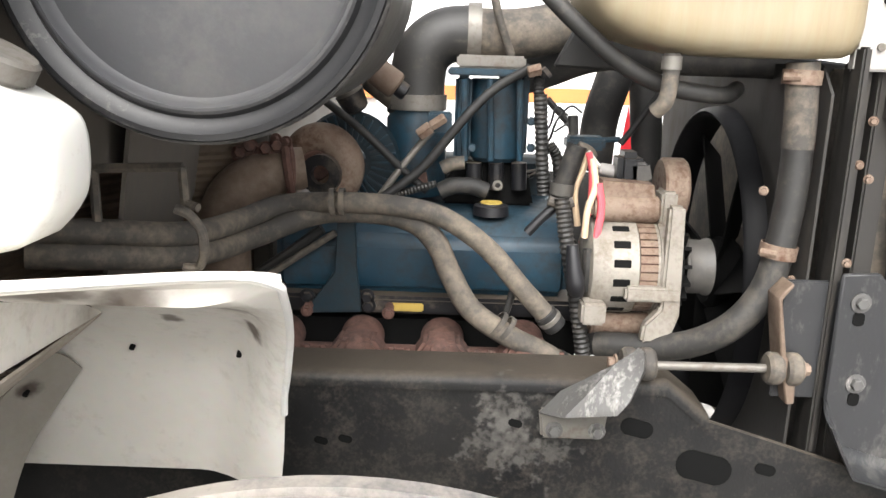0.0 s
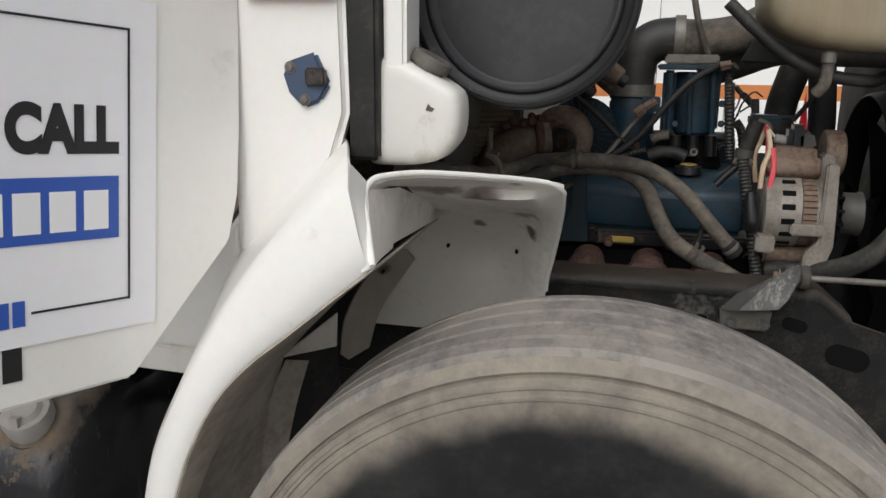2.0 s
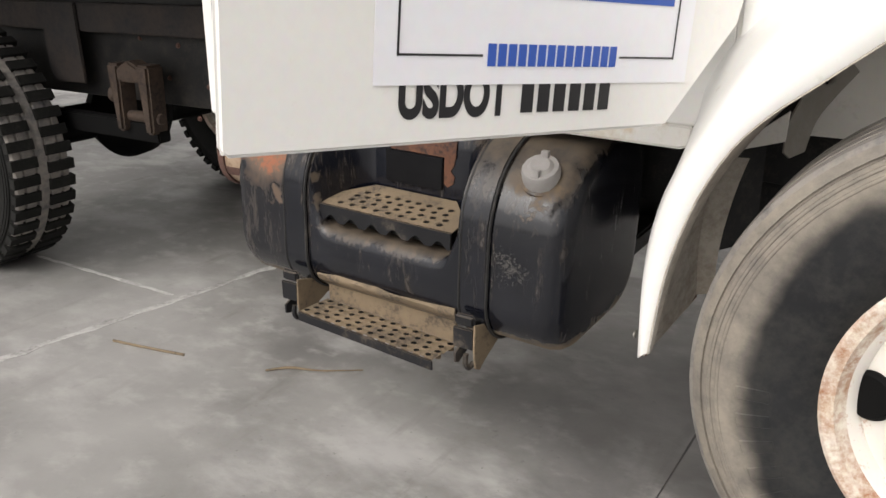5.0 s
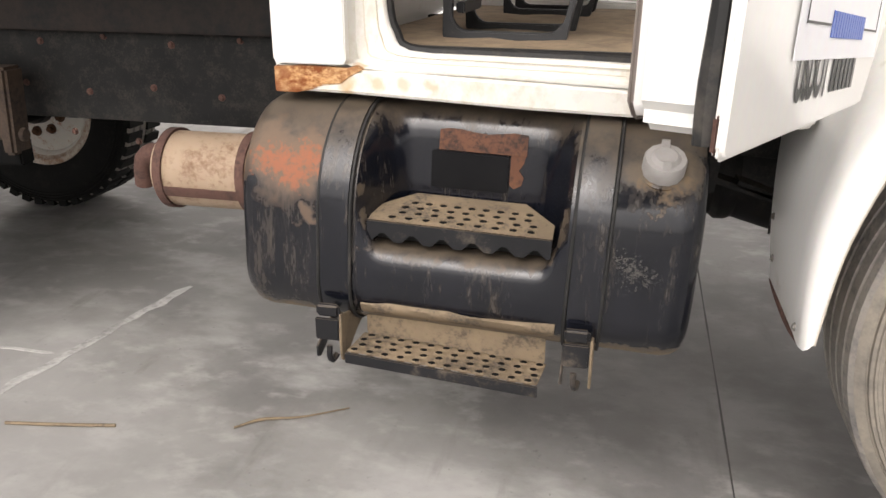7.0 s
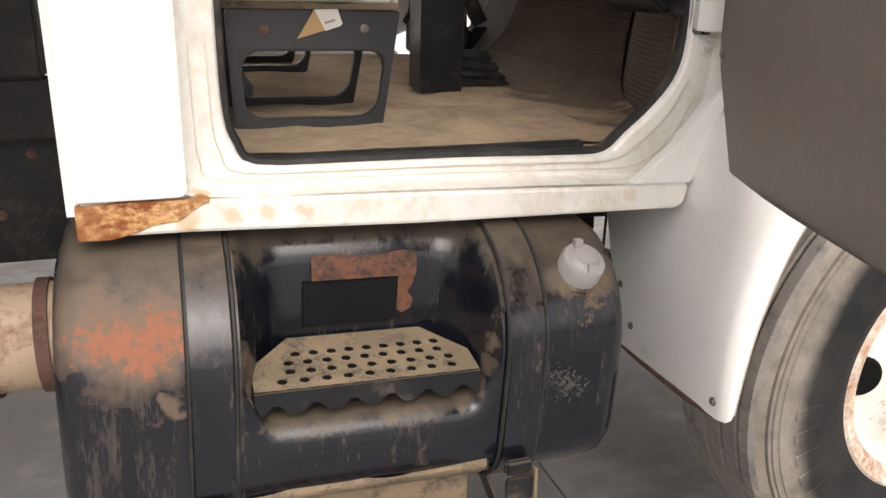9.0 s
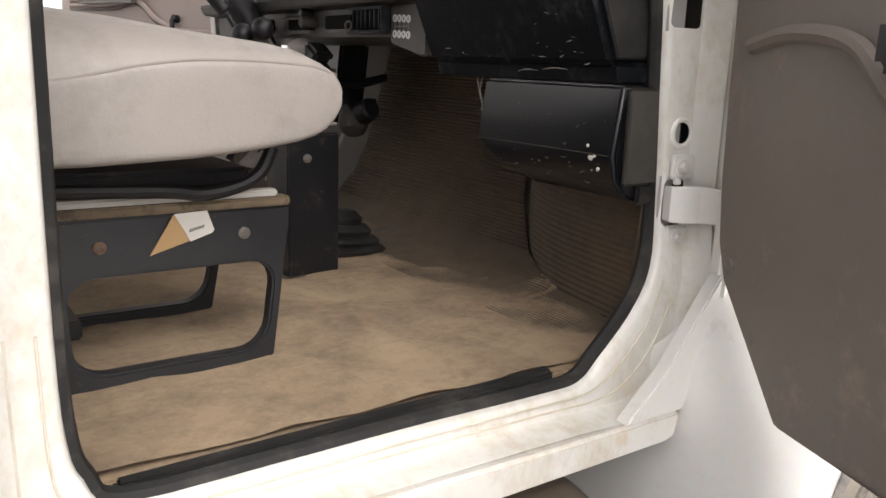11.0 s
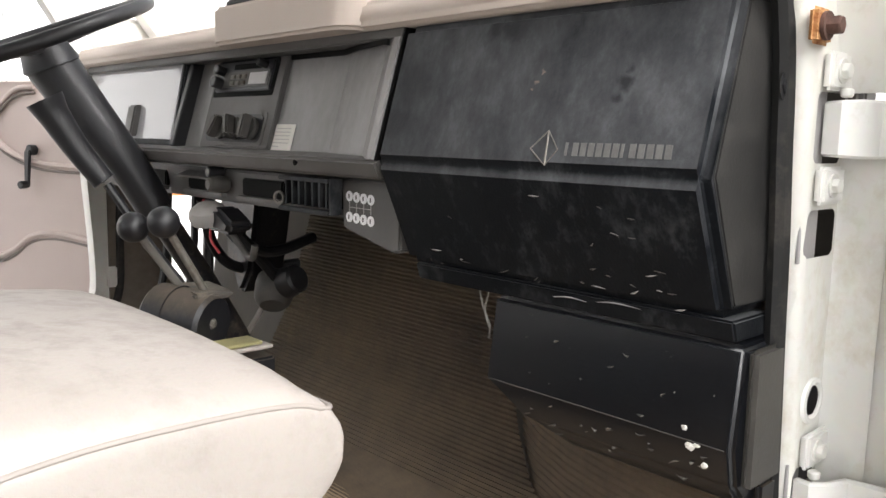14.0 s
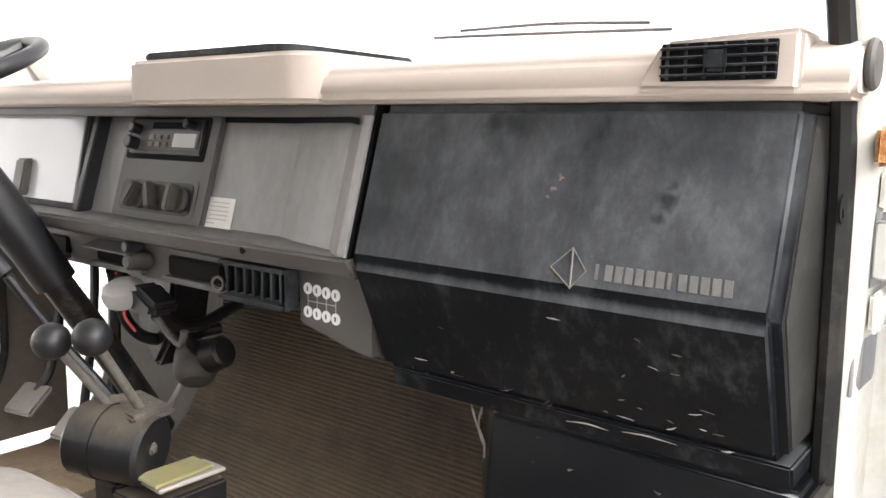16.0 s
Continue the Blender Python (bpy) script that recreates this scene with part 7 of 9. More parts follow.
for i in range(7):
    bm = B()
    box(bm, -0.012, -0.006, -0.07, 0.07, 0.08, 0.40)
    for v in bm.verts:
        v.co.x += v.co.y * 0.45
    bevel(bm, 0.003, 1)
    bmesh.ops.transform(bm, matrix=Matrix.Translation((0.475, 1.64, 1.075)) @ Matrix.Diagonal((1, 0.68, 0.68, 1)) @ Matrix.Rotation(radians(360 / 7 * i + 20), 4, "X"), verts=bm.verts)
    part("blade", bm, M_DARK, fan)
bm = B()
cyl(bm, (0.43, 1.64, 1.075), (0.49, 1.64, 1.075), 0.07, None, 24, 0.01)
part("hub", bm, M_DARK, fan)
radi = thing("radiator", (0.6, 1.75, 0.75), "tall dusty radiator core with side channels", "radiator")
part("side_column", bbox(0.526, 0.60, 1.20, 1.262, 1.40, 1.95, 0.006), M_BAFFLE, radi, "dusty dark side column")
part("core", bbox(0.53, 0.60, 1.27, 2.35, 0.72, 1.47, 0.004), M_HOSE, radi)
for x in (0.475, 0.515):
    part("side_channel", bbox(x, x + 0.03, 1.245, 1.27, 0.72, 1.48, 0.003), M_BAFFLE, radi, "grey dusty steel channel")
part("outer_panel", bbox(0.56, 0.85, 1.22, 1.24, 0.70, 1.60, 0.004), M_BAFFLE, radi, "dusty dark side baffle")
degas = thing("coolant_tank", (0.29, 1.28, 1.48), "yellowed cream plastic coolant tank", "coolant tank")
DG = [(0.105, 1.72), (0.105, 1.60), (0.107, 1.57), (0.113, 1.547), (0.128, 1.526), (0.16, 1.507), (0.21, 1.493), (0.26, 1.485), (0.33, 1.482), (0.42, 1.482), (0.45, 1.484), (0.464, 1.490), (0.472, 1.502), (0.475, 1.52), (0.475, 1.72)]
rows = []
for y, k in ((1.200, 0.045), (1.2005, 0.033), (1.203, 0.022), (1.208, 0.012), (1.216, 0.005), (1.228, 0.0), (1.42, 0.0)):
    rows.append([(x + (k if x < 0.2 else -k if x > 0.44 else 0), y, z + (k if z < 1.56 else 0)) for x, z in DG])
bm = loft(B(), rows)
bm.verts.ensure_lookup_table()
bm.faces.new(bm.verts[:len(DG)])
part("tank_body", bm, M_CREAM, degas, "", 60)
part("mount_plate", bbox(0.470, 0.522, 1.23, 1.25, 1.468, 1.74, 0.003), M_CAP, degas, "pale mounting plate")
for z in (1.50, 1.56, 1.64):
    part("plate_hole", cyl(B(), (0.502, 1.2295, z), (0.502, 1.226, z), 0.0055, None, 12), M_STEEL if z < 1.52 else M_DARK, degas)
bm = B()
tube(bm, [(0.04, 1.26, 1.575), (0.10, 1.26, 1.52), (0.17, 1.27, 1.467), (0.24, 1.28, 1.438), (0.32, 1.30, 1.428), (0.36, 1.36, 1.436)], 0.0125, 12)
oh = thing("overflow_hose", (0.2, 1.27, 1.43), "black rubber overflow hose under the coolant tank", "hose")
part("hose", bm, M_HOSEDK, oh)
bh = thing("bypass_hose", (0.23, 1.25, 1.42), "short bent hose with steel clamp below the coolant tank", "hose")
bm = B()
tube(bm, [(0.228, 1.24, 1.485), (0.228, 1.24, 1.445), (0.224, 1.24, 1.42), (0.214, 1.25, 1.405)], 0.0115, 14)
part("hose", bm, M_HOSE, bh)
part("clamp", lathe(B(), [(0.0122, -0.009), (0.0138, -0.009), (0.0138, 0.009), (0.0122, 0.009)], (0.228, 1.24, 1.472), (0, 0, 1), 20), M_STEEL, bh)
part("support_beam", bevel(prism(B(), [(0.09, 1.46), (0.12, 1.52), (0.56, 1.478), (0.56, 1.45), (0.30, 1.452)], "y", 1.43, 1.45), 0.004, 1), M_RUBBER, shroud)

rh = thing("lower_radiator_hose", (0.4, 1.25, 1.2), "thick dusty radiator hose with spring clamps", "hose")
bm = B()
tube(bm, [(0.410, 1.25, 1.475), (0.416, 1.25, 1.40), (0.418, 1.25, 1.32), (0.412, 1.25, 1.23), (0.396, 1.25, 1.15), (0.35, 1.26, 1.085), (0.28, 1.30, 1.04), (0.18, 1.36, 1.02)], 0.0215, 18)
part("hose", bm, M_HOSEDK, rh)
part("upper_sleeve", tube(B(), [(0.410, 1.25, 1.478), (0.413, 1.25, 1.44), (0.416, 1.25, 1.40), (0.4172, 1.25, 1.36)], 0.0224, 18), M_HOSE, rh, "dusty pale upper end")
for p, d in (((0.411, 1.25, 1.458), (0.02, 0, 1)), ((0.409, 1.25, 1.212), (-0.12, 0, -1))):
    bm = B()
    lathe(bm, [(0.024, -0.01), (0.0265, -0.01), (0.0265, 0.01), (0.024, 0.01)], p, d, 24)
    cyl(bm, (p[0] - 0.03, p[1] - 0.012, p[2]), (p[0] - 0.01, p[1] - 0.022, p[2]), 0.006, None, 8)
    part("hose_clamp", bm, M_RUSTLT, rh, "rusty worm clamp")

# tie rod and front brackets
rod = thing("stay_rod", (0.3, 1.2, 1.05), "steel stay rod with rubber bushes", "rod")
bm = B()
cyl(bm, (0.17, 1.2, 1.048), (0.455, 1.2, 1.05), 0.0065, None, 12)
part("bar", bm, M_STEEL, rod)
for x in (0.196, 0.222, 0.403, 0.43):
    bm = B()
    lathe(bm, [(0, -0.011), (0.02, -0.011), (0.024, -0.006), (0.024, 0.006), (0.02, 0.011), (0, 0.011)], (x, 1.2, 1.05), (1, 0, 0), 22)
    part("bush", bm, M_HOSE, rod, "dusty rubber bush")
for x, q in ((0.178, -1), (0.443, 1)):
    part("nut", bolt(B(), (x, 1.2, 1.05), (q, 0, 0), 0.009, 0.012), M_RUSTLT, rod)
fbr = thing("rod_bracket", (0.12, 1.19, 0.95), "bent steel bracket bolted to the frame rail", "bracket")
part("foot", bevel(prism(B(), [(0.075, 0.935), (0.165, 0.935), (0.17, 0.98), (0.07, 0.98)], "y", 1.185, 1.199), 0.004, 2), M_STEEL, fbr)
bm = loft(B(), [[(0.07, 1.188, 0.975), (0.10, 1.15, 0.985), (0.17, 1.13, 1.0)], [(0.10, 1.188, 1.01), (0.13, 1.15, 1.02), (0.185, 1.13, 1.02)], [(0.15, 1.19, 1.035), (0.17, 1.17, 1.06), (0.206, 1.15, 1.06)], [(0.206, 1.205, 1.0), (0.209, 1.2, 1.075), (0.209, 1.17, 1.08)]])
solid(bm, 0.006)
part("arm", bm, M_GALV, fbr, "scratched bare steel arm")
for x in (0.093, 0.155):
    part("bolt", bolt(B(), (x, 1.185, 0.95), (0, -1, 0), 0.0085, 0.010), M_GALV, fbr)
rbr = thing("radiator_bracket", (0.47, 1.2, 0.9), "grey folded steel radiator support bracket", "bracket")
part("upright", bevel(prism(B(), [(0.393, 1.158), (0.412, 1.180), (0.415, 1.176), (0.400, 1.155), (0.416, 1.07), (0.432, 1.06), (0.436, 1.0), (0.424, 0.998), (0.410, 1.06)], "y", 1.19, 1.235), 0.002, 1), M_TANEL, rbr)
part("web", bbox(0.41, 0.50, 1.215, 1.222, 1.0, 1.178, 0.002), M_GREYPLATE, rbr)
bm = prism(B(), [(0.478, 1.195), (0.53, 1.198), (0.545, 1.18), (0.56, 1.10), (0.60, 1.04), (0.62, 0.90), (0.515, 0.93), (0.49, 0.975), (0.478, 1.01)], "y", 1.19, 1.198)
part("plate", bevel(bm, 0.003, 1), M_GREYPLATE, rbr, "worn dark grey plate")
bm = loft(B(), [[(0.478, y0, 1.0 + dz), (0.490, y0, 0.975 + dz), (0.515, y0, 0.930 + dz), (0.62, y0, 0.900 + dz)] for y0, dz in ((1.192, 0.006), (1.189, -0.006), (1.178, -0.016), (1.150, -0.026))])
part("plate_foot", solid(bm, 0.004), M_GREYPLATE, rbr, "folded lower edge", 60)
for p in ((0.508, 1.19, 1.155), (0.518, 1.19, 1.035)):
    part("bracket_bolt", bolt(B(), p, (0, -1, 0), 0.009, 0.010, 1.6), M_GALV, rbr)
    part("bolt_slot", prism(B(), rrect(p[0] - 0.008, p[0] + 0.008, p[2] - 0.034, p[2] - 0.014, 0.006, 3), "y", 1.1885, 1.192), M_DARK, rbr, "dark slot below the bolt")

# ---------------------------------------------------------------- hoses and cables over the engine
def hose(name, label, pts, r, mat_, seg=14, ribs=None, category="hose", n=6):
    h = thing(name, pts[0], label, category)
    part("hose", tube(B(), pts, r, seg, n, ribs), mat_, h)
    return h


hh_ = hose("heater_hose", "long dusty heater hose looping over the engine",
     [(-0.57, 1.03, 1.258), (-0.50, 1.06, 1.252), (-0.41, 1.14, 1.235), (-0.37, 1.26, 1.232), (-0.33, 1.335, 1.24), (-0.24, 1.335, 1.247), (-0.15, 1.33, 1.245), (-0.08, 1.33, 1.23), (-0.01, 1.325, 1.185), (0.05, 1.32, 1.12), (0.105, 1.33, 1.06)], 0.0165, M_HOSE)
hr_ = hose("heater_return_hose", "long dusty heater hose bending down to the block",
     [(-0.57, 1.03, 1.229), (-0.50, 1.06, 1.222), (-0.41, 1.15, 1.205), (-0.36, 1.29, 1.200), (-0.28, 1.345, 1.225), (-0.20, 1.35, 1.23), (-0.13, 1.345, 1.22), (-0.09, 1.335, 1.19), (-0.065, 1.33, 1.14), (-0.03, 1.32, 1.085), (0.03, 1.315, 1.045), (0.09, 1.32, 1.015), (0.135, 1.325, 0.985)], 0.018, M_HOSE)
for h_, a_, b_, r_ in ((hh_, Vector((0.085, 1.326, 1.082)), Vector((0.107, 1.3305, 1.057)), 0.0165), (hr_, Vector((0.108, 1.322, 1.004)), Vector((0.137, 1.3253, 0.983)), 0.018)):
    part("end_cuff", cyl(B(), a_, b_, r_ + 0.0022, None, 18, 0.002), M_RUBBER, h_, "black rubber end cuff")
    m_ = a_.lerp(b_, 0.45)
    part("worm_clamp", cyl(B(), m_ - (b_ - a_) * 0.13, m_ + (b_ - a_) * 0.13, r_ + 0.0036, None, 18, 0.001), M_STEEL, h_, "dull steel worm clamp")
hose("corrugated_loom", "black corrugated cable conduit",
     [(0.162, 1.34, 0.95), (0.152, 1.34, 1.02), (0.137, 1.345, 1.10), (0.118, 1.35, 1.19), (0.107, 1.36, 1.26)], 0.013, M_HOSEDK, 12, (0.008, 0.0022), "conduit")
hose("corrugated_loom", "black corrugated cable conduit",
     [(0.09, 1.50, 1.26), (0.085, 1.50, 1.32), (0.078, 1.51, 1.40), (0.076, 1.52, 1.45)], 0.010, M_HOSEDK, 12, (0.008, 0.002), "conduit")
hose("fuel_hose", "black braided fuel hose", [(-0.20, 1.44, 1.225), (-0.12, 1.46, 1.285), (-0.05, 1.47, 1.37), (0.0, 1.49, 1.42), (0.06, 1.52, 1.455)], 0.008, M_RUBBER)
hose("steel_fuel_line", "bright steel pipe with brass union", [(-0.19, 1.46, 1.235), (-0.15, 1.47, 1.29), (-0.11, 1.48, 1.34), (-0.085, 1.49, 1.365)], 0.006, M_STEEL, 10, None, "pipe")
hose("turbo_oil_line", "black rubber oil line", [(-0.30, 1.5, 1.40), (-0.22, 1.47, 1.345), (-0.15, 1.47, 1.28), (-0.11, 1.48, 1.245)], 0.007, M_RUBBER)
hose("breather_hose", "thin dusty breather hose crossing the intake pipe", [(-0.01, 1.55, 1.60), (0.005, 1.55, 1.54), (0.03, 1.56, 1.475)], 0.0075, M_HOSE)
hose("red_cable", "pink-red battery cable with black boot", [(0.163, 1.36, 1.285), (0.168, 1.35, 1.25), (0.163, 1.34, 1.21), (0.156, 1.335, 1.165)], 0.006, M_PINK, 8, None, "cable")
hose("cable_boot", "black rubber terminal boot on the alternator", [(0.154, 1.34, 1.185), (0.154, 1.335, 1.15), (0.15, 1.34, 1.12)], 0.012, M_RUBBER, 10, None, "boot")
hose("beige_wire", "beige sleeved wire bundle", [(0.155, 1.38, 1.32), (0.158, 1.36, 1.28), (0.147, 1.35, 1.245), (0.145, 1.35, 1.20)], 0.0055, M_BEIGEW, 8, None, "cable")

# dark inner side behind the engine, as the far fender of the truck
part_far = thing("far_fender_liner", (-0.2, 2.5, 0.9), "dark far inner fender behind the engine", "fender")
part("panel", bbox(-0.7, 0.5, 2.45, 2.47, 0.8, 1.15, 0.006), M_RUBBER, part_far)


# ---------------------------------------------------------------- small parts round the engine
def ring_clip(name, parent, p, d, r, w, mat_, lab=""):
    bm = B()
    lathe(bm, [(r, -w), (r + 0.003, -w), (r + 0.003, w), (r, w)], p, d, 22)
    return part(name, bm, mat_, parent, lab)


def rod_part(name, parent, pts, r, mat_, lab="", seg=10, ribs=None, n=5):
    return part(name, tube(B(), pts, r, seg, n, ribs), mat_, parent, lab)

act = thing("wastegate_actuator", (-0.190, 1.600, 1.392), "tan dusty wastegate actuator can", "actuator")
ps = [(-0.225, 1.600, 1.439), (-0.156, 1.600, 1.390)]
part("can", cyl(B(), ps[0], ps[1], 0.030, 0.032, 24, 0.008), M_HOSE, act)
ps = [(-0.169, 1.600, 1.400), (-0.152, 1.600, 1.386)]
part("flange", cyl(B(), ps[0], ps[1], 0.037, None, 24, 0.003), M_HOSEDK, act)
ps = [(-0.125, 1.460, 1.341), (-0.105, 1.460, 1.357), (-0.081, 1.460, 1.373)]
un = thing("pipe_union", ps[0], "rusty brass hexagon pipe union", "fitting")
part("nut", cyl(B(), ps[0], ps[1], 0.0115, None, 6, 0.002), M_RUSTLT, un)
part("body", cyl(B(), ps[1], ps[2], 0.0095, None, 6, 0.002), M_RUSTLT, un)
part("mount_block", bbox(-0.111, -0.070, 1.470, 1.520, 1.346, 1.379, 0.003), M_BLUE, engine, "blue cast boss")
ps = [(0.055, 1.500, 1.449), (0.078, 1.500, 1.455), (0.092, 1.500, 1.439)]
bj = thing("banjo_fitting", ps[0], "rusty banjo fitting on the filter head", "fitting")
part("block", cyl(B(), ps[0], ps[1], 0.011, None, 6, 0.002), M_RUSTLT, bj)
part("bolt", cyl(B(), ps[1], ps[2], 0.009, None, 6, 0.002), M_BLACK, bj)
hose("black_hose", "thick black rubber hose standing behind the engine", [(0.294, 1.900, 1.493), (0.273, 1.900, 1.421), (0.253, 1.900, 1.341), (0.246, 1.900, 1.234)], 0.040, M_RUBBER, 16)
hose("black_hose", "thick black rubber hose standing behind the engine", [(0.350, 1.950, 1.470), (0.361, 1.950, 1.384), (0.369, 1.950, 1.283), (0.368, 1.950, 1.192)], 0.036, M_RUBBER, 16)
tg = thing("red_strap", (0.305, 1.86, 1.215), "bright pink-red strap end behind the hoses", "strap")
part("strap", prism(B(), [(0.305, 1.381), (0.321, 1.26), (0.305, 1.215), (0.293, 1.278)], "y", 1.858, 1.861), M_RED, tg)
hose("vacuum_line", "thin black rubber line", [(0.220, 1.500, 1.333), (0.244, 1.500, 1.366), (0.280, 1.500, 1.421)], 0.0055, M_RUBBER, 8)
hose("wire_loom", "black taped wire loom", [(0.097, 1.560, 1.403), (0.120, 1.560, 1.379), (0.150, 1.560, 1.348)], 0.006, M_RUBBER, 8)
sn = thing("pressure_sensor", (0.129, 1.52, 1.320), "dark blue sensor block with plugs and wires", "sensor")
part("block", bbox(0.129, 0.196, 1.50, 1.55, 1.320, 1.343, 0.005), M_BLUE, sn)
rod_part("tip", sn, [(0.192, 1.520, 1.337), (0.223, 1.520, 1.339)], 0.005, M_BLUE)
rod_part("plug", sn, [(0.139, 1.500, 1.347), (0.136, 1.500, 1.379)], 0.009, M_HOSEDK)
rod_part("plug", sn, [(0.141, 1.460, 1.329), (0.159, 1.460, 1.322), (0.165, 1.460, 1.312)], 0.012, M_HOSE)
rod_part("wire", sn, [(0.156, 1.530, 1.382), (0.135, 1.530, 1.393), (0.112, 1.530, 1.366), (0.104, 1.530, 1.337)], 0.0022, M_INK, "", 6)
rod_part("wire", sn, [(0.142, 1.530, 1.370), (0.127, 1.530, 1.360), (0.109, 1.530, 1.347)], 0.0022, M_INK, "", 6)
rod_part("wire", sn, [(0.131, 1.530, 1.377), (0.111, 1.530, 1.391), (0.100, 1.530, 1.356), (0.079, 1.530, 1.341)], 0.0022, M_INK, "", 6)
rod_part("wire", sn, [(0.112, 1.530, 1.366), (0.104, 1.530, 1.341), (0.095, 1.530, 1.319)], 0.0022, M_INK, "", 6)
rod_part("wire", sn, [(0.162, 1.480, 1.318), (0.154, 1.480, 1.290), (0.145, 1.480, 1.261)], 0.003, M_PINK, "pink wire", 6)
rod_part("wire", sn, [(0.155, 1.440, 1.324), (0.150, 1.440, 1.296), (0.139, 1.440, 1.257), (0.147, 1.440, 1.200)], 0.0055, M_BEIGEW, "beige sleeved wire", 8)
rod_part("wire", sn, [(0.154, 1.420, 1.326), (0.161, 1.420, 1.299), (0.163, 1.420, 1.252), (0.157, 1.420, 1.204), (0.153, 1.420, 1.175)], 0.0055, M_PINK, "pink-red wire", 8)
rod_part("wire", sn, [(0.157, 1.440, 1.326), (0.171, 1.440, 1.308), (0.180, 1.440, 1.299)], 0.0035, M_PAPER, "pale wire", 6)
ps = [(0.176, 1.440, 1.298), (0.216, 1.440, 1.292)]
part("connector", cyl(B(), ps[0], ps[1], 0.010, 0.011, 12, 0.003), M_CAP, sn, "grey cylindrical connector")
hose("thick_breather", "short thick black hose with grey sleeve", [(0.138, 1.440, 1.335), (0.129, 1.440, 1.304), (0.120, 1.440, 1.266), (0.117, 1.440, 1.247)], 0.017, M_RUBBER, 12)
sl = thing("hose_sleeve", (0.116, 1.440, 1.257), "grey clamp sleeve on the hose", "clamp")
ring_clip("ring", sl, (0.117, 1.440, 1.262), (0.1, 0, 1), 0.0175, 0.010, M_GREYDK)
ck = thing("cable_clip", (0.080, 1.380, 1.229), "dusty plastic cable clip and black lever plug", "clip")
rod_part("lever", ck, [(0.057, 1.380, 1.198), (0.076, 1.380, 1.220), (0.099, 1.380, 1.243)], 0.008, M_INK)
rod_part("strap", ck, [(0.087, 1.370, 1.254), (0.109, 1.370, 1.248), (0.127, 1.370, 1.253)], 0.008, M_HOSE)
hose("coolant_line", "black rubber coolant line behind the oil cap", [(-0.088, 1.500, 1.242), (-0.066, 1.500, 1.251), (-0.032, 1.500, 1.252), (-0.005, 1.500, 1.243)], 0.015, M_RUBBER, 12)
hose("corrugated_loom", "thin dusty corrugated conduit", [(-0.162, 1.460, 1.240), (-0.129, 1.460, 1.250), (-0.093, 1.460, 1.261)], 0.007, M_HOSEDK, 10, (0.006, 0.0015), "conduit")
hose("corrugated_loom", "black corrugated cable conduit", [(0.076, 1.470, 1.414), (0.080, 1.470, 1.361), (0.085, 1.470, 1.299), (0.091, 1.470, 1.246)], 0.012, M_HOSEDK, 12, (0.008, 0.002), "conduit")
hose("corrugated_loom", "black corrugated cable conduit", [(0.104, 1.550, 1.324), (0.119, 1.550, 1.300), (0.127, 1.550, 1.249)], 0.011, M_HOSEDK, 12, (0.008, 0.002), "conduit")
fp = thing("feed_pump_fitting", (-0.067, 1.500, 1.283), "dusty tan hose fitting beside the filter", "fitting")
rod_part("stub", fp, [(-0.085, 1.500, 1.282), (-0.068, 1.500, 1.290), (-0.046, 1.500, 1.293)], 0.012, M_HOSE, "", 12)
rod_part("knuckle", fp, [(-0.132, 1.520, 1.254), (-0.110, 1.520, 1.258)], 0.014, M_RUST, "rusty knuckle", 12)
rod_part("rib", filt, [(-0.051, 1.525, 1.434), (-0.046, 1.525, 1.293)], 0.006, M_BLUE, "", 8)
rod_part("rib", filt, [(-0.006, 1.525, 1.435), (-0.000, 1.525, 1.294)], 0.006, M_BLUE, "", 8)
rod_part("rib", filt, [(0.044, 1.525, 1.437), (0.051, 1.525, 1.296)], 0.006, M_BLUE, "", 8)
part("boss", cyl(B(), (-0.034, 1.515, 1.317), (-0.034, 1.540, 1.314), 0.008, None, 10, 0.002), M_BLUE, filt)
part("boss", cyl(B(), (0.067, 1.515, 1.366), (0.069, 1.540, 1.364), 0.008, None, 10, 0.002), M_BLUE, filt)
part("boss", cyl(B(), (0.069, 1.515, 1.320), (0.071, 1.540, 1.318), 0.008, None, 10, 0.002), M_BLUE, filt)
part("boss", cyl(B(), (-0.037, 1.515, 1.382), (-0.036, 1.540, 1.381), 0.008, None, 10, 0.002), M_BLUE, filt)
rod_part("pedestal", filt, [(-0.029, 1.550, 1.287), (-0.028, 1.550, 1.239)], 0.014, M_BLACK, "black fitting under the filter", 12)
rod_part("pedestal", filt, [(0.011, 1.550, 1.288), (0.013, 1.550, 1.240)], 0.014, M_BLACK, "black fitting under the filter", 12)
rod_part("pedestal", filt, [(0.052, 1.550, 1.289), (0.054, 1.550, 1.241)], 0.014, M_BLACK, "black fitting under the filter", 12)
part("ring_bolt", lathe(B(), [(0.005, -0.003), (0.009, -0.003), (0.009, 0.003), (0.005, 0.003)], (0.013, 1.500, 1.255), (0, 1, 0), 16, close=True), M_STEEL, filt)
part("arm", bevel(prism(B(), [(0.215, 1.314), (0.249, 1.316), (0.259, 1.282), (0.221, 1.276)], "y", 1.40, 1.44), 0.006, 2), M_GREYDK, idl, "dark grey tensioner arm")
cb = thing("lifting_bracket", (-0.307, 1.40, 1.045), "dark blue steel bracket on the valve cover", "bracket")
part("plate", bevel(prism(B(), [(-0.252, 1.212), (-0.222, 1.215), (-0.22, 1.129), (-0.212, 1.061), (-0.212, 1.049), (-0.307, 1.045), (-0.293, 1.068), (-0.257, 1.118)], "y", 1.395, 1.404), 0.002, 1), M_BLUEDK, cb)
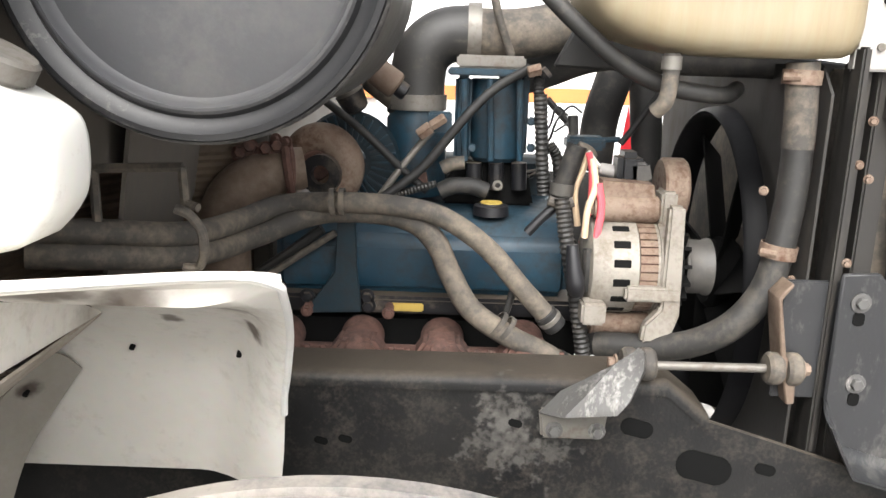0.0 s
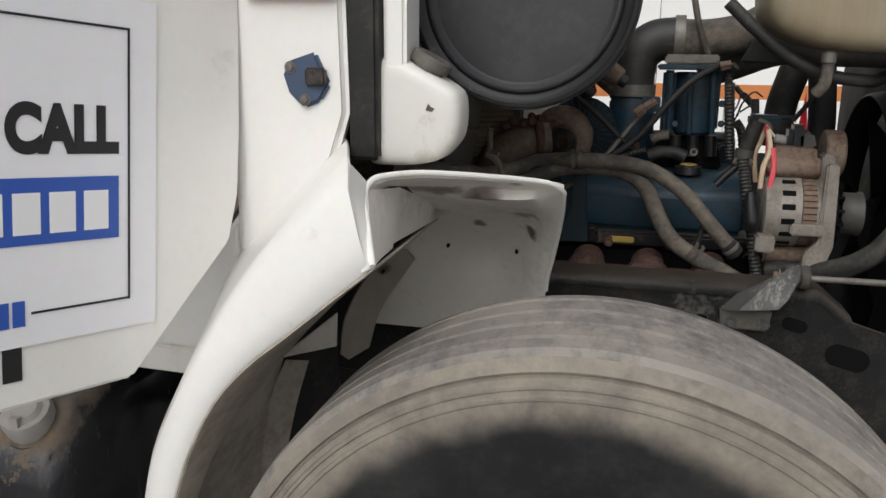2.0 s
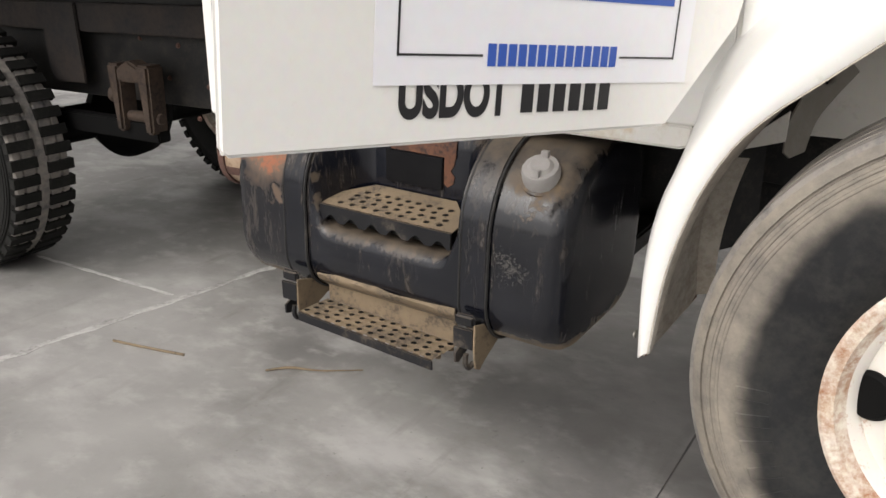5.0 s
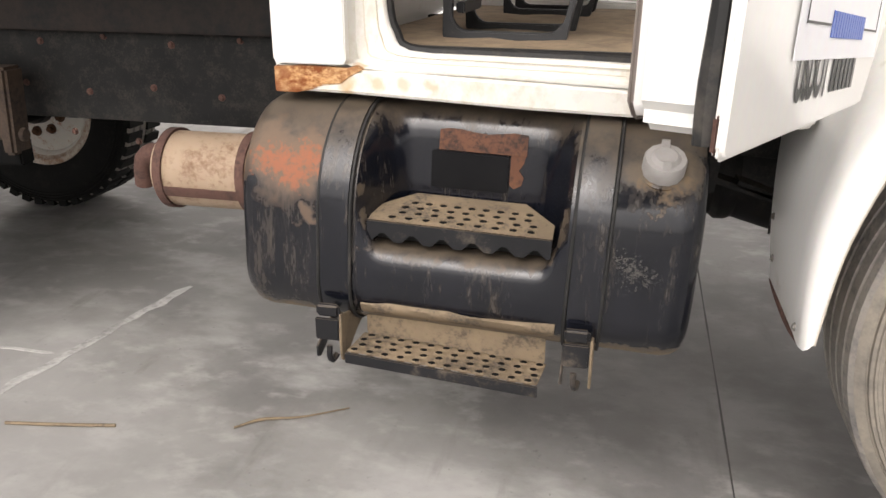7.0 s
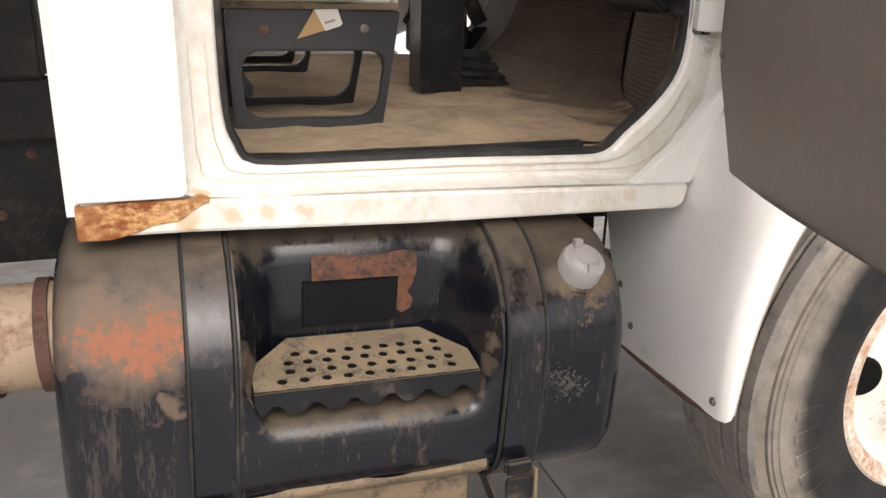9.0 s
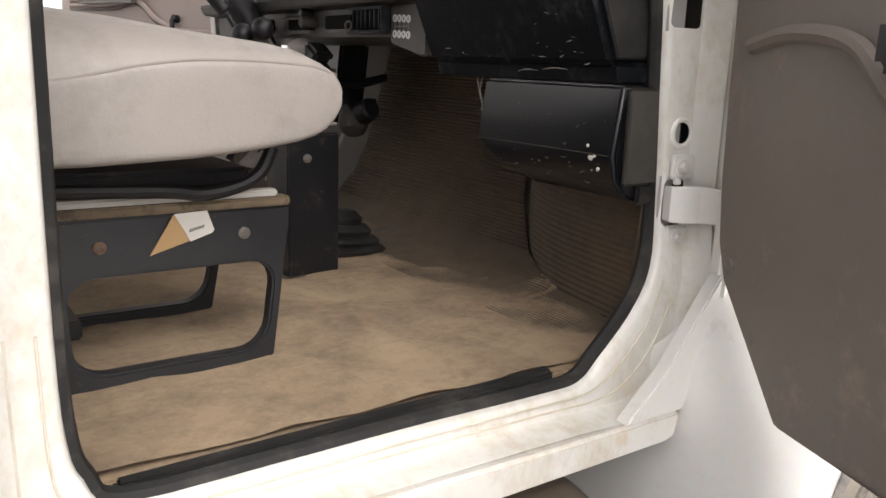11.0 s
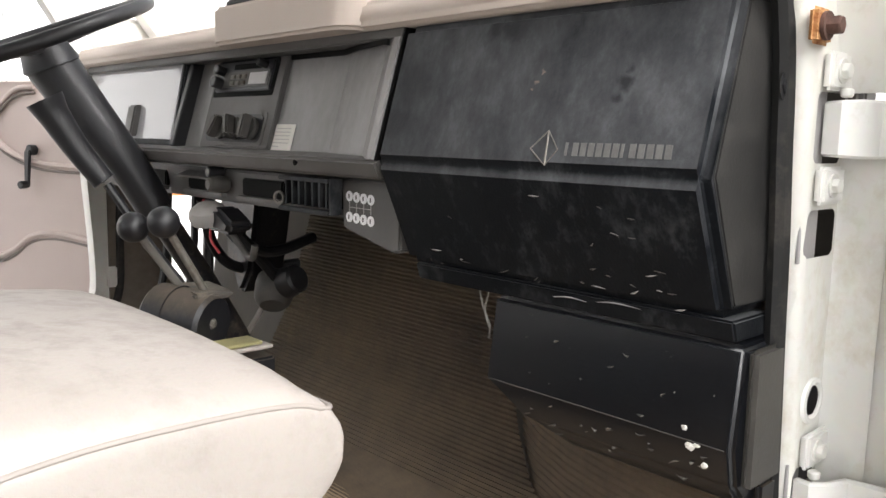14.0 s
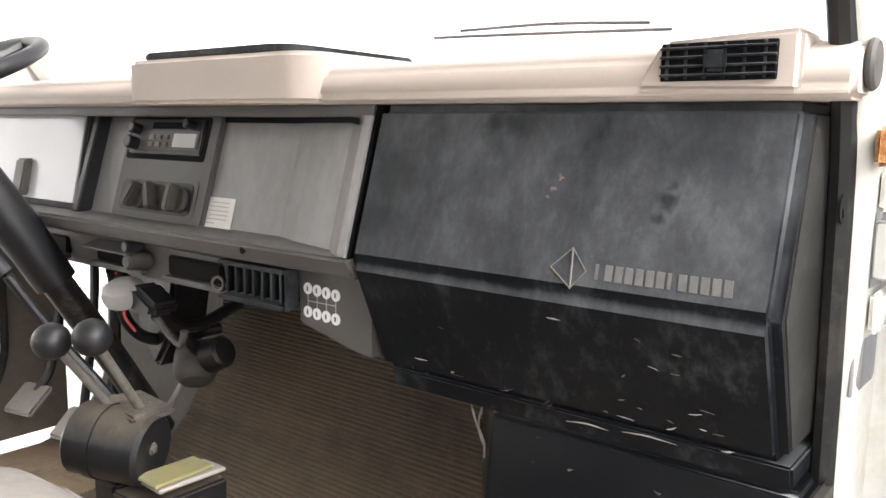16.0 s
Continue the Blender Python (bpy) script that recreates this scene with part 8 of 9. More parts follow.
part("bolt", bolt(B(), (-0.303, 1.400, 1.074), (0, -1, 0), 0.009, 0.012), M_BLACK, cb)
part("bolt", bolt(B(), (-0.203, 1.400, 1.076), (0, -1, 0), 0.009, 0.012), M_BLACK, cb)
part("bolt", bolt(B(), (-0.201, 1.400, 1.061), (0, -1, 0), 0.009, 0.012), M_BLACK, cb)
st = thing("oil_dipstick_tube", (-0.371, 1.400, 1.105), "tan dipstick tube running along the head", "tube")
rod_part("tube", st, [(-0.371, 1.390, 1.106), (-0.314, 1.390, 1.146), (-0.254, 1.390, 1.186)], 0.006, M_HOSE)
rod_part("tube", st, [(-0.390, 1.410, 1.106), (-0.332, 1.410, 1.147), (-0.279, 1.410, 1.188)], 0.009, M_HOSEDK)
hc = thing("hose_clips", (-0.240, 1.320, 1.248), "dusty rubber hose clips", "clip")
ring_clip("clip", hc, (-0.247, 1.318, 1.250), (1, 0, 0.1), 0.0185, 0.004, M_HOSE)
ring_clip("clip", hc, (-0.233, 1.318, 1.251), (1, 0, 0.02), 0.0185, 0.004, M_HOSE)
ring_clip("clip", hc, (0.012, 1.318, 1.062), (0.75, 0, -0.6), 0.0205, 0.004, M_HOSE)
ring_clip("clip", hc, (0.025, 1.318, 1.055), (0.75, 0, -0.6), 0.0205, 0.004, M_HOSE)
rod_part("saddle", hc, [(-0.388, 1.03, 1.290), (-0.372, 1.03, 1.283), (-0.360, 1.035, 1.262), (-0.360, 1.04, 1.235), (-0.370, 1.05, 1.215), (-0.388, 1.05, 1.213)], 0.006, M_HOSE, "dusty bent wire saddle", 10)
rod_part("tail", hc, [(0.036, 1.340, 1.112), (0.029, 1.340, 1.083), (0.022, 1.340, 1.064)], 0.006, M_HOSEDK, "steel stand-off", 8)
sb = thing("open_bracket", (-0.495, 1.06, 1.27), "dusty open steel bracket frame by the firewall", "bracket")
for a, b in (((-0.495, 1.06, 1.330), (-0.388, 1.06, 1.335)), ((-0.388, 1.06, 1.335), (-0.386, 1.06, 1.285)), ((-0.495, 1.06, 1.330), (-0.495, 1.06, 1.262))):
    rod_part("bar", sb, [a, b], 0.006, M_HOSE, "", 6)
rod_part("pin", sb, [(-0.386, 1.06, 1.292), (-0.368, 1.05, 1.288)], 0.005, M_HOSE, "", 8)
part("bolt", bolt(B(), (-0.420, 1.440, 1.304), (0.2, -1, 0.3), 0.010, 0.018), M_RUST, turbo)
part("bolt", bolt(B(), (-0.403, 1.440, 1.314), (0.2, -1, 0.3), 0.010, 0.018), M_RUST, turbo)
part("bolt", bolt(B(), (-0.377, 1.440, 1.311), (0.2, -1, 0.3), 0.010, 0.018), M_RUST, turbo)
part("bolt", bolt(B(), (-0.359, 1.440, 1.316), (0.2, -1, 0.3), 0.010, 0.018), M_RUST, turbo)
part("side_bolt", bolt(B(), (0.502, 1.220, 1.403), (-0.4, -1, 0), 0.0045, 0.012), M_RUSTLT, radi)
part("side_bolt", bolt(B(), (0.491, 1.220, 1.343), (-0.4, -1, 0), 0.0045, 0.012), M_RUSTLT, radi)
part("side_bolt", bolt(B(), (0.507, 1.220, 1.324), (-0.4, -1, 0), 0.0045, 0.012), M_RUSTLT, radi)
part("side_bolt", bolt(B(), (0.495, 1.220, 1.204), (-0.4, -1, 0), 0.0045, 0.012), M_RUSTLT, radi)
part("side_bolt", bolt(B(), (0.375, 1.243, 1.300), (-0.4, -1, 0), 0.0045, 0.012), M_RUSTLT, radi)
part("side_bolt", bolt(B(), (0.430, 1.243, 1.171), (-0.4, -1, 0), 0.0045, 0.012), M_RUSTLT, radi)
part("edge_angle", bbox(0.472, 0.483, 1.21, 1.245, 0.75, 1.50, 0.003), M_BAFFLE, radi, "steel angle with dusty edge")
cp = thing("bumper_bracket", (0.477, 1.19, 0.727), "black steel plate bolted to the frame horn", "bracket")
part("plate", bbox(0.477, 0.701, 1.186, 1.198, 0.667, 0.844, 0.003), M_RAIL, cp)
part("bolt", bolt(B(), (0.502, 1.186, 0.828), (0, -1, 0), 0.011, 0.012), M_GREYDK, cp)
part("bolt", bolt(B(), (0.575, 1.186, 0.831), (0, -1, 0), 0.011, 0.012), M_GREYDK, cp)
part("bolt", bolt(B(), (0.511, 1.186, 0.757), (0, -1, 0), 0.011, 0.012), M_GREYDK, cp)
part("bolt", bolt(B(), (0.577, 1.186, 0.758), (0, -1, 0), 0.011, 0.012), M_STEEL, cp)

# ---------------------------------------------------------------- cab interior (in the cab's own axes)
dash = thing("dashboard", (-0.7, 1.78, 1.5), "black plastic dashboard with beige padded top", "dashboard", axes=INSIDE_AXES)
GL = [(-0.867, 1.887), (-0.926, 1.686), (-0.857, 1.532), (-0.74, 1.532), (-0.74, 1.887)]
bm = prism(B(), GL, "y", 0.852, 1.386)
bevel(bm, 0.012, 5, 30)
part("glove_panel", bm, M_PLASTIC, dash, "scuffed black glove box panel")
part("glove_lip", bevel(prism(B(), [(-0.853, 1.5315), (-0.844, 1.505), (-0.76, 1.505), (-0.76, 1.5315)], "y", 0.847, 1.372), 0.003, 2), M_PLASTIC, dash, "dark lip under the glove box")
part("dash_end", bevel(prism(B(), [(-0.858, 1.874), (-0.910, 1.690), (-0.848, 1.546), (-0.745, 1.546), (-0.745, 1.874)], "y", 0.8495, 0.856), 0.002, 2), M_ENDLIT, dash, "dash end panel with the doorway light put into its grey")
part("seam_gap", bevel(prism(B(), [(-0.864, 1.886), (-0.921, 1.688), (-0.80, 1.688), (-0.80, 1.886)], "y", 1.3862, 1.3905), 0.0005, 1), M_DARK, dash, "dark seam beside the glove box")
rs_ = random.Random(21)
for i in range(26):
    y_, z_ = rs_.uniform(0.90, 1.34), rs_.choice((rs_.uniform(1.535, 1.56), rs_.uniform(1.54, 1.66)))
    x_ = -0.926 + (1.686 - z_) * 0.448
    l_, h_ = rs_.uniform(0.004, 0.022), rs_.uniform(-0.006, 0.004)
    part("scuff", tube(B(), [(x_ - 0.0003, y_, z_), (x_ - 0.0005, y_ + l_ / 2, z_ + h_ * 0.7), (x_ - 0.0003, y_ + l_, z_ + h_)], [0.0003, rs_.uniform(0.0006, 0.0014), 0.0003], 5, 2), M_GREYDK if i % 3 else M_CAP, dash, "pale scuff")
for y0_, y1_, z_ in ((0.965, 1.035, 1.523), (1.045, 1.10, 1.519)):
    part("scuff", tube(B(), [(-0.8505, y0_, z_ + 0.002), (-0.852, (y0_ + y1_) / 2, z_ + 0.004), (-0.8495, y1_, z_)], [0.0004, 0.0011, 0.0004], 6), M_GREYPL, dash, "pale scuff")
# recessed centre: a sloping back, a cheek that turns out to the glove box, a top slot and a ledge
def back_x(z, deep=0.0):
    return -0.848 + (z - 1.742) * 0.288 + deep
RZ = (1.689, 1.73, 1.78, 1.83, 1.872)
bm = loft(B(), [[(back_x(z), y, z) for z in RZ] for y in (2.72, 1.62, 1.583)] + [[(back_x(z) - 0.018, 1.53, z) for z in RZ],
          [(-0.890 + (z - 1.742) * 0.288 + 0.004, 1.44, z) for z in RZ], [(-0.909 + (z - 1.742) * 0.288 + 0.004, 1.405, z) for z in RZ], [(-0.911 + (z - 1.742) * 0.288 + 0.005, 1.3907, z) for z in RZ]])
part("centre_back", solid(bm, -0.004), M_RECESS, dash, "grey recessed centre panel", 12)
part("centre_lip", bevel(prism(B(), [(-0.864, 1.888), (-0.868, 1.871), (-0.80, 1.871), (-0.80, 1.888)], "y", 1.391, 2.68), 0.003, 2), M_LEDGE, dash, "dark upper border of the recess")
# black strip paints the shadow gap along the top of the recess
bm = loft(B(), [[(back_x(1.868) - 0.010, 1.765, 1.871), (back_x(1.868) - 0.010, 1.765, 1.862)], [(back_x(1.868) - 0.010, 1.60, 1.871), (back_x(1.868) - 0.010, 1.60, 1.862)],
                [(-0.852, 1.52, 1.871), (-0.853, 1.52, 1.863)], [(-0.874, 1.43, 1.871), (-0.875, 1.43, 1.864)], [(-0.879, 1.412, 1.870), (-0.880, 1.412, 1.861)]])
part("top_slot", solid(bm, 0.004), M_DARK, dash, "black strip painting the shadow gap atop the recess")
part("ledge", bevel(prism(B(), [(-0.85, 1.695), (-0.914, 1.693), (-0.925, 1.686), (-0.912, 1.660), (-0.85, 1.652)], "y", 1.386, 2.70), 0.004, 3), M_LEDGE, dash, "dusty grey ledge under the centre panel")
part("ledge_screw", bolt(B(), (-0.921, 1.600, 1.678), (-1, 0, 0.3), 0.004, 0.004), M_DARK, dash)
part("vent_strip", bevel(prism(B(), [(-0.872, 1.652), (-0.862, 1.585), (-0.70, 1.57), (-0.70, 1.652)], "y", 1.545, 2.68), 0.004, 2), M_LEDGE, dash, "vent strip")
part("shift_panel", bevel(prism(B(), [(1.39, 1.654), (1.545, 1.652), (1.54, 1.570), (1.405, 1.540), (1.39, 1.545)], "x", -0.868, -0.70), 0.004, 2), M_LEDGE, dash, "panel with shift pattern")
# centre stack: radio and heater controls, on a face that slopes like the glove box
SLOPE = Matrix.Translation((-0.848, 0, 1.782)) @ Matrix.Rotation(math.atan(0.288), 4, "Y")
def slab(name, y0, y1, z0, z1, front, back, r, mat_, parent, lab="", bev=0.002):
    """A plate on the sloping face; z along the slope from the middle of the stack, front and back off the face."""
    bm = bevel(prism(B(), rrect(y0, y1, z0, z1, r, 4), "x", -front, back), bev, 2)
    bmesh.ops.transform(bm, matrix=SLOPE, verts=bm.verts)
    return part(name, bm, mat_, parent, lab)
def spun(p0, p1, r, seg=16, b=0.002, r1=None):
    bm = cyl(B(), p0, p1, r, r1, seg, b)
    bmesh.ops.transform(bm, matrix=SLOPE, verts=bm.verts)
    return bm
stack = slab("stack_frame", 1.765, 2.032, -0.092, 0.094, 0.004, 0.022, 0.006, M_LEDGE, dash, "dusty grey control stack")
slab("radio_recess", 1.788, 2.024, 0.012, 0.092, 0.0052, 0.004, 0.008, M_DARK, stack, "dark recess round the radio")
radio = slab("radio", 1.800, 2.014, 0.024, 0.086, 0.009, 0.004, 0.004, M_INK, dash, "black cassette radio")
slab("radio_face", 1.806, 1.985, 0.030, 0.066, 0.0105, 0.006, 0.003, M_GREYDK, radio, "worn grey radio face")
slab("cassette_slot", 1.845, 1.950, 0.068, 0.080, 0.0102, 0.006, 0.001, M_DARK, radio)
slab("display", 1.815, 1.880, 0.036, 0.060, 0.0115, 0.008, 0.001, M_GREYPL, radio, "pale radio dial")
for i in range(6):
    slab("button", 1.892 + 0.021 * (i % 3), 1.908 + 0.021 * (i % 3), 0.035 + 0.013 * (i // 3), 0.044 + 0.013 * (i // 3), 0.0135, 0.008, 0.001, M_STEEL, radio, "", 0.001)
for y, z, r_ in ((1.990, 0.040, 0.012), (1.988, 0.066, 0.010), (1.828, 0.074, 0.008)):
    part("radio_knob", spun((-0.008, y, z), (-0.030, y, z), r_), M_INK, radio)
slab("control_recess", 1.786, 2.026, -0.088, -0.016, 0.0052, 0.004, 0.012, M_LEDGE, stack)
ctl = slab("heater_control", 1.796, 2.012, -0.082, -0.022, 0.0062, 0.004, 0.016, M_INK, dash, "black rotary heater controls")
for y, tilt in ((1.945, 28), (1.888, -24), (1.828, 0)):
    kb = part("control_knob", spun((-0.005, y, -0.053), (-0.016, y, -0.053), 0.023, 20, 0.003), M_GREYDK, ctl)
    bm = bbox(-0.036, -0.015, -0.008, 0.008, -0.023, 0.023, 0.003)
    bmesh.ops.transform(bm, matrix=SLOPE @ Matrix.Translation((0, y, -0.053)) @ Matrix.Rotation(radians(tilt), 4, "X"), verts=bm.verts)
    part("knob_grip", bm, M_GREYDK, kb)
# black block paints the shade of the open cavity beside the stack
part("stack_gap", bevel(prism(B(), [(-0.80, 1.87), (-0.835, 1.70), (-0.78, 1.70), (-0.78, 1.87)], "y", 2.034, 2.13), 0.002, 1), M_DARK, dash, "black block painting the shade in the gap beside the stack")
part("gap_cheek", bevel(prism(B(), [(-0.84, 1.872), (-0.895, 1.694), (-0.80, 1.694), (-0.80, 1.872)], "y", 2.120, 2.140), 0.003, 1), M_INK, dash, "black cheek of the instrument bezel")
# instrument cluster
part("cluster_bezel", bevel(prism(B(), [(-0.846, 1.885), (-0.885, 1.694), (-0.83, 1.694), (-0.81, 1.885)], "y", 2.141, 2.70), 0.003, 2), M_PLASTIC, dash, "black cluster bezel")
part("cluster_lens", bevel(prism(B(), [(-0.850, 1.879), (-0.886, 1.707), (-0.880, 1.706), (-0.844, 1.879)], "y", 2.150, 2.68), 0.001, 1), M_LENS, dash, "instrument lens with its pale reflection painted in")
part("lens_tab", bevel(prism(B(), [(-0.885, 1.785), (-0.902, 1.712), (-0.870, 1.712), (-0.855, 1.785)], "y", 2.33, 2.37), 0.004, 2), M_LEDGE, dash, "grey tab on the lens")
# paper label in the recess
def on_back(name, y0, y1, z0, z1, h, mat_, lab=""):
    return part(name, prism(B(), [(back_x(z0) - h, z0), (back_x(z1) - h, z1), (back_x(z1) - h + 0.0006, z1), (back_x(z0) - h + 0.0006, z0)], "y", y0, y1), mat_, dash, lab)
on_back("paper_label", 1.700, 1.782, 1.694, 1.742, 0.0065, M_PAPER, "white printed label")
for i in range(6):
    on_back("print_bar", 1.712 + (0.03 if i == 0 else 0), 1.772 - 0.007 * (i % 3), 1.7005 + 0.0066 * i, 1.7022 + 0.0066 * i, 0.0071, M_GREYPL)
# louvre and openings in the vent strip
lv = part("louvre", bbox(-0.876, -0.85, 1.545, 1.690, 1.600, 1.648, 0.002), M_DARK, dash, "black air louvre")
for i in range(7):
    bm = box(B(), -0.012, 0.010, -0.0016, 0.0016, 1.602, 1.646)
    bmesh.ops.transform(bm, matrix=Matrix.Translation((-0.884, 1.556 + 0.0205 * i, 0)) @ Matrix.Rotation(radians(28), 4, "Z"), verts=bm.verts)
    part("slat", bm, M_PLASTIC, lv)
for z_ in (1.594, 1.6485):
    part("louvre_rim", bbox(-0.898, -0.872, 1.540, 1.695, z_ - 0.004, z_ + 0.003, 0.002), M_PLASTIC, lv)
part("louvre_rim", bbox(-0.897, -0.872, 1.5355, 1.5395, 1.592, 1.652, 0.001), M_PLASTIC, lv)
for ya, yb, lid in ((1.715, 1.86, 0), (1.935, 2.09, 1), (2.2, 2.4, 0)):
    part("slot", bbox(-0.8755, -0.85, ya, yb, 1.604, 1.638, 0.003), M_DARK, dash, "dark open slot")
    part("slot_lip", bbox(-0.885, -0.870, ya - 0.008, yb + 0.008, 1.595, 1.603, 0.002), M_LEDGE, dash)
    if lid:
        part("slot_lid", bevel(prism(B(), [(-0.872, 1.645), (-0.905, 1.634), (-0.904, 1.630), (-0.872, 1.639)], "y", ya, yb), 0.001, 1), M_LEDGE, dash, "half open ash tray lid")
part("pull_knob", cyl(B(), (-0.870, 1.925, 1.622), (-0.915, 1.925, 1.622), 0.017, 0.014, 16, 0.004), M_GREYDK, dash, "worn grey pull knob")
part("pull_knob", cyl(B(), (-0.870, 1.945, 1.646), (-0.905, 1.945, 1.646), 0.013, 0.011, 16, 0.003), M_INK, dash)
part("pull_ring", lathe(B(), [(0.0085, -0.002), (0.0125, -0.002), (0.0125, 0.002), (0.0085, 0.002)], (-0.888, 1.706, 1.610), (1, 0.3, 0), 20, close=True), M_STEEL, dash, "dull pull ring")
# shift pattern discs
for i in range(8):
    y, z = 1.520 - 0.0190 * (i % 4), (1.6245 if i < 4 else 1.5900) - 0.001 * (i % 4)
    part("pattern_disc", lathe(B(), [(0, 0), (0.0086, 0), (0.0086, 0.0015), (0, 0.0015)], (-0.868, y, z), (-1, 0, 0), 18), M_INKW, dash, "white numbered disc")
    part("disc_mark", box(B(), -0.8702, -0.8694, y - 0.0012, y + 0.0012, z - 0.0035, z + 0.0035), M_GREYDK, dash)
    part("pattern_stem", box(B(), -0.8690, -0.868, y - 0.0006, y + 0.0006, 1.6035 if i < 4 else 1.5970, 1.6170 if i < 4 else 1.6065), M_GREYPL, dash)
part("pattern_bar", box(B(), -0.8691, -0.868, 1.4625, 1.5205, 1.6055, 1.6068), M_GREYPL, dash)
# emblem and name on the glove panel: plain shapes
def glove_x(z):
    return -0.867 - (1.887 - z) * 0.2935
def on_glove(pts_, r_):
    return tube(B(), [(glove_x(z) - 0.0006, y, z) for y, z in pts_], r_, 6, 1, smooth=False)
part("emblem", on_glove([(1.089, 1.713), (1.066, 1.735), (1.047, 1.713), (1.062, 1.694), (1.089, 1.713)], 0.0009), M_STEEL, dash, "thin chrome emblem outline")
part("emblem_bar", on_glove([(1.066, 1.735), (1.064, 1.714), (1.062, 1.694)], 0.0013), M_STEEL, dash)
M_NAMEBAR = surf("worn_grey_badge", (0.13, 0.128, 0.122), (0.09, 0.088, 0.085), 0.4, 0, 90, 300, 0.1)
for i in range(13):
    y = 1.036 - i * 0.01105
    thin_ = i in (0, 7)
    bm = B()
    vs = [bm.verts.new((glove_x(z) - k, q, z)) for k in (-0.003, 0.0008) for q, z in ((y, 1.7060), (y - (0.0035 if thin_ else 0.0080), 1.7060), (y - (0.0030 if thin_ else 0.0072), 1.7215), (y + 0.0008, 1.7215))]
    for f in ((0, 1, 2, 3), (4, 5, 6, 7), (0, 1, 5, 4), (1, 2, 6, 5), (2, 3, 7, 6), (3, 0, 4, 7)):
        bm.faces.new([vs[j] for j in f])
    part("name_bar", bm, M_NAMEBAR, dash, "small raised metal bar")
# padded top
PADP = [(-0.874, 1.888), (-0.882, 1.898), (-0.874, 1.930), (-0.845, 1.942), (-0.50, 1.975), (-0.44, 1.95), (-0.44, 1.888)]
part("pad", bevel(prism(B(), PADP, "y", 0.815, 2.72), 0.006, 3, 12), M_PAD, dash, "beige dash top pad", 60)
bm = prism(B(), rrect(-0.912, -0.56, 1.475, 1.93, 0.055, 8), "z", 1.889, 1.959)
part("pod", bevel(bm, 0.006, 3, 40), M_PAD, dash, "raised centre pod", 60)
part("pod_lid", bevel(prism(B(), rrect(-0.897, -0.60, 1.53, 1.90, 0.04, 6), "z", 1.9595, 1.972), 0.003, 2), M_PLASTIC, dash, "black pod lid")
part("vent_hood", bevel(prism(B(), [(0.860, 1.893), (1.022, 1.897), (0.992, 1.945), (0.860, 1.952)], "x", -0.886, -0.80), 0.006, 3), M_PAD, dash)
pv = part("pad_vent", bbox(-0.8905, -0.870, 0.880, 0.990, 1.906, 1.942, 0.001, 1), M_DARK, dash, "black corner air vent")
for i in range(4):
    part("slat", bbox(-0.894, -0.888, 0.880, 0.990, 1.910 + 0.0085 * i, 1.9125 + 0.0085 * i, 0.0006, 1), M_PLASTIC, pv)
for i in range(6):
    part("fin", bbox(-0.892, -0.887, 0.889 + 0.0185 * i, 0.892 + 0.0185 * i, 1.907, 1.941, 0.0006, 1), M_PLASTIC, pv)
part("vent_tab", bbox(-0.900, -0.890, 0.924, 0.946, 1.914, 1.934, 0.004), M_PLASTIC, pv)
bm = B()
cyl(bm, (-0.84, 0.815, 1.92), (-0.84, 0.806, 1.92), 0.024, None, 24, 0.003)
part("end_vent", bm, M_GREYDK, dash, "round side vent")
bm = B()
bolt(bm, (-0.803, 0.832, 1.787), (0, -1, 0), 0.011, 0.003)
part("end_screw", bm, M_INK, dash)
heater = thing("heater_box", (-0.7, 1.03, 1.34), "black scuffed heater box under the dash", "heater", axes=INSIDE_AXES)
part("creased_edge", tube(B(), [(-0.8587, 0.845, 1.386), (-0.8587, 1.03, 1.3865), (-0.8587, 1.205, 1.386)], 0.0009, 6, 2), M_GREYDK, heater, "thin grey line along the crease")
rnd_ = random.Random(11)
for i in range(34):
    low_ = i % 3 != 0
    y_, z_ = rnd_.uniform(0.86, 1.17), rnd_.uniform(1.335, 1.375) if low_ else rnd_.uniform(1.392, 1.49)
    x_ = (-0.858 + (1.386 - z_) * 0.20 if low_ else -0.858 + (z_ - 1.386) * 0.1416) - 0.0004
    k_ = rnd_.uniform(0.002, 0.010) * (1 if low_ else 0.8)
    part("paint_chip", tube(B(), [(x_, y_, z_), (x_ - 0.0002, y_ + k_ * rnd_.uniform(0.2, 1), z_ - k_ * 0.3), (x_, y_ + k_ * rnd_.uniform(0.6, 1.8), z_ - k_ * rnd_.uniform(-0.2, 0.8))], [0.0004, rnd_.uniform(0.0008, 0.0022), 0.0004], 6, 2), M_STEEL if i % 4 == 0 else M_GREYDK, heater, "pale chip in the paint")
for y_, z_, k_ in ((0.887, 1.380, 0.0060), (0.878, 1.383, 0.0042), (0.895, 1.399, 0.0040), (0.868, 1.362, 0.0040)):
    bm = lathe(B(), [(0, 0.0022), (k_ * 0.6, 0.0018), (k_, 0.0), (0, 0.0)], (-0.8572, y_, z_), (-1, 0, 0.1), 9)
    for v in bm.verts:
        v.co += Vector((0, rnd_.uniform(-1, 1), rnd_.uniform(-1, 1))) * k_ * 0.28
    part("plaster_fleck", bm, M_PAPER, heater, "crumb of white filler stuck to the cover")
HP = [(-0.842, 1.503), (-0.858, 1.386), (-0.846, 1.338), (-0.820, 1.312), (-0.77, 1.302), (-0.60, 1.302), (-0.60, 1.503)]
bm = prism(B(), HP, "y", 0.836, 1.212)
bevel(bm, 0.007, 3)
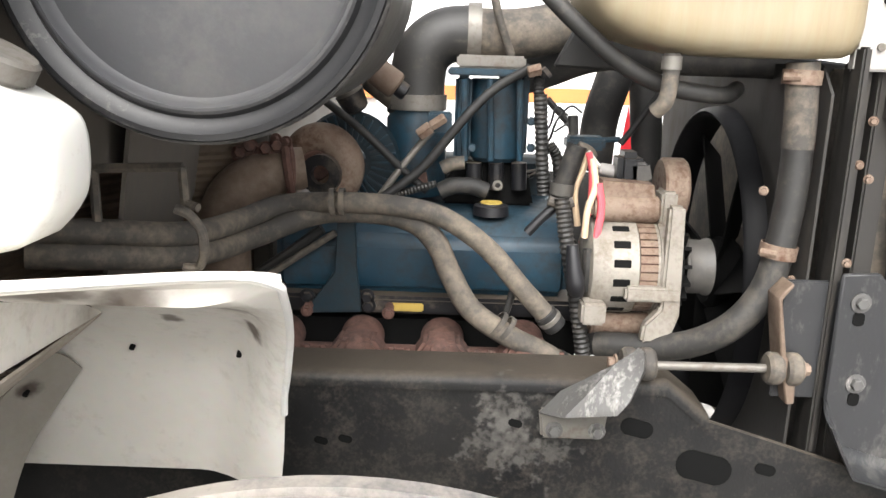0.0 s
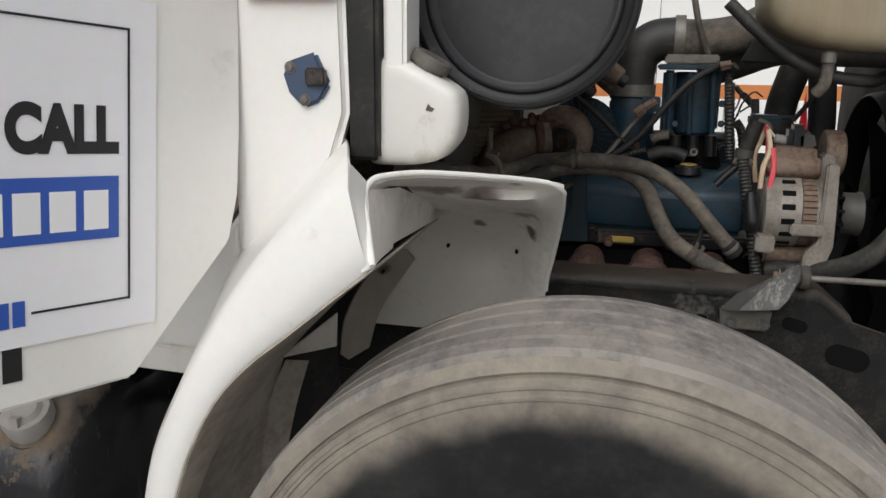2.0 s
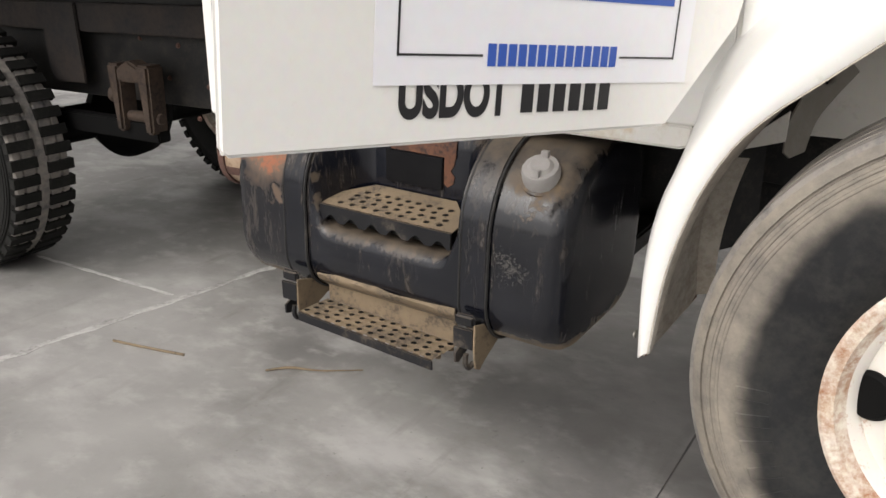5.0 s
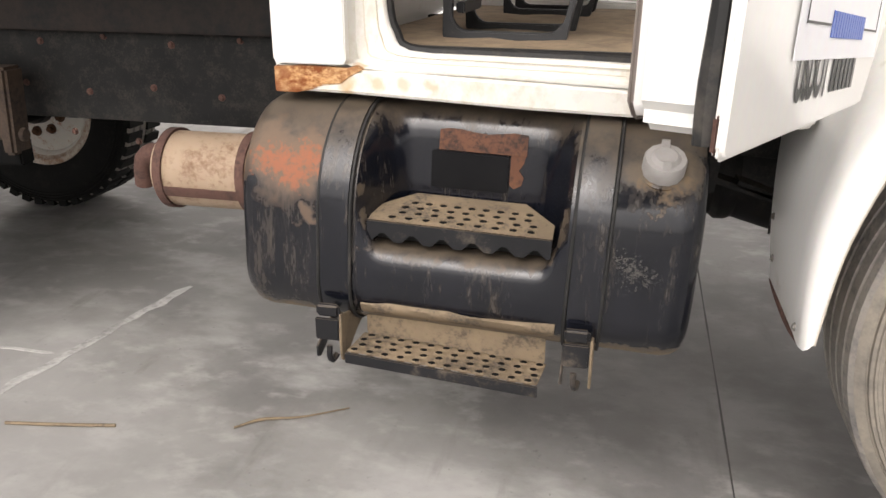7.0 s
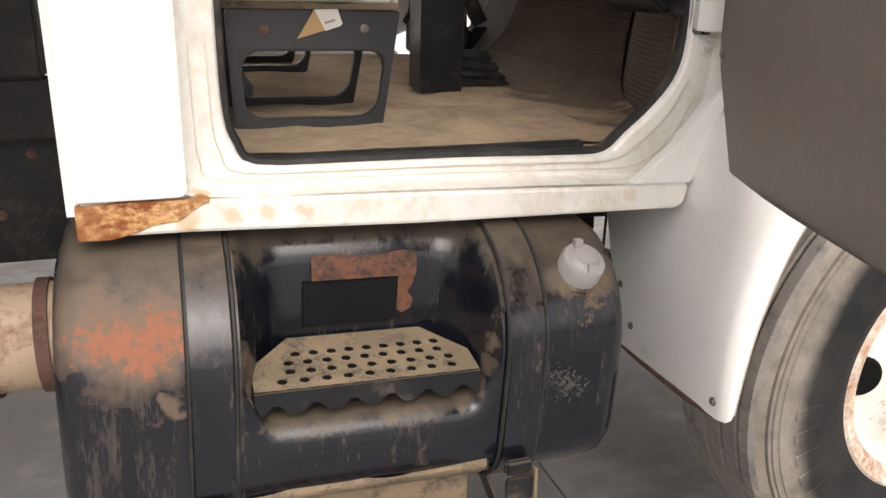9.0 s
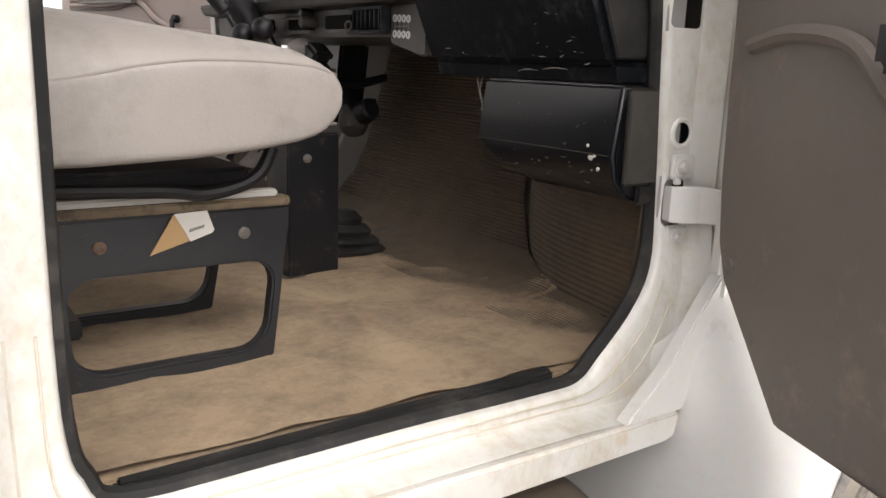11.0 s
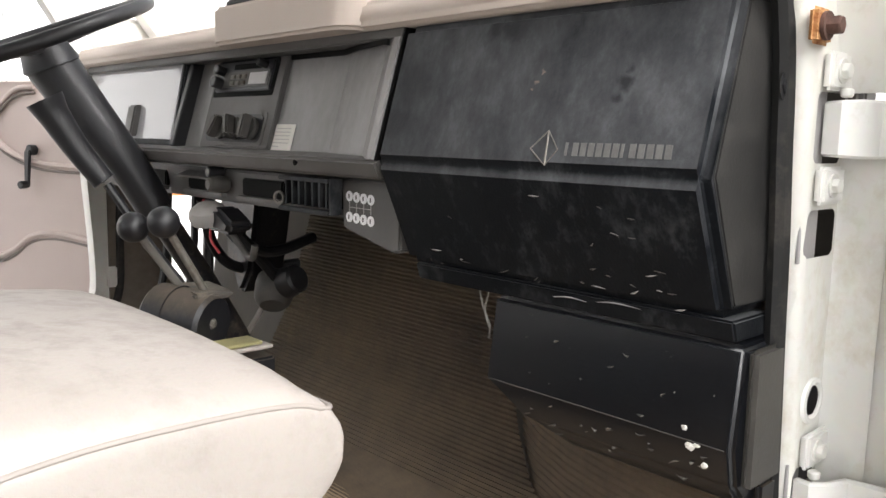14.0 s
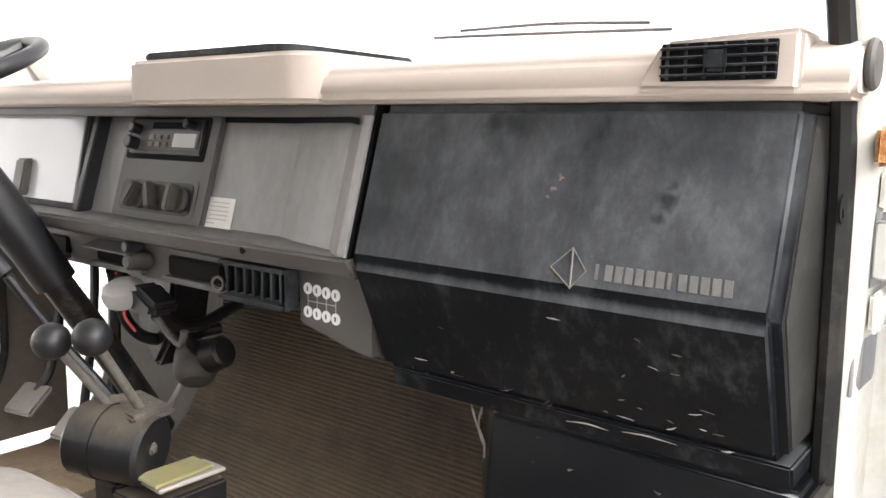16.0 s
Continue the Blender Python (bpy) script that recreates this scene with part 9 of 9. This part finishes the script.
for v in bm.verts:
    # the lower end away from the door is cut back
    v.co.y -= 0.13 * ease(v.co.y, 1.10, 1.21) * ease(-v.co.z, -1.372, -1.315)
part("housing", bm, M_BLACKSC, heater, "gloss black pressed cover")
# the cover's own side face, painted lighter for the light on it
part("lit_side", bbox(-0.838, -0.70, 0.824, 0.8355, 1.335, 1.500, 0.006, 2), M_GREYDK, heater, "lighter grey plate painting the lit side of the cover")
part("end_bracket", bbox(-0.80, -0.62, 0.826, 0.8365, 1.302, 1.336, 0.004, 2), M_BLACK, heater)
bm = B()
tube(bm, [(-0.832, 1.251, 1.505), (-0.835, 1.240, 1.480), (-0.835, 1.226, 1.455), (-0.84, 1.222, 1.437)], 0.0018, 6)
tube(bm, [(-0.832, 1.232, 1.505), (-0.836, 1.235, 1.475), (-0.836, 1.226, 1.452)], 0.0016, 6)
part("loose_wire", bm, M_STEEL, heater, "loose thin wire")

# passenger seat
seat = thing("passenger_seat", (-1.45, 1.3, 1.06), "worn grey-beige vinyl seat on a black steel pedestal", "seat", axes=INSIDE_AXES)
SIDE = [(-1.80, 1.400), (-1.80, 1.50), (-1.68, 1.497), (-1.58, 1.518), (-1.50, 1.528), (-1.41, 1.528), (-1.345, 1.5235), (-1.315, 1.514), (-1.300, 1.497), (-1.298, 1.480), (-1.302, 1.456), (-1.322, 1.428),
        (-1.365, 1.411), (-1.47, 1.396), (-1.585, 1.389), (-1.70, 1.386)]
rows = []
for y, e, lift in ((0.952, 0.040, 0), (0.953, 0.016, 0), (0.956, 0.006, 0), (0.963, 0.0015, 0.1), (0.975, 0.0, 0.35), (1.02, -0.002, 0.75), (1.10, -0.003, 0.95), (1.20, -0.003, 1.0), (1.30, -0.003, 0.95), (1.40, -0.002, 0.75), (1.445, 0.0, 0.35), (1.457, 0.004, 0.1), (1.464, 0.012, 0), (1.467, 0.03, 0), (1.468, 0.06, 0)):
    row_ = []
    for x, z in SIDE:
        k = 1 - e / 0.075
        zz = 1.457 + (z - 1.457) * k
        if z > 1.49:
            zz += lift * (0.022 * ease(-x, 1.30, 1.36) + 0.010 * ease(-x, 1.36, 1.50) + 0.065 * ease(-x, 1.46, 1.74))
        row_.append((-1.5 + (x + 1.5) * (1 - e * 0.25), y, zz))
    rows.append(row_)
bm = B()
sr = smooth_rows2(rows, 2)
loft(bm, sr, closed=True)
bm.verts.ensure_lookup_table()
k_ = len(sr[0])
bm.faces.new(bm.verts[:k_])
bm.faces.new(bm.verts[-k_:])
part("cushion", bm, M_VINYL, seat, "", 60)
seam_ = [(-1.78, 1.495), (-1.68, 1.494), (-1.58, 1.514), (-1.50, 1.5235), (-1.41, 1.5235), (-1.345, 1.519), (-1.318, 1.511)]
part("piping", tube(B(), [(x, 0.9562, z - 0.002) for x, z in seam_] + [(-1.303, 0.966, 1.505), (-1.299, 0.985, 1.503), (-1.2975, 1.05, 1.502), (-1.2965, 1.40, 1.502)], 0.0024, 8), M_SEAM, seat, "darker sewn seam")
part("backrest", bevel(box(B(), -1.87, -1.76, 0.95, 1.43, 1.52, 1.9), 0.05, 5), M_VINYL, seat)
def ped(y):
    """One side of the pedestal: a folded sheet frame with a large rounded window, narrowing a little downwards."""
    bm = B()
    o, i = rrect(-1.685, -1.301, 1.036, 1.290, 0.012, 5), rrect(-1.660, -1.318, 1.060, 1.203, 0.042, 5)
    lean = lambda x, z: x - (1.29 - z) * (0.19 if x > -1.5 else -0.03)
    rings = [[bm.verts.new((lean(x, z), yy - (1.29 - z) * 0.13 * (y < 1.2), z)) for x, z in q] for q, yy in ((o, y), (i, y), (i, y + 0.028), (o, y + 0.028))]
    k = len(o)
    for A, C in zip(rings, rings[1:] + rings[:1]):
        for q in range(k):
            w = (q + 1) % k
            bm.faces.new((A[q], A[w], C[w], C[q]))
    return bevel(bm, 0.004, 2, 50)
for y in (1.128, 1.40):
    part("pedestal_side", ped(y), M_PEDBLACK, seat, "black steel pedestal side")
part("cross_bar", bbox(-1.655, -1.63, 1.157, 1.399, 1.10, 1.13, 0.004), M_BLACK, seat)
part("slide_rail", bbox(-1.70, -1.305, 1.122, 1.158, 1.291, 1.306, 0.003), M_TREADPL, seat, "dirty tan slide rail")
part("slide_channel", bbox(-1.69, -1.325, 1.126, 1.150, 1.3065, 1.318, 0.003), M_PAPER, seat, "worn pale slide channel")
part("slide_cover", bbox(-1.68, -1.36, 1.16, 1.40, 1.32, 1.352, 0.006), M_BLACK, seat)
bm = B()
tube(bm, [(-1.70, 1.105, 1.338), (-1.52, 1.10, 1.330), (-1.46, 1.10, 1.322), (-1.40, 1.10, 1.332), (-1.365, 1.10, 1.352), (-1.345, 1.10, 1.39)], 0.011, 10)
part("slide_bar", bm, M_INK, seat, "bent black adjuster bar")
for x, z, mt in ((-1.606, 1.248, M_RUSTLT), (-1.386, 1.251, M_STEEL)):
    part("pedestal_bolt", lathe(B(), [(0, -0.004), (0.006, -0.004), (0.010, -0.002), (0.010, 0.006), (0, 0.006)], (x, 1.122, z), (0, 1, 0), 16), mt, seat)
part("torn_label", bevel(prism(B(), [(-1.536, 1.229), (-1.498, 1.290), (-1.468, 1.262), (-1.474, 1.247)], "y", 1.1185, 1.1200), 0.0004, 1), M_CARD, seat, "torn brown label")
part("paper_label", bevel(prism(B(), [(-1.474, 1.246), (-1.498, 1.291), (-1.447, 1.293), (-1.436, 1.262), (-1.440, 1.257)], "y", 1.1165, 1.1180), 0.0004, 1), M_PAPER, seat, "white paper label")
for i in range(7):
    part("print_bar", prism(B(), [(-1.476 + 0.0034 * i, 1.261 + 0.0008 * i), (-1.4742 + 0.0034 * i, 1.261 + 0.0008 * i), (-1.4722 + 0.0034 * i, 1.2665 + 0.0008 * i), (-1.474 + 0.0034 * i, 1.2665 + 0.0008 * i)], "y", 1.1158, 1.1163), M_GREYDK, seat)

# driver's seat pedestal beyond, gear tower, boot and pedals
dsp = thing("driver_seat", (-1.45, 2.3, 1.06), "far driver seat with black pedestal and vinyl cushion", "seat", axes=INSIDE_AXES)
for y in (2.10, 2.40):
    part("pedestal_side", ped(y), M_PEDBLACK, dsp)
part("cushion", bevel(box(B(), -1.78, -1.31, 1.97, 2.50, 1.335, 1.45), 0.05, 5), M_VINYL, dsp)
post = thing("shift_tower", (-1.02, 1.5, 1.06), "black metal post beside the gear boot", "post", axes=INSIDE_AXES)
part("column", bbox(-1.118, -0.990, 1.555, 1.64, 1.036, 1.366, 0.004), M_BLACK, post)
part("foot", bbox(-1.135, -0.975, 1.545, 1.66, 1.0345, 1.040, 0.002), M_BLACK, post)
part("cross_tube", cyl(B(), (-0.985, 1.62, 1.14), (-0.960, 1.66, 1.26), 0.012, None, 12), M_STEEL, post, "bare steel link tube")
bm = B()
bolt(bm, (-1.070, 1.555, 1.31), (0, -1, 0), 0.007, 0.006)
part("bolt", bm, M_STEEL, post)
boot = thing("gear_boot", (-0.86, 1.78, 1.03), "folded black rubber gear boot on the floor", "boot", axes=INSIDE_AXES)
bm = B()
lathe(bm, [(0.165, 0.0), (0.170, 0.008), (0.150, 0.016), (0.138, 0.018), (0.148, 0.028), (0.128, 0.040), (0.110, 0.042), (0.118, 0.054), (0.098, 0.070), (0.082, 0.072), (0.086, 0.086), (0.060, 0.105), (0.0, 0.107)], (-0.88, 1.78, 1.036), (0.05, 0.05, 1), 40)
for v in bm.verts:
    v.co.x, v.co.y = -0.88 + (v.co.x + 0.88) * 0.78, 1.78 + (v.co.y - 1.78) * 0.78
part("bellows", bm, M_RUBBER, boot)

lev = thing("gear_levers", (-1.05, 1.64, 1.36), "two gear levers with black ball knobs on a round housing", "gear lever", axes=INSIDE_AXES)
for a, b in (((-1.167, 1.68, 1.576), (-1.075, 1.66, 1.44)), ((-1.146, 1.617, 1.588), (-1.055, 1.635, 1.44))):
    lv_ = part("lever", tube(B(), [a, ((a[0] + b[0]) / 2, (a[1] + b[1]) / 2, (a[2] + b[2]) / 2), b], 0.0065, 10), M_STEEL, lev, "worn steel rod")
    bm = B()
    bmesh.ops.create_uvsphere(bm, u_segments=24, v_segments=14, radius=0.0245, matrix=Matrix.Translation(a))
    part("knob", bm, M_INK, lv_, "black ball knob")
hs = part("housing", cyl(B(), (-1.125, 1.700, 1.432), (-1.075, 1.601, 1.420), 0.050, None, 32, 0.006), M_BLACK, lev, "black round lever housing")
bm = B()
bolt(bm, (-1.078, 1.600, 1.424), (0.45, -0.89, -0.1), 0.006, 0.005)
part("housing_screw", bm, M_STEEL, hs)
part("housing_band", lathe(B(), [(0.0495, -0.006), (0.0525, -0.006), (0.0525, 0.006), (0.0495, 0.006)], (-1.108, 1.666, 1.428), (0.45, -0.89, -0.11), 32), M_BLACK, hs)
part("housing_top", bevel(prism(B(), [(-1.105, 1.60), (-1.04, 1.60), (-1.03, 1.70), (-1.10, 1.72)], "z", 1.462, 1.474), 0.004, 2), M_HOSE, hs, "dusty top plate")
part("stand", bbox(-1.11, -1.03, 1.645, 1.70, 1.036, 1.37, 0.006), M_BLACK, lev)
part("yellow_plate", bevel(prism(B(), [(-1.108, 1.597), (-1.018, 1.595), (-1.018, 1.548), (-1.110, 1.545)], "z", 1.391, 1.397), 0.002, 1), M_YELLOWD, lev, "dull yellow plate")
part("plate_edge", bevel(prism(B(), [(-1.104, 1.590), (-1.005, 1.588), (-1.003, 1.540), (-1.106, 1.543)], "z", 1.384, 1.3905), 0.002, 1), M_VINYL, lev, "bare pale plate under it")
hl = thing("range_lever", (-1.1, 1.9, 1.5), "black moulded hand lever on a bent rod", "gear lever", axes=INSIDE_AXES)
part("rod", tube(B(), [(-1.125, 1.89, 1.63), (-1.07, 1.86, 1.53), (-1.0, 1.80, 1.40), (-0.95, 1.78, 1.25), (-0.93, 1.76, 1.07)], 0.008, 10), M_INK, hl)
part("grip", tube(B(), [(-1.21, 1.93, 1.775), (-1.195, 1.925, 1.745), (-1.165, 1.91, 1.69), (-1.13, 1.89, 1.635)], [0.032, 0.026, 0.022, 0.020], 16), M_INK, hl, "moulded black grip")
stw = thing("steering_wheel", (-1.1, 2.25, 1.85), "black steering wheel on a tilted column", "steering wheel", axes=INSIDE_AXES)
wd = Vector((-0.40, 0, 0.92)).normalized()
wc = Vector((-1.10, 2.30, 1.915))
u_, v_, _ = frame_of(wd)
part("rim", tube(B(), [wc + (u_ * math.cos(a) + v_ * math.sin(a)) * 0.235 for a in (2 * math.pi * i / 36 for i in range(37))], 0.0145, 12, 2), M_INK, stw)
part("hub", cyl(B(), wc - wd * 0.07, wc - wd * 0.015, 0.06, 0.05, 24, 0.01), M_INK, stw)
for a in (30, 150, 270):
    e = wc + (u_ * math.cos(radians(a)) + v_ * math.sin(radians(a))) * 0.23
    part("spoke", tube(B(), [wc - wd * 0.02, (wc + e) / 2 - wd * 0.012, e], 0.013, 8), M_INK, stw)
part("column_shroud", tube(B(), [wc - wd * 0.06, (-1.02, 2.26, 1.76), (-0.96, 2.22, 1.66), (-0.90, 2.2, 1.55)], [0.055, 0.050, 0.043, 0.040], 14), M_INK, stw, "black column shroud")
part("column_tube", tube(B(), [(-0.90, 2.2, 1.55), (-0.80, 2.18, 1.38), (-0.70, 2.17, 1.2)], 0.03, 12), M_BLACK, stw)
ped_ = thing("brake_pedals", (-0.62, 2.3, 1.2), "pedals with pale worn pads and dark arms under the dash", "pedal", axes=INSIDE_AXES)
for y, x, z in ((2.655, -0.76, 1.175), (2.49, -0.73, 1.14)):
    part("pedal_arm", tube(B(), [(-0.66, y, 1.58), (-0.67, y, 1.40), (-0.70, y, z + 0.07), (x + 0.02, y, z + 0.015)], 0.011, 8), M_BLACK, ped_)
    bm = bbox(-0.045, 0.045, -0.050, 0.050, -0.008, 0.008, 0.006, 2)
    bmesh.ops.transform(bm, matrix=pose(x, y, z, 0, -38, 12), verts=bm.verts)
    part("pedal_pad", bm, M_VINYL, ped_, "pale worn pedal pad")
part("link_rod", tube(B(), [(-0.70, 2.33, 1.58), (-0.71, 2.33, 1.36), (-0.70, 2.34, 1.10)], 0.014, 10), M_BLACK, ped_)
part("return_spring", tube(B(), [(-0.70, 2.36, 1.32), (-0.71, 2.37, 1.20), (-0.70, 2.38, 1.08)], 0.009, 10, 6, (0.008, 0.002)), M_BLACK, ped_)
ub = thing("brake_valve", (-0.7, 2.1, 1.35), "grey canister, valve and hoses under the dash", "valve", axes=INSIDE_AXES)
bm = lathe(B(), [(0, -0.045), (0.030, -0.043), (0.042, -0.034), (0.046, -0.015), (0.046, 0.02), (0.040, 0.036), (0.030, 0.045), (0, 0.048)], (-0.655, 2.105, 1.352), (-0.4, -0.5, -0.75), 24)
part("canister", bm, M_GREYDK, ub, "dusty grey rounded canister")
part("canister_cap", cyl(B(), (-0.650, 2.065, 1.372), (-0.640, 2.02, 1.392), 0.038, 0.034, 20, 0.006), M_INK, ub)
bm = lathe(B(), [(0, 0.020), (0.022, 0.018), (0.036, 0.008), (0.040, -0.006), (0.036, -0.020), (0, -0.022)], (-0.885, 1.985, 1.560), (-0.3, -0.2, 1), 18)
part("top_switch", bm, M_CAP, ub, "pale dirty switch cap")
part("switch_body", bevel(prism(B(), [(1.90, 1.52), (2.00, 1.525), (2.00, 1.565), (1.95, 1.575), (1.885, 1.545)], "x", -0.89, -0.83), 0.010, 3), M_INK, ub, "black switch body")
part("hook_hose", tube(B(), [(-0.86, 1.93, 1.52), (-0.85, 1.90, 1.485), (-0.85, 1.87, 1.475), (-0.86, 1.845, 1.490), (-0.86, 1.84, 1.505)], 0.007, 10), M_GREYDK, ub, "grey hooked hose")
for p_ in ([(-0.86, 2.04, 1.58), (-0.80, 2.03, 1.50), (-0.72, 2.06, 1.44), (-0.66, 2.08, 1.38)], [(-0.85, 1.99, 1.56), (-0.78, 2.00, 1.48), (-0.70, 2.02, 1.46), (-0.58, 2.05, 1.48)], [(-0.84, 2.10, 1.58), (-0.78, 2.16, 1.46), (-0.70, 2.18, 1.40), (-0.55, 2.16, 1.40)]):
    part("loom", tube(B(), p_, 0.013, 10), M_INK, ub)
part("red_wire", tube(B(), [(-0.85, 2.07, 1.58), (-0.84, 2.06, 1.53), (-0.83, 2.08, 1.49), (-0.82, 2.06, 1.46)], 0.003, 6), M_PINK, ub, "thin red wire")
part("pipe", tube(B(), [(-0.67, 2.13, 1.31), (-0.69, 2.15, 1.26), (-0.71, 2.19, 1.20), (-0.72, 2.22, 1.17)], 0.007, 8), M_VINYL, ub, "pale bent pipe")
part("bracket", bevel(prism(B(), [(2.10, 1.58), (2.28, 1.58), (2.25, 1.42), (2.19, 1.33), (2.14, 1.40)], "x", -0.70, -0.60), 0.010, 2), M_BLACK, ub)
wip = thing("wiper", (-0.40, 1.4, 2.0), "black windscreen wiper arm outside the glass", "wiper", axes=INSIDE_AXES)
part("arm", tube(B(), [(-0.405, 1.66, 2.035), (-0.405, 1.45, 2.03), (-0.405, 1.18, 2.022)], 0.003, 8), M_INK, wip)
part("blade", tube(B(), [(-0.40, 1.60, 2.045), (-0.40, 1.4, 2.045), (-0.40, 1.22, 2.035)], 0.003, 8), M_INK, wip)

# sand and dirt drifted over the floor behind the ribbed mat
sand = thing("floor_sand", (-1.1, 1.3, 1.06), "tan sand and dirt spilled over the cab floor", "dirt", axes=INSIDE_AXES)
tagged(sand, kind="stuff")
rnd = random.Random(5)
def toe_height(x):
    for a, b in zip(knots, knots[1:]):
        if a.x <= x <= b.x:
            return a.z + (b.z - a.z) * (x - a.x) / (b.x - a.x)
    return knots[0].z if x < knots[0].x else knots[-1].z
rows = []
for i in range(61):
    y = 0.835 + 1.25 * i / 60
    edge_ = -0.60 - 0.16 * ease(y, 1.05, 1.55) - 0.25 * max(0.0, y - 1.62) + 0.018 * math.sin(y * 23) + 0.014 * math.sin(y * 57 + 1) + rnd.uniform(-0.012, 0.012)
    row_ = []
    edge_ = min(edge_, -0.668 - 0.045 * max(0.0, (1.13 - y) / 0.27)) if y < 1.16 else edge_
    for k in range(25):
        x = -1.80 + (edge_ + 1.80) * (k / 24) ** 0.6
        row_.append((x, y, toe_height(x) + (0.0050 + 0.003 * math.sin(x * 31 + y * 17) + rnd.uniform(0, 0.002)) * (1 - (k / 24) ** 10) - (0.004 if k == 24 else 0)))
    rows.append(row_)
part("sand_layer", loft(B(), rows), M_FLOOR, sand, kind="stuff")
